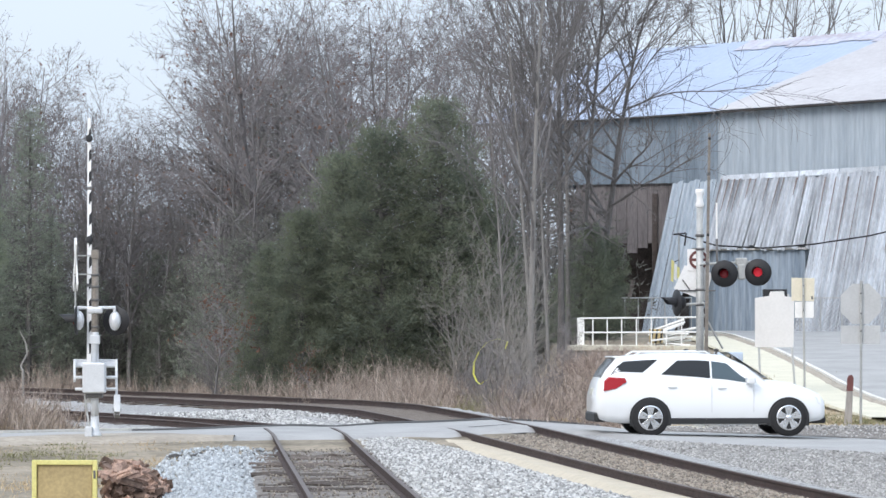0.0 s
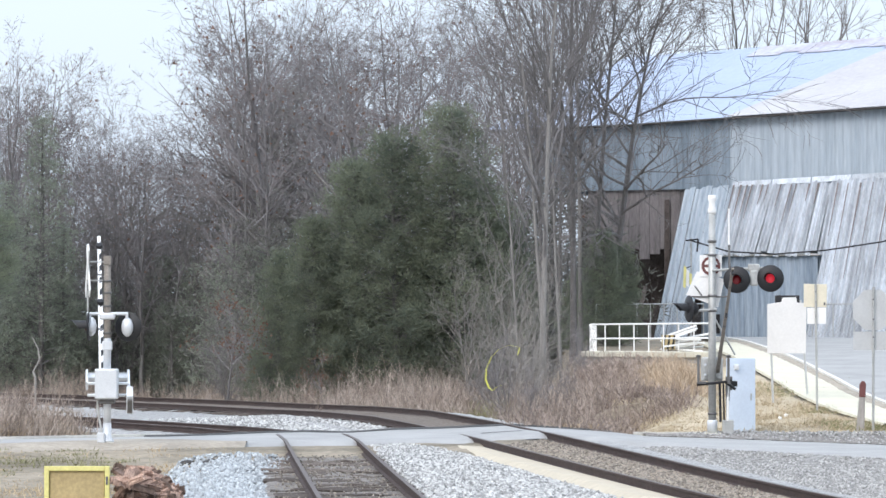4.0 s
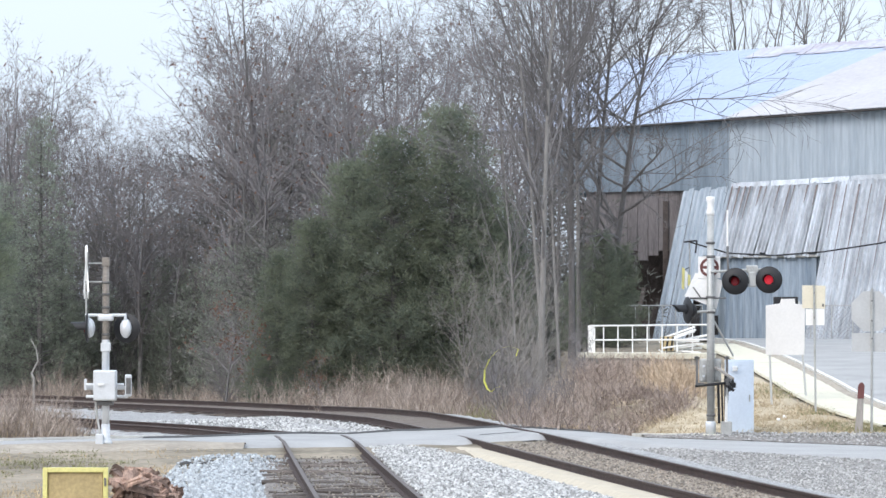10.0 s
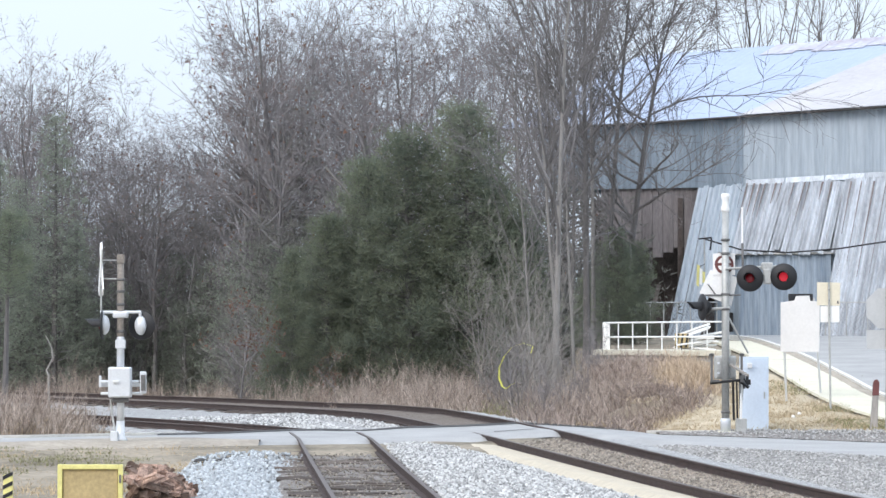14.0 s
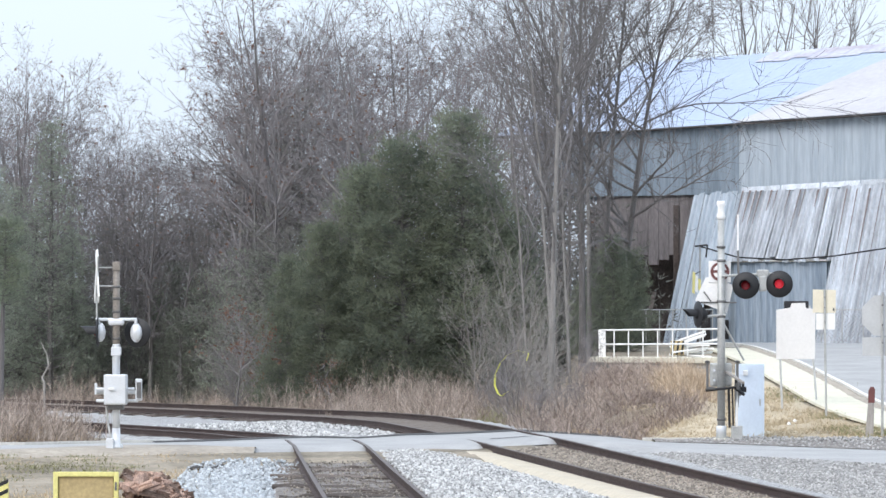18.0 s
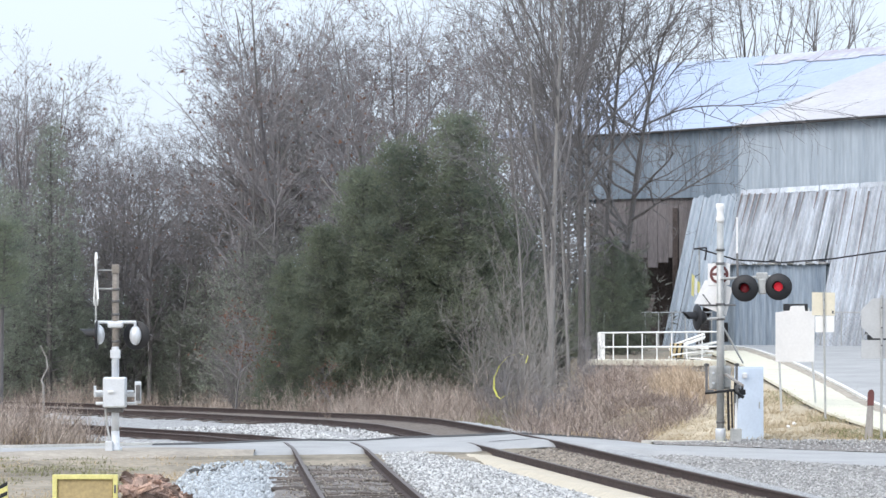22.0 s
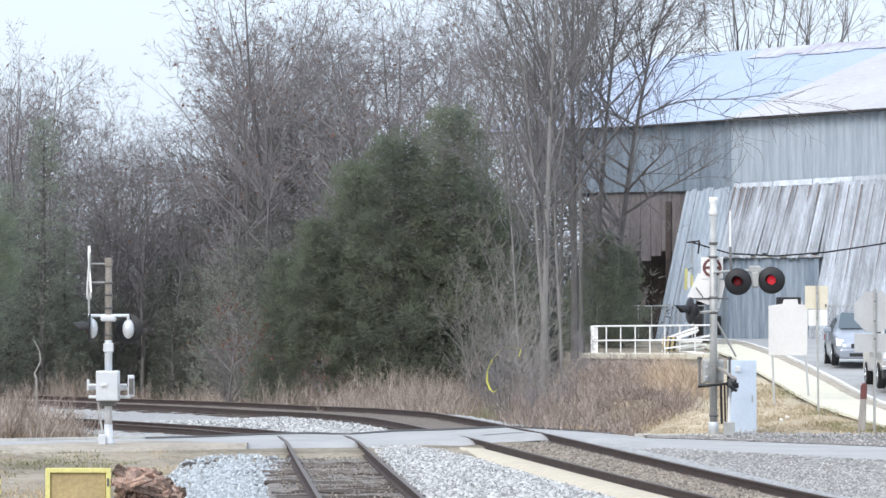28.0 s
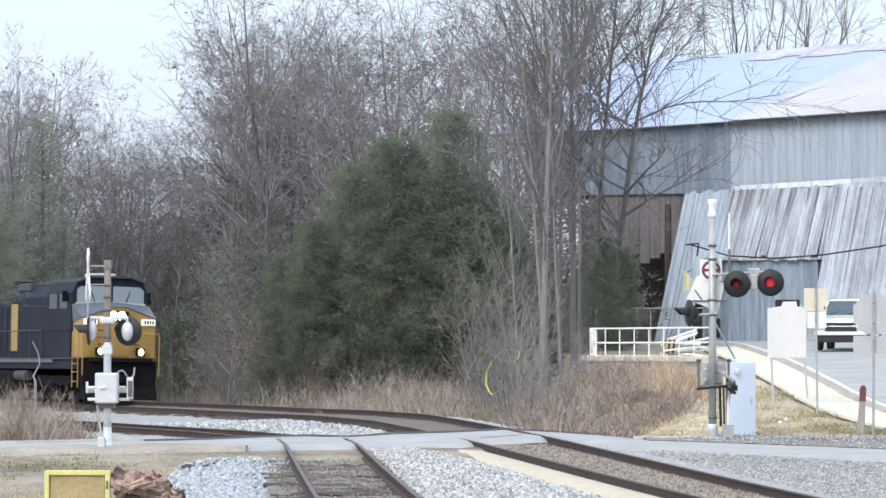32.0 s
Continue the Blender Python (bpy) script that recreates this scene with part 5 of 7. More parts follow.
def gate_arm(parent, m, length, paint, marks, lamp=1.0, slim=1.0):
    """A tapered arm along local +Z with bands and small lamps; it turns about local X at its foot."""
    arm = part("gate_arm", prism([(-0.06 * slim, -0.55), (0.06 * slim, -0.55), (0.035 * slim, length), (-0.035 * slim, length)], -0.02, 0.02), paint, parent, "long tapered gate arm", m)
    for z in marks:
        w = (0.06 - 0.025 * z / length) * slim + 0.002
        part("band", boxed((-w, -0.023, z - 0.035), (w, 0.023, z + 0.035)), M_STEEL_DARK, arm, "dark joint band")
    for z in (2.85, 5.0):
        part("arm_lamp", lathe([(0.02 * lamp, -0.05), (0.07 * lamp, -0.04), (0.075 * lamp, 0.0), (0.07 * lamp, 0.04), (0.02 * lamp, 0.05)], 12, "Y"), M_BLACK, arm, "small dark arm lamp", pose(0, -0.06, z))
    return arm


def signal_west():
    x, y, z = -6.81, 86.0, -0.12
    s = empty("crossing_signal", "silver crossing signal mast with gate, seen from behind", "railway signal", "crossing signals", pose(x, y, z))
    part("base", boxed((-0.16, -0.16, -0.1), (0.16, 0.16, 0.1), 0.02), M_CONCRETE, s)
    part("foot", lathe([(0.14, 0.1), (0.14, 0.14), (0.09, 0.2), (0.085, 0.5)], 16), M_SILVER, s, flat=False)
    part("mast", lathe([(0.072, 0.1), (0.072, 3.2), (0.066, 3.75)], 16), M_MAST, s, "rust-stained mast", flat=False)
    part("mast_sleeve", lathe([(0.078, 1.58), (0.078, 2.2), (0.073, 2.22)], 16), M_SILVER, s, "silver-painted lower mast", flat=False)
    part("mast_sleeve", lathe([(0.078, 0.45), (0.078, 1.0), (0.073, 1.02)], 16), M_SILVER, s, "silver-painted lower mast", flat=False)
    part("mast_cap", boxed((-0.075, -0.075, 3.72), (0.075, 0.075, 3.9), 0.01), M_MAST, s)
    for h in (3.36, 3.12, 2.85, 2.3):
        part("collar", lathe([(0.07, h), (0.088, h + 0.005), (0.088, h + 0.045), (0.07, h + 0.05)], 16), M_STEEL_DARK, s, flat=False)
    part("clamp", boxed((-0.1, -0.09, 1.98), (0.1, 0.09, 2.16), 0.015), M_SILVER, s)
    part("junction_box", boxed((-0.19, -0.2, 0.05), (-0.04, -0.02, 0.3), 0.015), M_SILVER, s)
    part("crossarm_hub", boxed((-0.16, -0.1, 2.6), (0.16, 0.1, 2.74), 0.04), M_SILVER, s, "silver hub casting")
    part("crossarm", rods(((-0.42, 0, 2.72), (0.42, 0, 2.72), 0.032)), M_SILVER, s, "silver lamp crossarm")
    for dx in (-0.36, 0.4):
        part("lamp_stem", rods(((dx, 0, 2.72), (dx, 0, 2.6), 0.032)), M_SILVER, s)
    lamp_head(s, pose(-0.36, 0.0, 2.46, 0, 0, -93), False, tall=1.18)
    lamp_head(s, pose(0.42, 0.06, 2.45, 0, 0, 158), False, tall=1.18)
    # edge-on crossbuck on two stand-off rods
    buck = part("crossbuck_post", rods(((-0.4, 0.02, 2.6), (-0.4, 0.02, 3.2), 0.02)), M_STEEL, s)
    for h in (3.4, 3.78):
        part("standoff", rods(((-0.02, 0, h), (-0.42, 0.02, h), 0.014)), M_STEEL, s)
    for sgn in (-1, 1):
        part("blade", boxed((-0.012, -0.62, -0.11), (0.012, 0.62, 0.11), 0.004), M_WHITE, buck, "white crossbuck blade", pose(-0.4 + 0.012 * sgn, 0.02, 3.6, sgn * 50, 0, 9))
    # gate machine
    case = part("gate_machine", boxed((-0.23, -0.32, 0.98), (0.23, 0.1, 1.6), 0.03), M_SILVER, s, "silver gate machine case")
    part("case_lid", boxed((-0.215, -0.335, 1.0), (0.215, -0.3, 1.58), 0.012), M_SILVER, case)
    part("bracket", boxed((-0.16, -0.2, 0.88), (0.16, 0.14, 0.98), 0.02), M_STEEL_DARK, s)
    cable = bmesh.new()
    rod(cable, (-0.2, -0.05, 0.95), (-0.16, -0.05, 0.6), 0.022), rod(cable, (-0.16, -0.05, 0.6), (-0.1, -0.1, 0.28), 0.022)
    part("conduit", cable, M_STEEL, s)
    a = gate_arm(s, pose(-0.12, 0.16, 1.32), 5.45, M_WHITE, (1.9, 3.95))
    for i in range(11):
        z = 0.45 + 0.45 * i
        w = 0.06 - 0.025 * z / 5.45
        part("stripe", prism([(-w * 0.2, z), (w + 0.002, z + 0.08), (w + 0.002, z + 0.3), (-w * 0.2, z + 0.22)], -0.0225, 0.0225), M_BLACK, a, "black warning stripe")
    # the frame that carries the arm: a bar behind the case, a short leg, and a long leg with the weights
    frame_bar = part("frame_bar", boxed((-0.33, 0.02, 0.2), (0.57, 0.12, 0.36), 0.02), M_SILVER, a, "silver bar of the gate frame")
    part("bar_rib", boxed((-0.3, 0.0, 0.325), (0.54, 0.14, 0.35), 0.006), M_SILVER, frame_bar)
    part("short_leg", boxed((-0.33, -0.09, -0.1), (-0.28, 0.13, 0.34), 0.012), M_SILVER, a, "short leg of the gate frame")
    part("long_leg", boxed((0.52, -0.09, -0.62), (0.57, 0.13, 0.34), 0.012), M_SILVER, a, "long leg of the gate frame")
    weight = part("counterweight", boxed((0.49, -0.2, -0.78), (0.62, 0.24, -0.42), 0.015), M_SILVER, a, "bolted counterweight plates")
    for zz in (-0.7, -0.5):
        part("bolt", rods(((0.47, 0.0, zz), (0.64, 0.0, zz), 0.025)), M_STEEL_DARK, weight)
    part("end_plate", boxed((0.505, -0.14, -0.84), (0.6, 0.18, -0.785), 0.006), M_STEEL_DARK, weight)
    for lo, hi in ((-0.4, -0.24), (0.24, 0.45)):
        for zz in (1.3, 1.06):
            part("pivot_stub", rods(((lo, -0.02, zz), (hi, -0.02, zz), 0.032)), M_SILVER, s)
    return s, a


def signal_east():
    x, y, z = 5.98, 93.0, -0.05
    s = empty("crossing_signal", "tall grey crossing signal mast with twin flashers facing the road", "railway signal", "crossing signals", pose(x, y, z))
    part("base", boxed((-0.2, -0.2, -0.1), (0.2, 0.2, 0.06), 0.02), M_CONCRETE, s)
    part("mast", lathe([(0.085, 0.0), (0.085, 2.4), (0.075, 4.9)], 16), M_STEEL, s, flat=False)
    part("foot", lathe([(0.11, 0.05), (0.115, 0.3), (0.1, 0.34)], 16), M_SILVER, s, flat=False)
    part("mast_cap", lathe([(0.075, 4.88), (0.1, 4.95), (0.075, 5.05), (0.07, 5.15), (0.1, 5.22), (0.09, 5.3)], 14), M_WHITE, s, "white mast cap", flat=False)
    for h in (4.25, 3.95, 3.05, 2.72, 0.45):
        part("collar", lathe([(0.08, h), (0.1, h + 0.006), (0.1, h + 0.05), (0.08, h + 0.056)], 16), M_STEEL_DARK, s, flat=False)
    # twin flashers towards the road
    part("lamp_bracket", rods(((0, -0.08, 3.64), (0.88, -0.12, 3.68), 0.03)), M_STEEL, s)
    part("lamp_box", boxed((0.82, -0.2, 3.3), (1.0, -0.05, 3.64), 0.03), M_STEEL, s, "grey wiring box")
    part("crossarm", rods(((0.52, -0.12, 3.66), (1.3, -0.12, 3.7), 0.028)), M_STEEL, s, "grey lamp crossarm")
    part("crossarm_hub", boxed((0.78, -0.18, 3.61), (1.04, -0.06, 3.78), 0.03), M_STEEL, s)
    lamp_head(s, pose(0.53, -0.22, 3.43, 0, 0, -10), False, lens=M_REDDIM)
    lamp_head(s, pose(1.27, -0.22, 3.46, 0, 0, -10), True)
    lamp_head(s, pose(-0.5, -0.1, 2.79, 0, 0, -74), False, lens=M_BLACK, shell=M_BLACK)
    part("side_arm", rods(((0.1, -0.05, 2.78), (-0.46, -0.05, 2.74), 0.03)), M_STEEL, s)
    # signs on the far side of the mast
    part("sign_board", boxed((-0.27, 0.1, 3.5), (0.22, 0.118, 3.98), 0.004), M_WHITE, s, "white board with a red-ringed round sign")
    ring = part("round_sign", lathe([(0.2, -0.01), (0.21, 0.0), (0.2, 0.01), (0.15, 0.012)], 24, "Y"), M_REDPAINT, s, "red-ringed round sign", pose(-0.02, 0.085, 3.74))
    part("sign_face", lathe([(0.148, -0.005), (0.15, 0.018)], 20, "Y"), M_WHITE, ring)
    part("sign_bar", boxed((-0.15, -0.026, -0.03), (0.15, -0.02, 0.03)), M_REDPAINT, ring)
    part("sign_bar", boxed((-0.03, -0.026, -0.15), (0.03, -0.02, 0.15)), M_REDPAINT, ring)
    part("diamond_board", prism([(-0.33, 3.62), (-0.05, 3.58), (0.28, 3.44), (0.14, 2.82), (-0.1, 2.92), (-0.57, 3.1)], 0.12, 0.14), M_WHITE, s, "white crossbuck panel")
    part("brace", rods(((-0.38, 0.06, 3.3), (-0.22, 0.06, 3.08), 0.014)), M_STEEL_DARK, s)
    part("sign_bar", rods(((-0.45, 0.1, 3.06), (0.35, 0.1, 3.06), 0.016)), M_STEEL_DARK, s)
    # thin pale whip beside the lamps
    part("whip", rods(((0.37, -0.05, 4.2), (0.37, -0.05, 5.0), 0.022), n=8), M_WHITE, s, "thin white whip")
    part("whip_base", rods(((0.38, -0.1, 3.66), (0.37, -0.05, 4.2), 0.028), n=8), M_STEEL_DARK, s)
    # gate machine on the near side
    case = part("gate_machine", boxed((-0.22, 0.1, 1.2), (0.24, 0.55, 1.72), 0.03), M_STEEL, s, "grey gate machine case")
    part("case_lid", boxed((-0.19, 0.08, 1.24), (0.21, 0.11, 1.68), 0.012), M_STEEL, case)
    for bz in (1.34, 1.56):
        part("bolt_head", lathe([(0.03, -0.03), (0.03, 0.02)], 8, "Y"), M_SILVER, case, m=pose(-0.15, 0.07, bz))
    for bx in (-0.33, 0.33):
        part("arm_bracket", box(box(boxed((-0.022, -0.2, -0.22), (0.022, 0.02, 0.36), 0.008), (-0.05, -0.2, 0.3), (0.05, 0.02, 0.35), 0.008), (-0.022, -0.2, -0.28), (0.16 if bx < 0 else 0.05, 0.02, -0.22), 0.008), M_STEEL_DARK, s, "dark angled bracket", pose(bx, -0.3, 1.42))
    part("counterweight", boxed((0.34, -0.1, 1.0), (0.44, 0.3, 1.3), 0.015), M_STEEL_DARK, s)
    part("counterweight", boxed((0.4, -0.1, 1.08), (0.55, 0.3, 1.2), 0.01), M_BLACK, s)
    part("crank", rods(((0.26, -0.2, 1.2), (0.5, -0.2, 1.02), 0.035)), M_BLACK, s)
    part("yoke", rods(((-0.36, -0.25, 1.12), (0.42, -0.25, 1.2), 0.03)), M_BLACK, s, "black yoke below the case")
    part("cable", rods(((0.34, -0.12, 1.1), (0.33, -0.12, 0.3), 0.03)), M_WHITE, s, "white conduit")
    part("push_rod", rods(((0.3, -0.2, 1.3), (0.3, -0.2, 0.9), 0.022)), M_STEEL_DARK, s)
    part("push_rod", rods(((0.4, 0.0, 1.3), (0.36, 0.0, 0.75), 0.02)), M_STEEL_DARK, s)
    for cx, r in ((0.16, 0.028), (0.24, 0.02), (0.3, 0.016)):
        part("cable", rods(((cx, -0.05, 1.2), (cx + 0.02, -0.05, 0.3), r)), M_BLACK, s)
    part("junction_box", boxed((0.22, -0.15, 0.02), (0.46, 0.1, 0.34), 0.02), M_STEEL, s)
    part("stay", rods(((0.08, 0.05, 2.55), (0.52, 0.3, 1.78), 0.022)), M_STEEL, s)
    a = gate_arm(s, pose(0.12, -0.2, 1.52), 5.1, M_MAST, (2.2, 4.2), 0.4, 0.72)
    return s, a


def cabinet():
    c = empty("signal_cabinet", "pale blue-white steel signal cabinet beside the mast", "cabinet", m=pose(6.75, 95.0, -0.1))
    part("plinth", boxed((-0.36, -0.3, -0.15), (0.36, 0.3, 0.03), 0.01), M_CONCRETE, c)
    part("body", boxed((-0.31, -0.25, 0.03), (0.31, 0.25, 1.74), 0.012), M_CABINET, c)
    d = part("door", boxed((-0.295, -0.262, 0.06), (0.295, -0.248, 1.7), 0.004), M_CABINET, c)
    part("handle", boxed((0.2, -0.29, 0.8), (0.23, -0.262, 0.95), 0.006), M_STEEL, d)
    part("service_lamp", boxed((-0.17, -0.36, 1.48), (-0.06, -0.262, 1.6), 0.02), M_WHITE, c, "small white lamp")


# ---- signs by the road ----
def signs():
    b = empty("road_sign", "large white sign board on two posts, seen from behind", "sign", "road signs")
    for (x, y, z, lean) in ((8.28, 105, 0.25, 0.10), (9.32, 107, 0.45, 0.2)):
        part("post", rods(((x, y, z - 0.2), (x - lean, y, z + 2.6), 0.028)), M_SIGNGREY, b)
    outline = [(8.12, 1.7), (9.08, 1.7), (9.1, 2.95), (8.86, 2.97), (8.84, 3.1), (8.5, 3.09), (8.47, 2.98), (8.12, 2.93)]
    part("board", prism(outline, 104.93, 104.96, "Y", 0.004), M_BOARD, b, "blank white back of the board")
    part("lamp_shade", boxed((8.35, 105.2, 2.95), (8.95, 105.5, 3.15), 0.02), M_BLACK, b)
    s = empty("road_sign", "two cream plates on one steel post, seen from behind", "sign", "road signs")
    part("post", rods(((9.1, 102, 0.0), (9.06, 102, 3.4), 0.027)), M_STEEL, s)
    part("plate", prism([(8.78, 2.84), (9.33, 2.83), (9.34, 3.39), (8.78, 3.4)], 102.04, 102.048, "Y"), M_CREAM, s, "cream upper plate")
    part("plate", prism([(8.86, 2.43), (9.32, 2.43), (9.32, 2.82), (8.86, 2.82)], 102.04, 102.048, "Y"), M_WHITE, s, "white lower plate")
    for z in (3.2, 2.95, 2.6):
        part("bolt", boxed((9.05, 101.95, z), (9.08, 101.975, z + 0.025)), M_STEEL_DARK, s)
    part("tag", boxed((9.26, 102.02, 2.88), (9.3, 102.03, 2.95)), M_STEEL_DARK, s)
    o = empty("stop_sign", "octagonal sign and plate on a post, grey backs showing", "sign", "road signs")
    part("post", rods(((9.73, 95, -0.25), (9.75, 95, 3.25), 0.03)), M_STEEL, o)
    pts = [(9.74 + 0.49 * math.cos(radians(22.5 + 45 * i)), 2.73 + 0.49 * math.sin(radians(22.5 + 45 * i))) for i in range(8)]
    part("octagon", prism(pts, 95.04, 95.05, "Y"), M_SIGNGREY, o, "bare metal back of the octagon")
    part("plate", prism([(9.29, 1.82), (10.18, 1.82), (10.18, 2.24), (9.29, 2.24)], 95.04, 95.05, "Y"), M_SIGNGREY, o, "bare metal plate")
    for z in (2.95, 2.5, 2.1):
        part("bolt", boxed((9.72, 94.95, z), (9.76, 94.972, z + 0.03)), M_STEEL_DARK, o)
    p = empty("marker_post", "grey wooden post with a faded red top", "post")
    part("shaft", prism([(9.33, -0.25), (9.52, -0.25), (9.55, 0.78), (9.42, 0.78)], 94.93, 95.07, "Y", 0.012), M_POST, p)
    part("red_top", prism([(9.415, 0.76), (9.555, 0.76), (9.57, 1.06), (9.53, 1.13), (9.47, 1.12), (9.43, 1.05)], 94.925, 95.075, "Y", 0.015), M_REDPAINT, p, "faded red top")


# ---- railed platform, fence and clutter by the warehouse ----
def platform():
    d = empty("loading_platform", "white-railed concrete platform above the brush", "platform")
    a, b = Vector((4.55, 128, 1.64)), Vector((7.75, 121.8, 1.66))
    part("slab", prism([(4.2, 127.6), (7.9, 121.2), (8.4, 128), (4.6, 131)], 1.5, 1.66, "Z", 0.01), M_CONCRETE, d)
    part("wall", prism([(4.35, 127.8), (7.85, 121.5), (8.2, 127.8), (4.7, 130.6)], -0.4, 1.5, "Z"), M_PANEL, d)
    rail = empty("white_railing", "white pipe railing on the platform", "railing")
    for h in (0.4, 0.83):
        part("rail", rods((tuple(a + Vector((0, 0, h))), tuple(b + Vector((0, 0, h))), 0.025)), M_WHITE, rail)
    for i in range(9):
        q = a.lerp(b, i / 8)
        part("post", rods((tuple(q), tuple(q + Vector((0, 0, 0.83))), 0.02)), M_WHITE, rail)
    part("end_panel", boxed((4.5, 127.9, 1.66), (4.72, 128.02, 2.48), 0.01), M_WHITE, rail, "wide white end panel")
    part("post", rods(((7.75, 121.8, 1.66), (7.75, 121.8, 2.5), 0.03)), M_WHITE, rail)
    part("rail", rods(((7.75, 121.8, 2.49), (8.2, 127, 2.49), 0.025)), M_WHITE, rail)
    # white boards and a hazard board on the platform
    rng = random.Random(9)
    pile = empty("board_pile", "heap of broken white barrier boards", "boards")
    for i in range(11):
        part("board", boxed((-0.55, -0.09, -0.025), (0.55, 0.09, 0.025), 0.005), M_WHITE, pile, m=pose(7.25 + rng.uniform(-0.2, 0.25), 125.5 + rng.uniform(-0.3, 0.3), 1.7 + 0.055 * i, rng.uniform(-10, 10), rng.uniform(-22, 8), rng.uniform(-20, 20)))
    hz = empty("hazard_board", "faded ochre board with black hazard stripes", "hazard board")
    part("panel", prism([(6.55, 1.72), (6.95, 1.72), (6.95, 2.15), (6.55, 2.15)], 125.2, 125.23, "Y"), M_OCHRE, hz)
    for i in range(3):
        x = 6.56 + i * 0.14
        part("stripe", prism([(x, 1.73), (x + 0.06, 1.73), (x + 0.12, 2.14), (x + 0.06, 2.14)], 125.19, 125.199, "Y"), M_BLACK, hz)
    part("leg", rods(((6.75, 125.24, 1.62), (6.75, 125.24, 1.8), 0.02)), M_STEEL_DARK, hz)


def fence():
    for x0, x1, y0, y1, n in ((5.4, 9.4, 147, 151, 9), (12.0, 18.5, 153.5, 150, 10)):
        f = empty("chain_fence", "grey chain-link fence before the warehouse", "fence", "fences")
        za, zb = land(x0, y0), land(x1, y1)
        for i in range(n):
            s = i / (n - 1)
            x, y, z = x0 + (x1 - x0) * s, y0 + (y1 - y0) * s, za + (zb - za) * s
            part("post", rods(((x, y, z - 0.1), (x, y, z + 1.3), 0.025), n=6), M_STEEL, f)
        part("top_rail", rods(((x0, y0, za + 1.28), (x1, y1, zb + 1.28), 0.02), n=6), M_STEEL, f)
        v, fc = [], []
        a, b = Vector((x0, y0, za)), Vector((x1, y1, zb))
        k = int((b - a).length / 0.16)
        for i in range(k):
            for sgn in (1, -1):
                p, q = a.lerp(b, i / k), a.lerp(b, min(1, max(0, (i + sgn * 8) / k)))
                j = len(v)
                v += [tuple(p + Vector((0, 0, 0.03))), tuple(p + Vector((0.008, 0, 0.03))), tuple(q + Vector((0.008, 0, 1.27))), tuple(q + Vector((0, 0, 1.27)))]
                fc.append((j, j + 1, j + 2, j + 3))
        place(new("mesh_wire", mesh_of("mesh_wire", v, fc, M_STEEL_DARK)), f)


def hanging_things():
    # black cable drooping across the lean-to
    bm = bmesh.new()
    pts = [Vector((8.9, 150, 5.5)), Vector((10.2, 149.5, 5.1)), Vector((11.8, 149, 5.0)), Vector((13.5, 148.3, 5.12)), Vector((15.4, 147.5, 5.4)), Vector((18, 146.5, 6.0)), Vector((22, 145, 7.1))]
    for p, q in zip(pts, pts[1:]):
        rod(bm, p, q, 0.028, n=6)
    tagged(part("overhead_cable", bm, M_BLACK, None), "black cable slung before the lean-to", "cable")
    pole = empty("utility_pole", "thin grey steel pole that carries the cable", "pole")
    part("pole", rods(((8.9, 150, 1.6), (8.9, 150, 5.6), 0.03)), M_STEEL, pole)
    part("bracket", rods(((8.7, 149.9, 5.5), (9.15, 149.9, 5.55), 0.03), ((9.15, 149.9, 5.55), (9.1, 149.9, 5.1), 0.03)), M_BLACK, pole)
    flag = empty("hazard_ribbon", "yellow striped ribbon hanging on the pole", "ribbon")
    for i in range(3):
        part("fold", prism([(8.6 + i * 0.11, 3.85 + 0.05 * i), (8.69 + i * 0.11, 3.8 + 0.05 * i), (8.72 + i * 0.1, 4.55 - 0.12 * i), (8.62 + i * 0.1, 4.6 - 0.12 * i)], 149.78 + 0.02 * i, 149.8 + 0.02 * i, "Y"), M_YELLOW if i != 1 else M_WHITE, flag)
    part("tie", rods(((8.68, 149.8, 4.5), (8.9, 149.95, 4.6), 0.015)), M_BLACK, flag)
    # loop of yellow tape caught on a sapling
    bm = bmesh.new()
    pts = [(2.2, 1.8), (1.92, 1.88), (1.62, 1.77), (1.4, 1.52), (1.26, 1.2), (1.25, 0.9), (1.34, 0.68), (1.44, 0.6), (1.56, 0.7), (1.7, 0.76)]
    for i in range(len(pts) - 1):
        (a, c), (b, d) = pts[i], pts[i + 1]
        w = (0.006, 0.007, 0.009, 0.02, 0.026, 0.026, 0.022, 0.024, 0.012)[i]
        q = [bm.verts.new(p) for p in ((a - w, 118, c), (a + w, 118.03, c), (b + w, 118.03, d), (b - w, 118, d))]
        bm.faces.new(q)
        q2 = [bm.verts.new(p) for p in ((a - w, 118.006, c), (a + w, 118.036, c), (b + w, 118.036, d), (b - w, 118.006, d))]
        bm.faces.new(q2[::-1])
    tape = tagged(part("caution_tape", bm, M_TAPE, None), "loop of yellow caution tape caught in the brush", "tape")
    end = bmesh.new()
    for a, b, c, d in ((2.2, 1.8, 2.14, 1.6),):
        end.faces.new([end.verts.new(p) for p in ((a - 0.01, 118, b), (a + 0.01, 118, b), (c + 0.012, 118, d), (c - 0.012, 118, d))])
    part("loose_end", end, M_TAPE, tape)


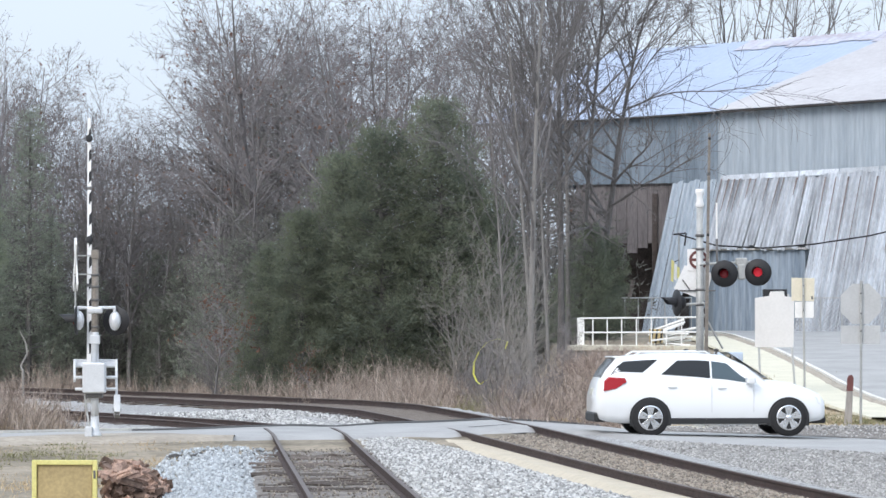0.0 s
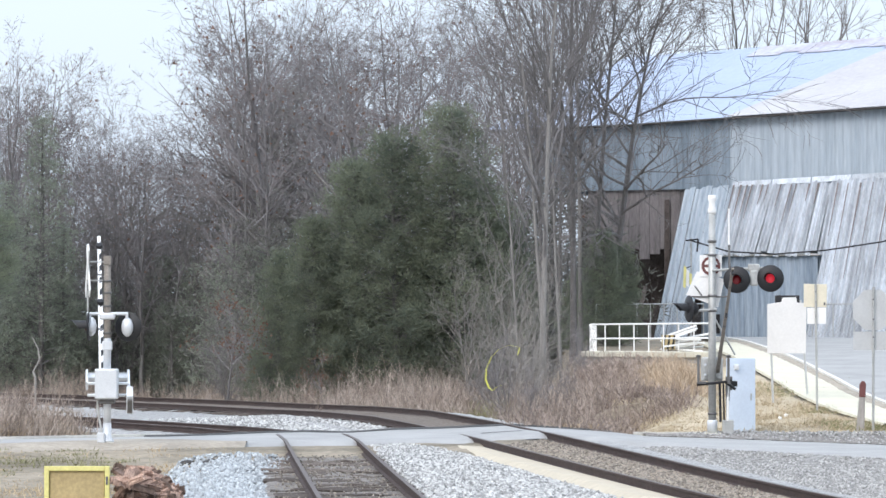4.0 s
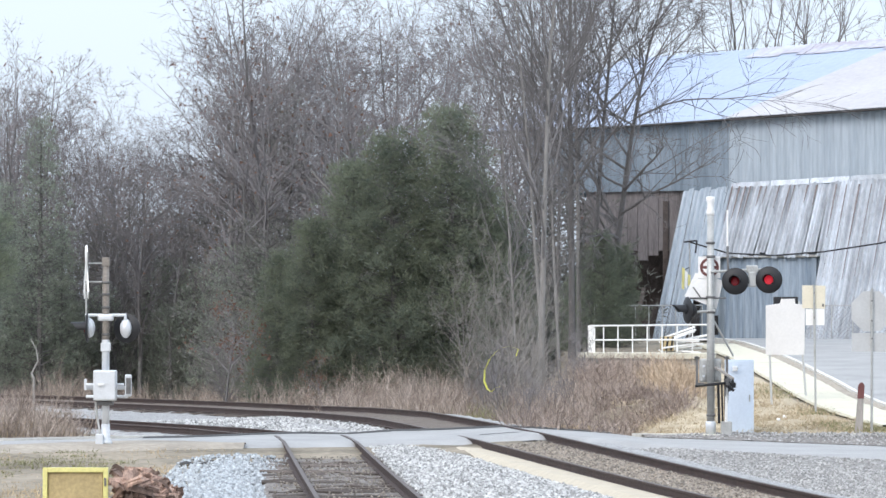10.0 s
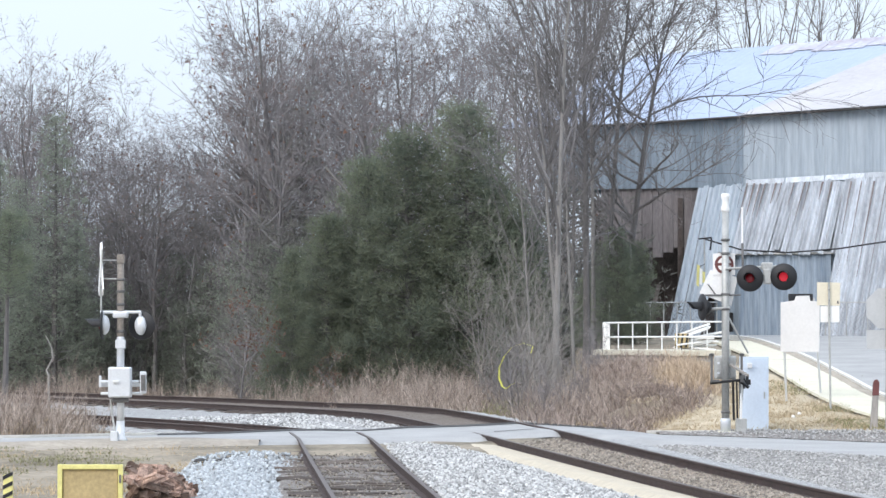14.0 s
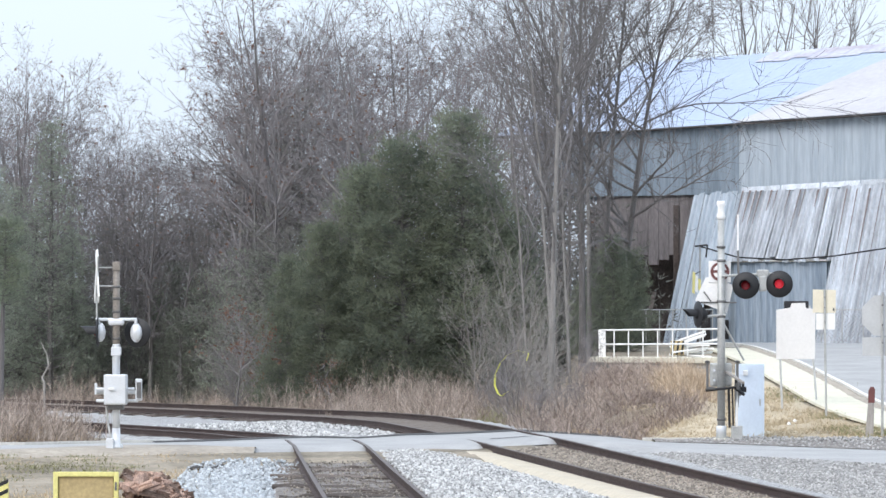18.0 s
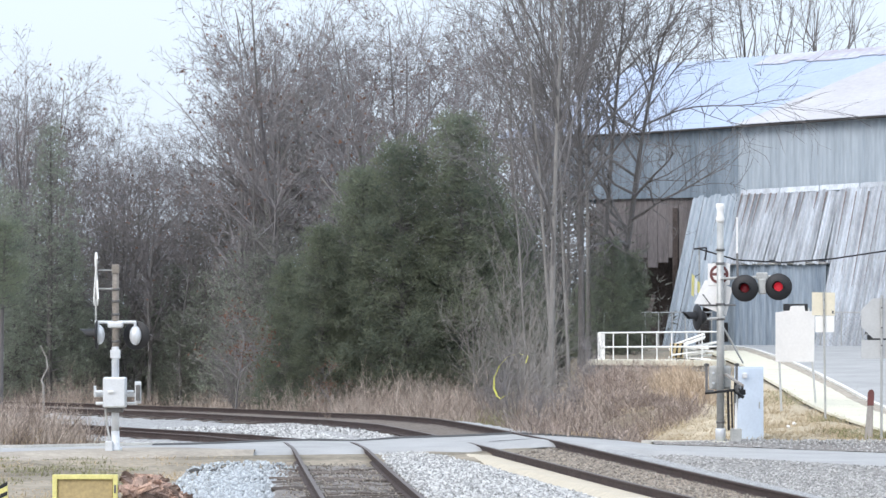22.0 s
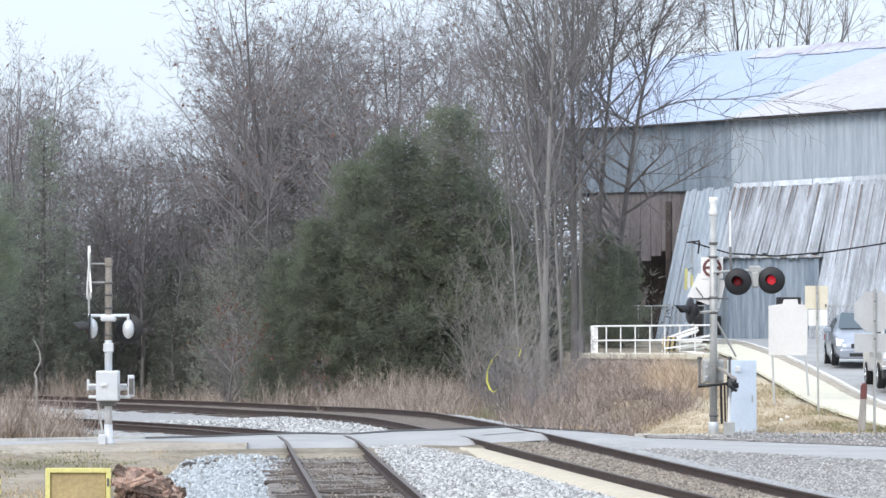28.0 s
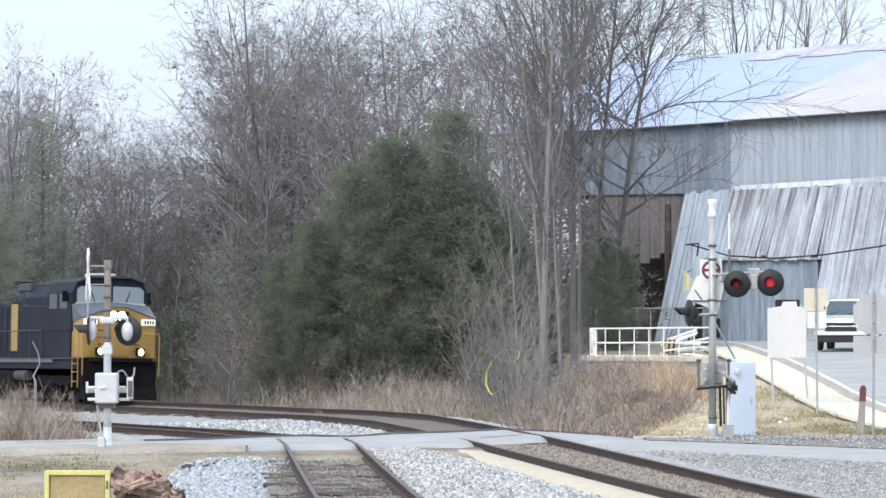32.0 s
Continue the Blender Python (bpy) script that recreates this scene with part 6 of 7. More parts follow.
# ---- foreground by the siding ----
def foreground():
    g = land(-5.35, 62)
    b = empty("yellow_box", "yellow-framed ochre box beside the siding", "box", m=pose(-5.35, 62, 0))
    part("body", boxed((-0.44, 0.02, g - 0.1), (0.44, 0.5, 0.22), 0.02), M_OCHRE, b)
    part("panel", boxed((-0.4, -0.01, g), (0.4, 0.022, 0.19), 0.004), M_OCHRE, b, "faded ochre panel")
    for lo, hi in (((-0.48, -0.05, g - 0.1), (-0.41, 0.03, 0.25)), ((0.41, -0.05, g - 0.1), (0.48, 0.03, 0.25)), ((-0.41, -0.05, 0.18), (0.41, 0.03, 0.25))):
        part("frame", boxed(lo, hi, 0.008), M_YELLOW, b, "bright yellow frame")
    part("latch", boxed((0.425, -0.07, -0.02), (0.455, -0.05, 0.1), 0.005), M_STEEL_DARK, b)
    h = empty("hazard_post", "yellow post with black hazard stripes", "post", m=pose(-6.54, 62, 0))
    part("post", boxed((-0.09, -0.05, g - 0.1), (0.05, 0.05, 0.1), 0.01), M_YELLOW, h)
    for i in range(4):
        part("stripe", prism([(-0.092, -0.4 + i * 0.14), (0.052, -0.33 + i * 0.14), (0.052, -0.27 + i * 0.14), (-0.092, -0.34 + i * 0.14)], -0.056, -0.051, "Y"), M_BLACK, h)
    rng = random.Random(21)
    pile = tagged(new("wood_pile"), "heap of split reddish wood and broken ties", "wood pile")
    shapes = []
    for k in range(6):
        bm = prism([(-0.09, -0.05), (0.08, -0.06), (0.1, 0.03), (0.0, 0.08), (-0.08, 0.05)], -0.3, 0.3, "X", 0.006)
        for v in bm.verts:
            v.co += Vector((rng.gauss(0, 0.03), rng.gauss(0, 0.02), rng.gauss(0, 0.02)))
        me = bpy.data.meshes.new("split_log")
        bm.to_mesh(me), bm.free()
        me.materials.append(M_WOODPILE)
        shapes.append(me)
    for i in range(250):
        a, r = rng.random(), rng.random()
        x, y = -4.74 + 0.68 * a, 62.0 + 3.0 * r
        top = (0.68 - 0.42 * a * a) * (1 - 0.3 * abs(r - 0.5))
        shared("split_log", rng.choice(shapes), pile, pose(x, y, land(x, y) + rng.uniform(0.02, top), rng.uniform(0, 360), rng.uniform(-40, 40), rng.uniform(0, 360)) @ Matrix.Scale(rng.uniform(0.3, 0.72), 4))
    # dark debris on the gravel heap and two scraps of litter on the bank
    scrap = empty("tar_scrap", "dark scrap of tar lying on the stones", "debris")
    for i in range(7):
        x, y = -4.6 + rng.uniform(-0.3, 0.5), 80.5 + rng.uniform(-0.8, 0.8)
        part("lump", lathe([(0.05, 0), (0.16, 0.03), (0.12, 0.07), (0.02, 0.1)], 7), M_TAR_AND_SHADE, scrap, m=pose(x, y, land(x, y) + 0.06, 0, 0, rng.uniform(0, 360)))
    for x, y in ((7.9, 98.4), (8.12, 99.4)):
        part_ob = part("litter", lathe([(0.015, 0), (0.045, 0.008), (0.04, 0.04), (0.012, 0.055)], 8), M_WHITE, None, m=pose(x, y, land(x, y) + 0.13, 30, 20, 0))
        tagged(part_ob, "scrap of white litter on the grass bank", "litter", "litter")


west, west_arm = signal_west()
east, east_arm = signal_east()
cabinet()
signs()
platform()
fence()
hanging_things()
foreground()


# ---- road vehicles: local +X is forward, the origin lies on the road below the middle ----
P_WHITE = plain("white_car_paint", (0.82, 0.83, 0.83), 0.28, coat=0.6)
P_NAVY = plain("dark_blue_car_paint", (0.022, 0.028, 0.048), 0.25, coat=0.7)
P_TAN = plain("pewter_car_paint", (0.47, 0.455, 0.44), 0.32, 0.25, coat=0.5)
P_SILVER = plain("silver_car_paint", (0.34, 0.37, 0.42), 0.28, 0.4, coat=0.6)
P_GLASS = plain("tinted_glass", (0.012, 0.014, 0.016), 0.18)
P_WINDSCREEN = plain("windscreen_glass", (0.08, 0.11, 0.13), 0.05)
P_WINDSCREEN.node_tree.nodes["Principled BSDF"].inputs["Specular IOR Level"].default_value = 0.3
P_SMOKED = plain("smoked_headlamp", (0.12, 0.13, 0.15), 0.2, coat=0.4)
P_CLAD = plain("black_plastic", (0.02, 0.02, 0.021), 0.6)
P_SEAM = plain("door_gap", (0.5, 0.5, 0.51), 0.7)
P_CHROME = plain("chrome", (0.75, 0.75, 0.75), 0.18, 1.0)
P_LENS = plain("headlamp_glass", (0.8, 0.82, 0.85), 0.15, coat=0.5)
P_LIT = plain("lit_headlamp_glass", (0.95, 0.9, 0.86), 0.2, glow=0.7)
P_TAIL = plain("tail_lamp_red", (0.42, 0.015, 0.025), 0.25, coat=0.5)
P_PLATE = plain("number_plate", (0.55, 0.55, 0.5), 0.5)


class Shell:
    """A car body skinned over cross-sections: rows of x, sill z, belt z, top z, half width, half width of the top."""

    def __init__(self, rows):
        self.rows = rows

    def at(self, x):
        r = self.rows
        return [float(np.interp(x, [q[0] for q in r], [q[i] for q in r])) for i in range(1, 6)]

    def section(self, x):
        zs, zb, zt, w, wt = self.at(x)
        mid = zs + (zb - zs) * 0.5
        half = [(w * 0.90, zs), (w * 0.985, zs + (zb - zs) * 0.18), (w, mid), (w * 0.985, zb - 0.06), (w * 0.95, zb), ((w * 0.95 + wt) / 2 + 0.012, (zb + zt) / 2), (wt, zt - 0.03), (wt * 0.93, zt), (wt * 0.5, zt + 0.025), (0, zt + 0.03)]
        return [(x, -y, z) for y, z in half] + [(x, y, z) for y, z in half[-2::-1]]

    def skin(self, material, parent, label):
        xs = sorted(set(np.round(np.linspace(self.rows[0][0], self.rows[-1][0], 44), 3)) | {q[0] for q in self.rows})
        bm = bmesh.new()
        rings = [[bm.verts.new(p) for p in self.section(x)] for x in xs]
        for p, q in zip(rings, rings[1:]):
            for j in range(len(p) - 1):
                bm.faces.new((p[j], q[j], q[j + 1], p[j + 1]))
            bm.faces.new((p[-1], q[-1], q[0], p[0]))
        bm.faces.new(rings[0]), bm.faces.new(rings[-1][::-1])
        bmesh.ops.recalc_face_normals(bm, faces=bm.faces)
        return part("body", bm, material, parent, label, flat=False)

    def pane(self, name, side, corners, material, parent, label="", lift=0.006):
        """Glass between belt (0) and top (1): corners of (x, height share), laid on the side of the body."""
        bm = bmesh.new()

        def spot(x, h):
            zs, zb, zt, w, wt = self.at(x)
            y = w * 0.95 + (wt - w * 0.95) * h + 0.012 * math.sin(math.pi * h) * 1.2 + lift
            return (x, side * y, zb + (zt - 0.03 - zb) * h)
        n = 6
        (a, b, c, d) = corners
        grid = [[bm.verts.new(spot(*[(a[k] * (1 - u) + b[k] * u) * (1 - v) + (d[k] * (1 - u) + c[k] * u) * v for k in (0, 1)])) for u in (i / n for i in range(n + 1))] for v in (0, 0.25, 0.5, 0.75, 1)]
        for p, q in zip(grid, grid[1:]):
            for i in range(n):
                bm.faces.new((p[i], p[i + 1], q[i + 1], q[i]))
        return part(name, bm, material, parent, label)


def wheel(parent, x, y, r, rim, width=0.22, spokes=5):
    """Tyre, rim and spokes; turns about local Y."""
    sgn = 1 if y > 0 else -1
    tyre = part("wheel", lathe([(r * 0.62, -width / 2), (r * 0.93, -width / 2), (r, -width * 0.36), (r, width * 0.36), (r * 0.93, width / 2), (r * 0.62, width / 2)], 28, "Y"), M_RUBBER, parent, "", pose(x, y, r), False)
    # black disc paints the shade seen between the spokes
    rimp = part("rim", lathe([(r * 0.66, -0.03), (r * 0.66, width * 0.5 + 0.004), (r * 0.6, width * 0.5 + 0.006), (r * 0.58, 0.04), (0.02, 0.03)], 24, "Y"), P_CLAD if spokes else rim, tyre, "black disc for the shade behind the spokes", pose(0, 0, 0, 0, 0, 180 if sgn > 0 else 0), False)
    for i in range(spokes):
        for off in (-11, 11):
            sp = prism([(-0.028, 0.03), (0.028, 0.03), (0.044, r * 0.62), (-0.044, r * 0.62)], -0.02, 0.02, "Y", 0.006)
            part("spoke", sp, rim, tyre, "silver spoke", pose(0, sgn * (width * 0.5 - 0.015), 0) @ pose(0, 0, 0, 0, i * 360 / spokes + off, 0))
    part("ring", lathe([(r * 0.6, 0), (r * 0.67, 0), (r * 0.67, 0.012), (r * 0.6, 0.012)], 28, "Y", False), rim, tyre, "", pose(0, sgn * (width * 0.5 + (0.012 if sgn > 0 else 0.0)), 0), False)
    part("hub", lathe([(0.07, 0), (0.065, 0.02), (0.02, 0.03)], 12, "Y"), rim, tyre, "", pose(0, sgn * (width * 0.5), 0, 0, 0, 180 if sgn > 0 else 0), False)
    return tyre


def arch(parent, x, y, r):
    sgn = 1 if y > 0 else -1
    # body stays uncut; a flat black face stands in for the shaded opening
    bm = bmesh.new()
    n = 20
    outer = [bm.verts.new((x + (r + 0.045) * math.cos(math.pi * i / n), y + sgn * 0.012, r * 0.98 + (r + 0.045) * math.sin(math.pi * i / n))) for i in range(n + 1)]
    low = [bm.verts.new((x - r - 0.04, y + sgn * 0.012, 0.22)), bm.verts.new((x + r + 0.04, y + sgn * 0.012, 0.22))]
    bm.faces.new(outer + low)
    part("wheel_arch", bm, P_CLAD, parent, "flat black face for the shaded wheel arch")


def seam(parent, x, y, z0, z1, lean=0.0):
    bm = bmesh.new()
    box(bm, (-0.004, -0.004, z0), (0.004, 0.004, z1))
    part("door_seam", bm, P_SEAM, parent, "", pose(x, y, 0, 0, lean, 0))


def crossover(name, label, paint, rim=P_CHROME):
    """A mid-size five-door sport utility car."""
    car = empty(name, label, "car", "vehicles")
    shell = Shell([(-2.38, 0.47, 0.80, 0.86, 0.78, 0.70), (-2.31, 0.36, 1.0, 1.10, 0.86, 0.74), (-2.18, 0.31, 1.07, 1.34, 0.90, 0.72), (-1.95, 0.28, 1.09, 1.60, 0.915, 0.67), (-1.2, 0.25, 1.08, 1.68, 0.92, 0.66),
                   (-0.3, 0.24, 1.06, 1.69, 0.92, 0.66), (0.3, 0.24, 1.05, 1.64, 0.92, 0.66), (0.72, 0.24, 1.04, 1.46, 0.92, 0.68), (1.12, 0.25, 1.03, 1.15, 0.92, 0.74), (1.7, 0.28, 0.98, 1.07, 0.91, 0.74), (2.05, 0.3, 0.89, 0.96, 0.88, 0.72), (2.26, 0.33, 0.8, 0.86, 0.83, 0.68), (2.36, 0.38, 0.68, 0.74, 0.74, 0.6)])
    shell.skin(paint, car, "glossy body")
    for s in (-1, 1):
        shell.pane("window", s, ((-1.04, 0.34), (-0.03, 0.24), (-0.03, 0.84), (-0.7, 0.83)), P_GLASS, car, "tinted rear side glass")
        shell.pane("window", s, ((0.01, 0.24), (0.86, 0.16), (0.34, 0.8), (0.01, 0.84)), P_WINDSCREEN, car, "front side glass")
        shell.pane("window", s, ((-2.1, 0.52), (-1.42, 0.42), (-1.1, 0.86), (-1.8, 0.9)), P_GLASS, car, "tinted quarter glass wrapping to the tailgate")
        for x in (-0.01, 0.86):
            seam(car, x, s * 0.919, 0.5, 1.1)
        part("door_handle", boxed((-0.09, -0.02, -0.018), (0.09, 0.02, 0.018), 0.008), paint, car, m=pose(-0.82, s * 0.925, 1.02))
        part("door_handle", boxed((-0.09, -0.02, -0.018), (0.09, 0.02, 0.018), 0.008), paint, car, m=pose(0.2, s * 0.925, 1.0))
        part("sill", boxed((-0.9, -0.03, 0.26), (1.2, 0.03, 0.38), 0.012), P_CLAD, car, "black lower cladding", pose(0, s * 0.895, 0))
        part("mirror", boxed((-0.09, -0.13, -0.08), (0.09, 0.13, 0.08), 0.035), paint, car, "door mirror", pose(0.78, s * 1.0, 1.16))
        part("tail_lamp", prism([(-2.24, 0.95), (-1.98, 1.0), (-1.76, 1.14), (-1.8, 1.22), (-2.14, 1.24), (-2.22, 1.16)], -0.05, 0.05, "Y", 0.012), P_TAIL, car, "red tail lamp", pose(0, s * 0.868, -0.02))
        part("headlamp", prism([(1.95, 0.72), (2.26, 0.66), (2.18, 0.82), (1.88, 0.88)], -0.04, 0.04, "Y", 0.012), P_LENS, car, "clear headlamp", pose(0, s * 0.80, 0))
        part("fog_lamp", boxed((2.2, -0.05, 0.42), (2.33, 0.05, 0.52), 0.012), P_CLAD, car, m=pose(0, s * 0.66, 0))
        part("roof_rail", rods(((-1.45, s * 0.6, 1.73), (-0.1, s * 0.6, 1.738), 0.018), ((-1.45, s * 0.6, 1.73), (-1.6, s * 0.6, 1.64), 0.018), ((-0.1, s * 0.6, 1.738), (0.02, s * 0.6, 1.66), 0.018)), paint, car, "roof rail")
        for x in (-1.28, 1.58):
            arch(car, x, s * 0.915, 0.385)
    part("spoiler", boxed((-2.02, -0.62, 1.6), (-1.75, 0.62, 1.645), 0.02), paint, car)
    rear = bmesh.new()
    rows = [[rear.verts.new((x, y, shell.at(x)[2] + 0.045 - 0.02 * abs(y))) for y in (-0.6, -0.3, 0, 0.3, 0.6)] for x in (-2.27, -2.2, -2.13, -2.06, -1.99)]
    for p, q in zip(rows, rows[1:]):
        for i in range(4):
            rear.faces.new((p[i], p[i + 1], q[i + 1], q[i]))
    part("rear_window", rear, P_GLASS, car, "dark tailgate glass")
    part("number_plate", boxed((-2.4, -0.16, 0.84), (-2.36, 0.16, 0.98), 0.004), P_PLATE, car)
    part("rear_bumper", boxed((-2.41, -0.76, 0.3), (-2.05, 0.76, 0.5), 0.04), P_CLAD, car, "black rear bumper")
    part("front_bumper", boxed((2.0, -0.68, 0.26), (2.4, 0.68, 0.42), 0.05), P_CLAD, car, "black lower front bumper")
    part("grille", boxed((2.28, -0.42, 0.5), (2.385, 0.42, 0.64), 0.02), P_CLAD, car)
    ws = bmesh.new()
    ws.faces.new([ws.verts.new(p) for p in ((1.17, -0.74, 1.2), (1.17, 0.74, 1.2), (0.38, 0.62, 1.725), (0.38, -0.62, 1.725))])
    part("windscreen", ws, P_WINDSCREEN, car, "raked windscreen")
    wheels = [wheel(car, x, s * 0.84, 0.385, rim) for x in (-1.28, 1.58) for s in (-1, 1)]
    return car, wheels


def sedan(name, label, paint, hatch=False):
    """A compact saloon or hatchback."""
    car = empty(name, label, "car", "vehicles")
    top = 1.46
    shell = Shell([(-2.2, 0.45, 0.80, 0.86, 0.72, 0.64), (-2.12, 0.34, 0.94, 1.0, 0.82, 0.7), (-1.7, 0.26, 0.97, 1.30 if hatch else 1.05, 0.86, 0.62), (-1.1, 0.22, 0.96, 1.43 if hatch else 1.38, 0.87, 0.6), (-0.3, 0.2, 0.94, top, 0.88, 0.6),
                   (0.3, 0.2, 0.93, top - 0.04, 0.88, 0.6), (0.75, 0.2, 0.92, 1.2, 0.87, 0.64), (1.05, 0.22, 0.91, 1.0, 0.87, 0.7), (1.6, 0.24, 0.84, 0.9, 0.85, 0.68), (2.0, 0.27, 0.74, 0.8, 0.80, 0.62), (2.18, 0.32, 0.6, 0.66, 0.7, 0.54), (2.24, 0.4, 0.54, 0.58, 0.58, 0.44)])
    shell.skin(paint, car, "glossy body")
    for s in (-1, 1):
        shell.pane("window", s, ((-1.4, 0.1), (-0.3, 0.05), (-0.3, 0.9), (-1.05, 0.86)), P_GLASS, car, "side glass")
        shell.pane("window", s, ((-0.25, 0.05), (0.72, 0.06), (0.38, 0.84), (-0.25, 0.9)), P_WINDSCREEN, car, "front side glass")
        part("mirror", boxed((-0.08, -0.11, -0.07), (0.08, 0.11, 0.07), 0.03), P_CLAD if paint is P_NAVY else paint, car, "door mirror", pose(0.62, s * 0.96, 1.02))
        part("headlamp", prism([(1.85, 0.64), (2.17, 0.56), (2.1, 0.72), (1.8, 0.79)], -0.12, 0.08, "Y", 0.015), P_LIT if hatch else P_SMOKED, car, "lit headlamp" if hatch else "clear headlamp", pose(0, s * 0.68, 0))
        part("tail_lamp", boxed((-2.2, -0.12, 0.72), (-2.05, 0.08, 0.9), 0.02), P_TAIL, car, "red tail lamp", pose(0, s * 0.72, 0))
        for x in (-1.3, 1.32):
            arch(car, x, s * 0.875, 0.31)
        seam(car, -0.28, s * 0.882, 0.3, 0.92)
    part("front_bumper", boxed((1.85, -0.72, 0.2), (2.28, 0.72, 0.48), 0.06), P_CLAD if paint is P_NAVY else paint, car, "front bumper")
    part("grille", boxed((2.16, -0.4, 0.5), (2.255, 0.4, 0.62), 0.02), P_CLAD, car, "dark grille slot")
    part("badge", boxed((2.25, -0.06, 0.53), (2.27, 0.06, 0.61), 0.01), P_CHROME, car, "plain chrome badge")
    part("air_intake", boxed((2.22, -0.45, 0.26), (2.29, 0.45, 0.36), 0.015), P_CLAD, car)
    ws = bmesh.new()
    ws.faces.new([ws.verts.new(p) for p in ((1.08, -0.68, 1.06), (1.08, 0.68, 1.06), (0.36, 0.55, top + 0.045), (0.36, -0.55, top + 0.045))])
    part("windscreen", ws, P_WINDSCREEN, car, "raked windscreen")
    wheels = [wheel(car, x, s * 0.79, 0.31, P_CHROME, 0.2) for x in (-1.3, 1.32) for s in (-1, 1)]
    return car, wheels


def pickup(name, label, paint, guard=True):
    """A pickup: bonnet, cab and open bed; its scale is set after building."""
    car = empty(name, label, "pickup truck", "vehicles")
    shell = Shell([(-0.75, 0.5, 1.22, 1.80, 0.97, 0.70), (-0.6, 0.45, 1.22, 1.86, 0.98, 0.70), (0.3, 0.42, 1.2, 1.88, 0.98, 0.70), (0.62, 0.42, 1.2, 1.80, 0.98, 0.71), (1.12, 0.43, 1.18, 1.28, 0.98, 0.82), (1.8, 0.46, 1.10, 1.2, 0.97, 0.82), (2.5, 0.5, 1.05, 1.14, 0.95, 0.8), (2.62, 0.55, 0.98, 1.06, 0.93, 0.78)])
    shell.skin(paint, car, "cab and bonnet")
    bed = bmesh.new()
    box(bed, (-2.75, -0.97, 0.5), (-0.78, -0.87, 1.24), 0.03), box(bed, (-2.75, 0.87, 0.5), (-0.78, 0.97, 1.24), 0.03)
    box(bed, (-2.8, -0.97, 0.5), (-2.68, 0.97, 1.24), 0.03), box(bed, (-0.92, -0.87, 0.5), (-0.8, 0.87, 1.24), 0.02), box(bed, (-2.7, -0.87, 0.6), (-0.85, 0.87, 0.7))
    part("bed", bed, paint, car, "open load bed")
    for s in (-1, 1):
        shell.pane("window", s, ((-0.5, 0.06), (0.9, 0.06), (0.52, 0.86), (-0.5, 0.9)), P_WINDSCREEN, car, "side glass")
        part("mirror", boxed((-0.07, -0.12, -0.1), (0.07, 0.12, 0.1), 0.03), P_CHROME if guard else paint, car, "door mirror", pose(0.8, s * 1.1, 1.32))
        part("headlamp", boxed((2.5, -0.16, 0.82), (2.655, 0.14, 0.97), 0.015), P_LENS, car, "square headlamp", pose(0, s * 0.74, 0))
        part("side_lamp", boxed((2.5, -0.16, 0.74), (2.652, 0.14, 0.81), 0.01), P_TAN, car, m=pose(0, s * 0.74, 0))
        for x in (-1.75, 1.75):
            arch(car, x, s * 0.975, 0.38)
    part("grille", boxed((2.55, -0.58, 0.7), (2.66, 0.58, 1.02), 0.015), P_CLAD, car, "dark grille")
    part("grille_bar", boxed((2.64, -0.9, 0.86), (2.69, 0.9, 0.9), 0.008), P_CHROME, car, "bright grille bar")
    part("bumper", boxed((2.55, -0.95, 0.56), (2.8, 0.95, 0.68), 0.03), P_CHROME if guard else P_WHITE, car, "bright front bumper")
    # black here paints the shadow under the bumper
    part("valance", boxed((2.4, -0.93, 0.3), (2.72, 0.93, 0.555), 0.03), P_CLAD, car, "lower valance, black for the shadow below the bumper")
    ws = bmesh.new()
    ws.faces.new([ws.verts.new(p) for p in ((1.15, -0.8, 1.3), (1.15, 0.8, 1.3), (0.64, 0.64, 1.83), (0.64, -0.64, 1.83))])
    part("windscreen", ws, P_WINDSCREEN, car, "broad windscreen")
    for s in (-1, 1):
        part("wiper", rods(((1.13, s * 0.35 - 0.25, 1.34), (1.02, s * 0.35 + 0.2, 1.45), 0.012)), P_CLAD, car)
    wheels = [wheel(car, x, s * 0.88, 0.38, P_CHROME, 0.24) for x in (-1.75, 1.75) for s in (-1, 1)]
    return car, wheels


# ---- the locomotive: local +X forward, origin on the rails below its nose ----
L_NAVY = mat("dark_navy_loco_paint", (0.020, 0.027, 0.047), 0.6, scale=0.8, fine=9, bump=0.03, dark=0.6, tint=(0.014, 0.016, 0.023), spec=0.12)
L_GOLD = mat("golden_yellow_loco_paint", (0.42, 0.265, 0.075), 0.42, scale=0.8, fine=9, bump=0.03, dark=0.72)
L_BROW = mat("blue_grey_loco_paint", (0.12, 0.14, 0.17), 0.5, scale=0.8, fine=9, bump=0.03, dark=0.7)
# sky reflected in the cab windows is put into the base colour
L_PANE = plain("cab_glass_sky_pale", (0.28, 0.33, 0.36), 0.12)
L_UNDER = mat("grimy_underframe", (0.014, 0.013, 0.015), 0.85, scale=2, fine=18, dark=0.6, spec=0.1)
L_GREY = mat("grimy_roof_grey", (0.06, 0.065, 0.075), 0.7, scale=1.5, fine=12, dark=0.7)
L_GLOW = plain("headlight_glow", (1.0, 0.83, 0.62), 0.3, glow=14)
L_NUMBER = plain("lit_number_box", (0.95, 0.93, 0.86), 0.4, glow=0.5)


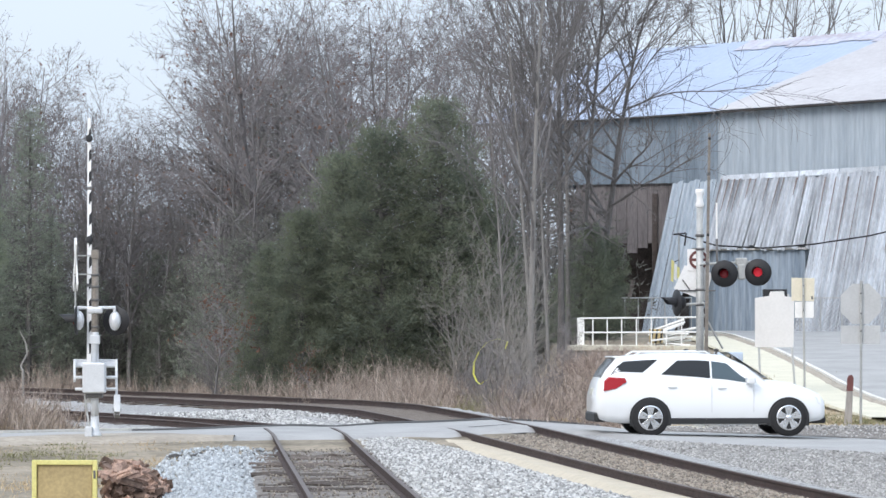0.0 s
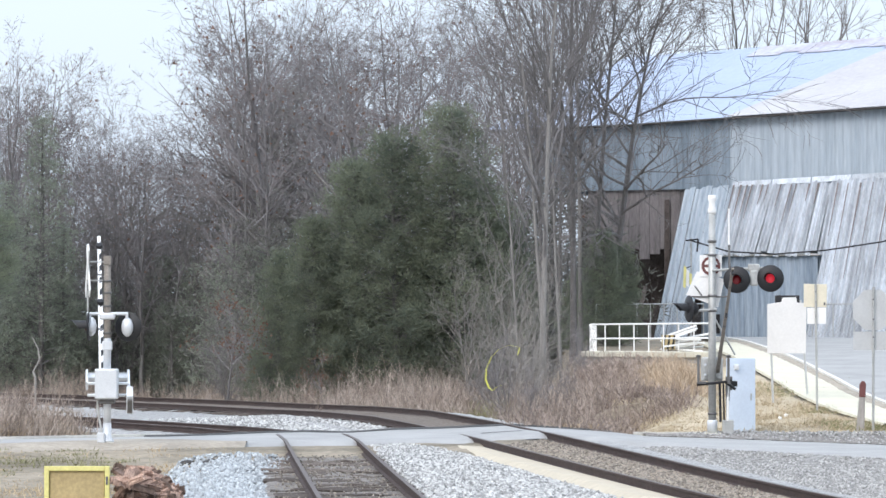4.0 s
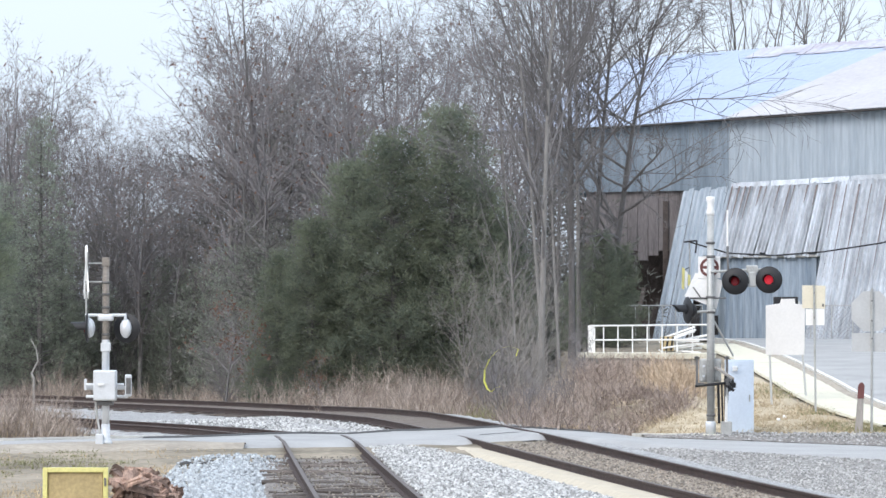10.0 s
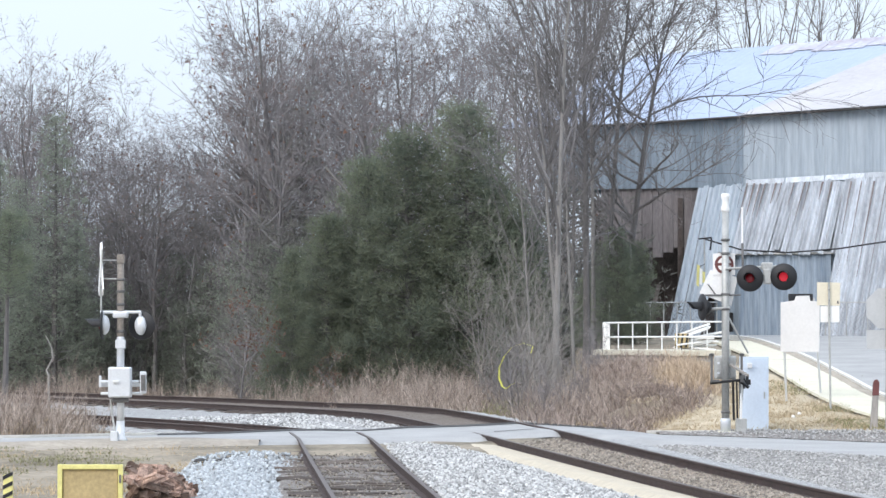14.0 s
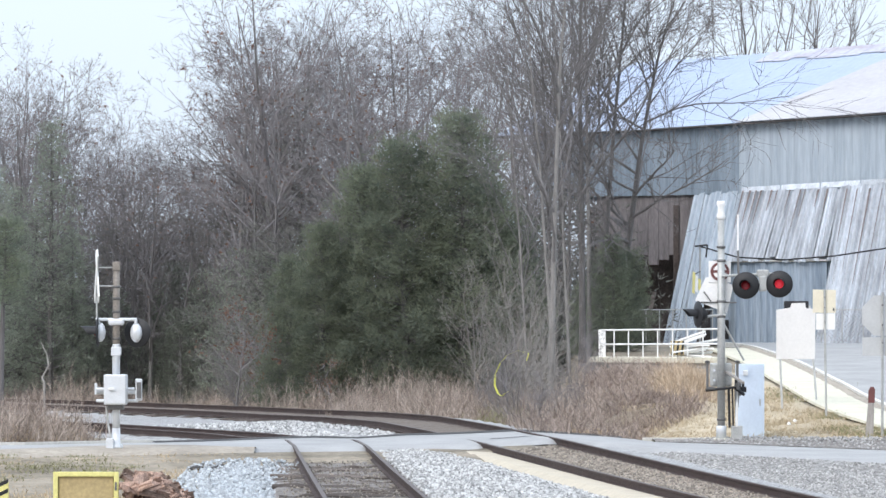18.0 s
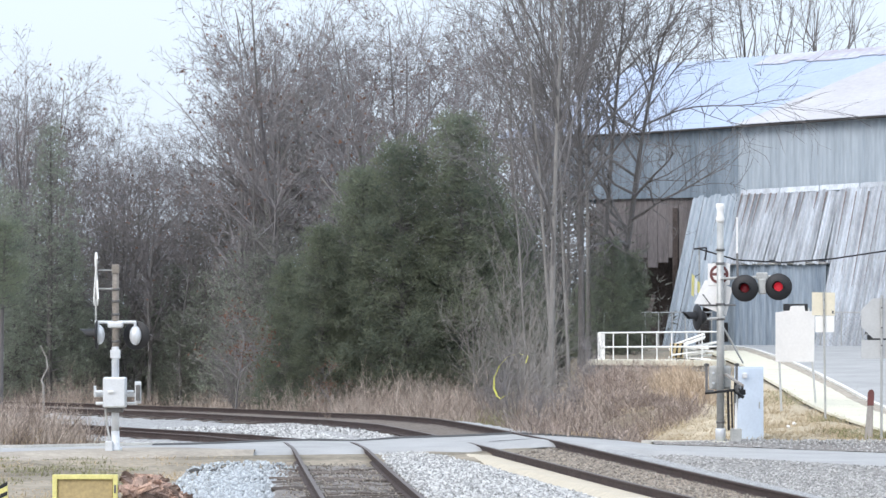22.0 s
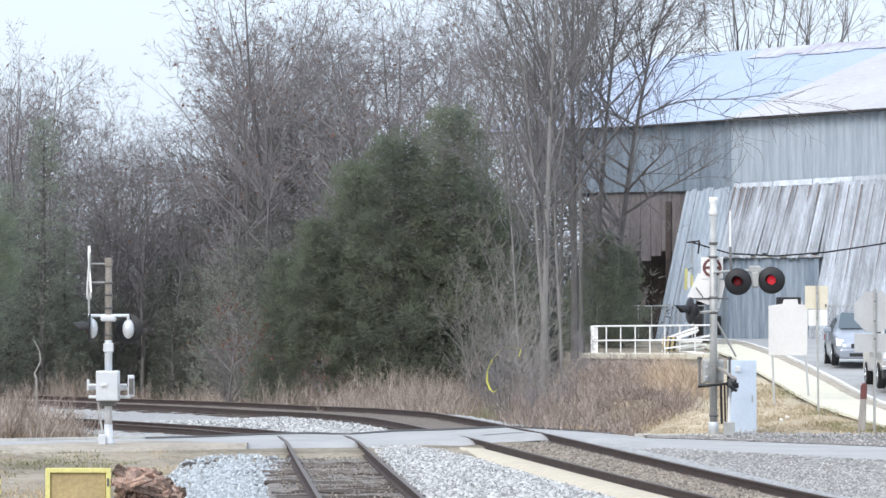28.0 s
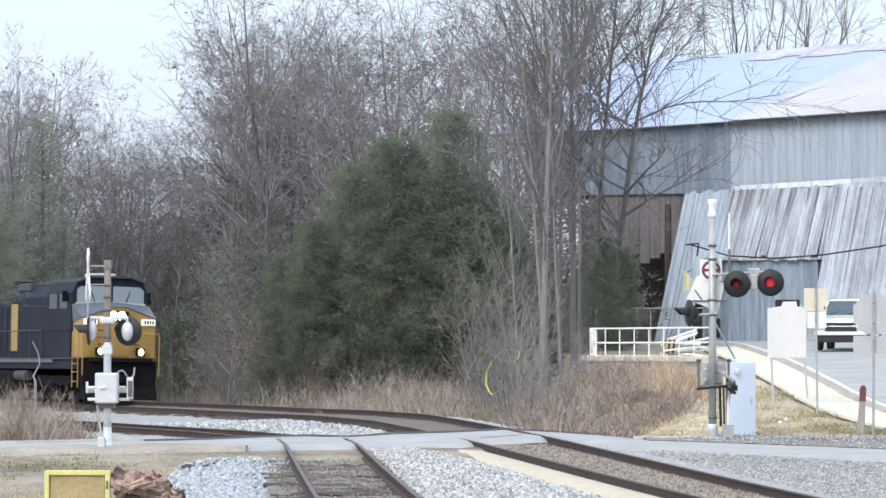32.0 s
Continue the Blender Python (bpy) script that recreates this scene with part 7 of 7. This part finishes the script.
def locomotive():
    t = empty("diesel_locomotive", "dark navy diesel locomotive with a yellow nose and lit headlights", "locomotive")
    # frame, walkway and pilot
    part("underframe", boxed((-21.6, -1.45, 1.22), (-0.55, 1.45, 1.58), 0.03), L_NAVY, t)
    part("walkway", boxed((-21.6, -1.53, 1.58), (-0.4, 1.53, 1.64), 0.01), L_GREY, t)
    part("sill_stripe", boxed((-21.4, -1.535, 1.46), (-3.2, -1.46, 1.57), 0.004), L_BROW, t, "dull grey stripe along the sill")
    part("sill_stripe", boxed((-21.4, 1.46, 1.46), (-3.2, 1.535, 1.57), 0.004), L_BROW, t, "dull grey stripe along the sill")
    part("pilot", prism([(-0.5, 0.5), (0.0, 0.62), (0.05, 1.55), (-0.5, 1.55)], -1.42, 1.42, "Y", 0.02), L_UNDER, t, "dark pilot plate")
    part("plough", prism([(-0.35, 0.12), (0.28, 0.12), (0.08, 0.62), (-0.35, 0.62)], -1.4, 1.4, "Y", 0.02), L_UNDER, t, "black snow plough")
    part("anticlimber", boxed((-0.1, -1.2, 1.5), (0.22, 1.2, 1.66), 0.02), L_UNDER, t)
    part("coupler", boxed((0.0, -0.16, 0.72), (0.6, 0.16, 1.0), 0.05), L_UNDER, t)
    hose = bmesh.new()
    for s in (-1, 1):
        pts = [(0.12, s * 0.55, 1.32), (0.2, s * 0.5, 1.05), (0.24, s * 0.36, 0.86), (0.24, s * 0.24, 0.98), (0.24, s * 0.1, 1.16), (0.24, 0, 1.2)]
        for a, b in zip(pts, pts[1:]):
            rod(hose, a, b, 0.03, n=6)
    part("air_hoses", hose, M_SIGNGREY, t, "looped pale air hoses")
    for s in (-1, 1):
        st = part("steps", boxed((-0.95, s * 1.42 - 0.12, 0.4), (-0.45, s * 1.42 + 0.12, 0.46), 0.01), L_UNDER, t)
        for h in (0.75, 1.1, 1.4):
            part("tread", boxed((-0.95, s * 1.42 - 0.12, h), (-0.45, s * 1.42 + 0.12, h + 0.04), 0.005), L_GOLD, st)
        part("handrail", rods(((-0.3, s * 1.5, 0.55), (-0.3, s * 1.5, 2.6), 0.022), ((-0.95, s * 1.5, 0.55), (-0.95, s * 1.5, 2.6), 0.022)), L_GOLD, t, "yellow step handrail")
        part("corner_rail", rods(((0.15, s * 1.48, 1.0), (0.15, s * 1.48, 2.55), 0.022), ((0.15, s * 1.48, 2.55), (0.15, s * 0.75, 2.55), 0.02), ((0.15, s * 0.75, 2.55), (0.15, s * 0.75, 1.66), 0.02)), L_GOLD, t, "yellow corner handrail")
        # long side handrails
        rail = part("side_rail", rods(((-21.3, s * 1.5, 2.65), (-4.6, s * 1.5, 2.65), 0.02)), L_GREY, t)
        for i in range(14):
            x = -4.7 - i * 1.27
            part("stanchion", rods(((x, s * 1.5, 1.6), (x, s * 1.5, 2.66), 0.02), n=6), L_GREY, rail)
    # nose: full width, with a sloped brow below the windows
    nose = part("nose", prism([(-1.42, 1.64), (1.42, 1.64), (1.42, 3.1), (0.32, 3.5), (-0.32, 3.5), (-1.42, 3.1)], -1.3, -0.1, "X", 0.03), L_GOLD, t, "golden yellow short nose with a peaked brow")
    brow = bmesh.new()
    front = [(-0.08, 1.44, 3.12), (-0.08, 0.33, 3.53), (-0.08, -0.33, 3.53), (-0.08, -1.44, 3.12)]
    rear = [(-1.17, 1.48, 3.62), (-1.17, 0.33, 3.72), (-1.17, -0.33, 3.72), (-1.17, -1.48, 3.62)]
    fv, rv = [brow.verts.new(p) for p in front], [brow.verts.new(p) for p in rear]
    lv = [brow.verts.new((x, y, z - 0.05)) for x, y, z in front]
    for i in range(3):
        brow.faces.new((fv[i], fv[i + 1], rv[i + 1], rv[i])), brow.faces.new((lv[i], lv[i + 1], fv[i + 1], fv[i]))
    for side in (0, 3):
        low = brow.verts.new((-1.17, front[side][1], 2.95))
        brow.faces.new((fv[side], rv[side], low))
    part("nose_top", brow, L_BROW, nose, "blue-grey sloping top of the nose")
    part("nose_door", boxed((-0.14, -0.36, 1.72), (-0.075, 0.36, 2.6), 0.015), L_GOLD, nose, "nose door")
    for s in (-1, 1):
        part("grab_irons", rods(*[((-0.06, s * 0.5, 1.9 + 0.25 * k), (-0.06, s * 0.85, 1.9 + 0.25 * k), 0.014) for k in range(4)], n=6), L_UNDER, nose)
        box_ = part("number_box", boxed((-0.16, s * 1.12 - 0.26, 2.86), (-0.02, s * 1.12 + 0.26, 3.08), 0.02), L_NUMBER, nose, "lit white number box")
        for k in range(4):
            part("number_bar", boxed((-0.016, s * 1.12 - 0.17 + k * 0.1, 2.9), (-0.012, s * 1.12 - 0.11 + k * 0.1, 3.04)), L_UNDER, box_)
        d = part("ditch_light", boxed((-0.05, s * 0.78 - 0.16, 1.74), (0.14, s * 0.78 + 0.16, 2.02), 0.03), L_UNDER, t, "dark ditch light housing")
        part("ditch_lens", lathe([(0.02, 0.0), (0.11, 0.0), (0.1, 0.03), (0.02, 0.05)], 16, "X"), L_GLOW, d, "glowing lamp", pose(0.14, s * 0.78, 1.88))
    head = part("headlight", boxed((-0.3, -0.34, 3.0), (0.0, 0.34, 3.36), 0.04), L_UNDER, nose, "headlight housing")
    for s in (-1, 1):
        part("headlight_lens", lathe([(0.02, 0.0), (0.17, 0.0), (0.14, 0.04), (0.02, 0.06)], 18, "X"), L_GLOW, head, "glowing headlight", pose(0.0, s * 0.16 - 0.1, 3.18))
    part("emblem", lathe([(0.02, 0), (0.2, 0.0), (0.19, 0.02), (0.02, 0.025)], 18, "X"), L_NAVY, nose, "dark round emblem", pose(-0.08, 0, 2.72))
    # cab
    cab = part("cab", prism([(-1.5, 2.6), (1.5, 2.6), (1.5, 4.02), (1.28, 4.45), (0.75, 4.62), (-0.75, 4.62), (-1.28, 4.45), (-1.5, 4.02)], -4.1, -1.15, "X", 0.05), L_NAVY, t, "dark navy cab")
    part("cab_side_low", boxed((-4.0, -1.48, 1.64), (-1.3, 1.48, 2.7), 0.02), L_NAVY, t)
    visor = part("roof_edge", prism([(-1.34, 4.4), (-0.78, 4.6), (0.78, 4.6), (1.34, 4.4), (1.36, 4.47), (0.8, 4.68), (-0.8, 4.68), (-1.36, 4.47)], -1.25, -1.05, "X"), L_GREY, cab, "grey roof edge")
    for s in (-1, 1):
        part("windscreen", prism([(s * 0.1, 3.72), (s * 1.3, 3.66), (s * 1.3, 4.16), (s * 1.14, 4.28), (s * 0.1, 4.3)], -1.146, -1.13, "X"), L_PANE, cab, "cab windscreen")
        part("frame_bar", prism([(s * 0.06, 3.66), (s * 1.36, 3.6), (s * 1.36, 3.67), (s * 0.06, 3.73)], -1.15, -1.11, "X"), M_SIGNGREY, cab, "pale sill below the glass")
        part("side_window", boxed((-2.5, s * 1.5 - 0.012, 3.45), (-1.6, s * 1.5 + 0.012, 4.0), 0.003), P_GLASS, cab, "cab side window")
        part("side_window", boxed((-3.7, s * 1.5 - 0.012, 3.45), (-2.8, s * 1.5 + 0.012, 4.0), 0.003), P_GLASS, cab, "cab side window")
        part("mirror", boxed((-1.62, s * 1.62 - 0.1, 3.7), (-1.56, s * 1.62 + 0.1, 4.1), 0.02), L_UNDER, cab)
        part("wiper", rods(((-1.12, s * 0.6, 3.7), (-1.12, s * 0.75, 4.1), 0.014), n=6), L_UNDER, cab)
    part("roof_box", boxed((-2.7, -0.5, 4.6), (-1.7, 0.4, 4.78), 0.04), M_SIGNGREY, cab, "pale air-conditioner on the roof")
    part("horn", rods(((-2.9, 0.5, 4.6), (-2.9, 0.5, 4.85), 0.03), ((-3.1, 0.5, 4.85), (-2.6, 0.5, 4.85), 0.05), n=8), L_UNDER, cab)
    # long hood, radiator wings and roof gear
    hood = part("long_hood", prism([(-0.95, 1.64), (0.95, 1.64), (0.95, 3.95), (0.7, 4.35), (-0.7, 4.35), (-0.95, 3.95)], -21.2, -4.1, "X", 0.03), L_NAVY, t, "dark navy long hood")
    part("inverter_cabinet", boxed((-7.6, -1.42, 1.64), (-4.1, -0.95, 3.6), 0.03), L_NAVY, hood)
    part("yellow_panel", boxed((-9.9, -1.0, 1.9), (-9.1, -0.95, 3.7), 0.01), L_GOLD, hood, "yellow hood panel")
    part("yellow_panel", boxed((-9.9, 0.95, 1.9), (-9.1, 1.0, 3.7), 0.01), L_GOLD, hood, "yellow hood panel")
    for i in range(16):
        for s in (-1, 1):
            part("hood_door", boxed((-8.9 - i * 0.72, s * 0.96 - 0.012, 1.85), (-8.3 - i * 0.72, s * 0.96 + 0.012, 3.6), 0.004), L_NAVY, hood)
    part("radiator", prism([(-1.5, 3.9), (1.5, 3.9), (1.5, 4.4), (1.2, 4.62), (-1.2, 4.62), (-1.5, 4.4)], -21.0, -16.5, "X", 0.03), L_GREY, hood, "overhanging radiator")
    part("exhaust", boxed((-12.0, -0.4, 4.33), (-11.0, 0.4, 4.62), 0.03), L_UNDER, hood)
    part("vent", boxed((-9.6, -0.85, 4.2), (-8.0, 0.85, 4.5), 0.04), L_GREY, hood, "grimy roof vent")
    part("fuel_tank", boxed((-14.3, -1.4, 0.42), (-8.2, 1.4, 1.22), 0.18), L_UNDER, t)
    for k, y in enumerate((-1.3, 1.3)):
        part("air_tank", rods(((-8.0, y, 0.98), (-6.6, y, 0.98), 0.19), n=14), L_GREY, t, "grimy grey air reservoir")
    # bogies
    wheels = []
    for base in (-1.9, -15.7):
        bogie = part("bogie", boxed((base - 4.2, -1.18, 0.62), (base + 0.2, -0.98, 0.98), 0.05), L_UNDER, t, "black six-wheel bogie")
        part("bogie_frame", boxed((base - 4.2, 0.98, 0.62), (base + 0.2, 1.18, 0.98), 0.05), L_UNDER, bogie)
        for i in range(3):
            x = base - 0.35 - i * 1.85
            w = part("wheelset", rods(((x, -0.8, 0.53), (x, 0.8, 0.53), 0.09), ((x, -0.82, 0.53), (x, -0.68, 0.53), 0.53), ((x, 0.68, 0.53), (x, 0.82, 0.53), 0.53), n=26), L_UNDER, t, "steel wheelset")
            for s in (-1, 1):
                part("axle_box", boxed((x - 0.2, s * 1.2 - 0.08, 0.36), (x + 0.2, s * 1.2 + 0.08, 0.72), 0.03), L_UNDER, bogie)
    return t


suv, suv_wheels = crossover("sport_utility_car", "white sport utility car driving over the crossing", P_WHITE)
blue, blue_wheels = sedan("saloon_car", "dark blue saloon with a black lower body", P_NAVY)
silver, silver_wheels = sedan("hatchback_car", "silver hatchback coming down the side street", P_SILVER, True)
tan, tan_wheels = pickup("pickup_truck", "pewter pickup truck with a bright bumper", P_TAN)
white, white_wheels = pickup("pickup_truck", "older white pickup truck on the side street", P_WHITE, False)
# both pickups shrunk to fit their size in the camera's view
white.scale = tan.scale = (0.87, 0.87, 0.87)
train = locomotive()


# ---- what moves ----
def street_z(x, y):
    return lerp([(62, -0.5), (84, -0.3), (92, -0.1), (98, 0.15)] + HILL[4:], y) + 0.075


def drive(car, wheels, r, rows, height, seen, ends=(0.0, 32.0), pitch=0.0):
    """Rows of t, x, y, heading in degrees; wheels roll as far as the car has gone."""
    keys, gone = [], 0.0
    rows = ([(ends[0], *rows[0][1:])] if rows[0][0] > ends[0] else []) + list(rows)
    rows += [(ends[1], *rows[-1][1:])] if rows[-1][0] < ends[1] else []
    for t, x, y, h in rows:
        keys.append((t, pose(x, y, height(x, y), 0, pitch, h)))
    walk(car, keys)
    # wheels: turned by the way gone, in steps of less than a quarter turn, while the car can be seen
    spans = list(zip(rows, rows[1:]))
    turns, angle = [(rows[0][0], 0.0)], 0.0
    for (t0, x0, y0, h0), (t1, x1, y1, h1) in spans:
        way = math.hypot(x1 - x0, y1 - y0)
        back = (x1 - x0) * math.cos(radians(h1)) + (y1 - y0) * math.sin(radians(h1)) < 0
        if way < 0.02 or t0 > seen[1] or t1 < seen[0]:
            turns.append((t1, angle))
            continue
        n = max(1, math.ceil(math.degrees(way / r) / 70))
        n = min(n, max(1, int((t1 - t0) * 15)))
        for k in range(1, n + 1):
            angle += (-1 if back else 1) * min(math.degrees(way / r) / n, 80)
            turns.append((t0 + (t1 - t0) * k / n, angle))
    for w in wheels:
        at = w.matrix_basis.translation.copy()
        walk(w, [(t, pose(at.x, at.y, at.z, 0, a, 0)) for t, a in turns])


def train_pose(y):
    """The nose at depth y: the body lies on the chord between its bogies."""
    def back(y, d):
        for _ in range(int(d * 4)):
            dx = main_x(y + 0.5) - main_x(y - 0.5)
            y += 0.25 / math.hypot(1, dx)
        return y
    a, b = back(y, 4.0), back(y, 17.8)
    pa, pb = Vector((main_x(a), a, main_z(a) + 0.07)), Vector((main_x(b), b, main_z(b) + 0.07))
    d = (pa - pb).normalized()
    head = math.degrees(math.atan2(d.y, d.x))
    p = pa + d * 4.0
    return pose(p.x, p.y, p.z, 0, -math.degrees(math.asin(d.z)), head) @ pose(0, 0, 0, -1.2, 0, 0)


def motions():
    # gates: degrees from upright; the west arm falls away from the road's near side, the east arm towards it
    walk(west_arm, [(t, pose(-0.12, 0.16, 1.32, 0, 0, 5.5) @ pose(0, 0, 0, -a, 0, 0)) for t, a in ((0, 12), (0.5, 18), (1.5, 30), (2.5, 40.5), (3.5, 51), (5.0, 64), (6.0, 73), (7.0, 83), (8.0, 88), (9.0, 89), (32, 89))])
    walk(east_arm, [(t, pose(0.12, -0.2, 1.52, a, 0, 0)) for t, a in ((0, 14), (0.5, 22.5), (1.5, 37), (2.5, 52), (3.5, 62), (5.0, 72), (6.0, 77.5), (6.5, 82), (7.0, 87), (8.0, 92), (32, 92))])
    road_z = lambda x, y: lerp(ROAD_Z, x) + 0.03
    drive(suv, suv_wheels, 0.385, [(0, 5.72, 87.2, 5), (0.5, 7.33, 87.3, 4), (1.0, 8.85, 87.3, 2), (1.5, 10.4, 87.1, -4), (2.5, 13.8, 87.2, -15), (4, 19, 84.5, -25), (6, 30, 77, -35)], lambda x, y: lerp([(5, -0.02), (8, -0.09), (11, -0.15), (14, -0.25), (40, -0.5)], x), (0, 2.4))
    drive(blue, blue_wheels, 0.31, [(0, 26, 86, 176), (3.0, 17, 88.0, 184), (4.2, 12.6, 88.9, 200), (5.2, 10.5, 88.45, 216), (5.6, 10.4, 88.4, 217), (6.4, 10.42, 88.42, 217), (7.0, 10.65, 88.55, 216), (7.4, 10.98, 88.75, 214), (7.8, 11.4, 89.0, 212), (8.6, 12.6, 89.5, 208), (10, 15.5, 90.4, 200), (12, 20, 91, 190)], lambda x, y: -0.10, (3.5, 9))
    drive(tan, tan_wheels, 0.38, [(0, 40, 143, 180), (18, 34, 143, 180), (21.2, 20.2, 143.5, 181), (22.0, 16.7, 143.3, 190), (22.5, 14.5, 141.7, 222), (23.0, 13.1, 138.8, 258), (24.0, 12.32, 133.5, 264), (25.0, 12.02, 128, 268), (25.5, 11.95, 125, 268), (26.5, 11.96, 119.2, 268), (27.5, 12.02, 113.2, 269), (28.0, 12.08, 110.2, 270), (28.6, 12.2, 107, 273), (29.5, 12.9, 102, 280), (32, 20, 91, 310)], street_z, (21, 29.5))
    drive(silver, silver_wheels, 0.31, [(0, 40, 143, 180), (21, 36, 143, 180), (24.0, 18.5, 143, 183), (25.4, 13.4, 139.4, 222), (26.4, 12.25, 132, 262), (27.5, 11.95, 124.0, 268), (28.0, 11.92, 120.6, 269), (28.5, 11.87, 117.2, 269), (29.0, 11.85, 114.2, 269), (29.5, 11.8, 111.8, 270), (30, 11.8, 109.5, 270), (31, 12.2, 102, 280), (32, 15, 95, 300)], street_z, (24.5, 31))
    drive(white, white_wheels, 0.38, [(0, 44, 143, 180), (26, 38, 143, 180), (29.4, 19, 143, 182), (30.2, 16.0, 141.4, 203), (30.6, 14.95, 140.1, 222), (31.0, 14.1, 138.7, 238), (31.5, 13.5, 137.3, 250), (32, 13.15, 136.0, 258)], street_z, (29.5, 32))
    # the train rounds the curve at about five metres a second
    walk(train, [(0, train_pose(196))] + [(t, train_pose(154.3 + 4.5 * (32 - t))) for t in (22.7, 24, 25, 26, 27, 27.5, 28, 28.5, 29, 29.5, 30, 30.5, 31, 31.5, 32)])


motions()
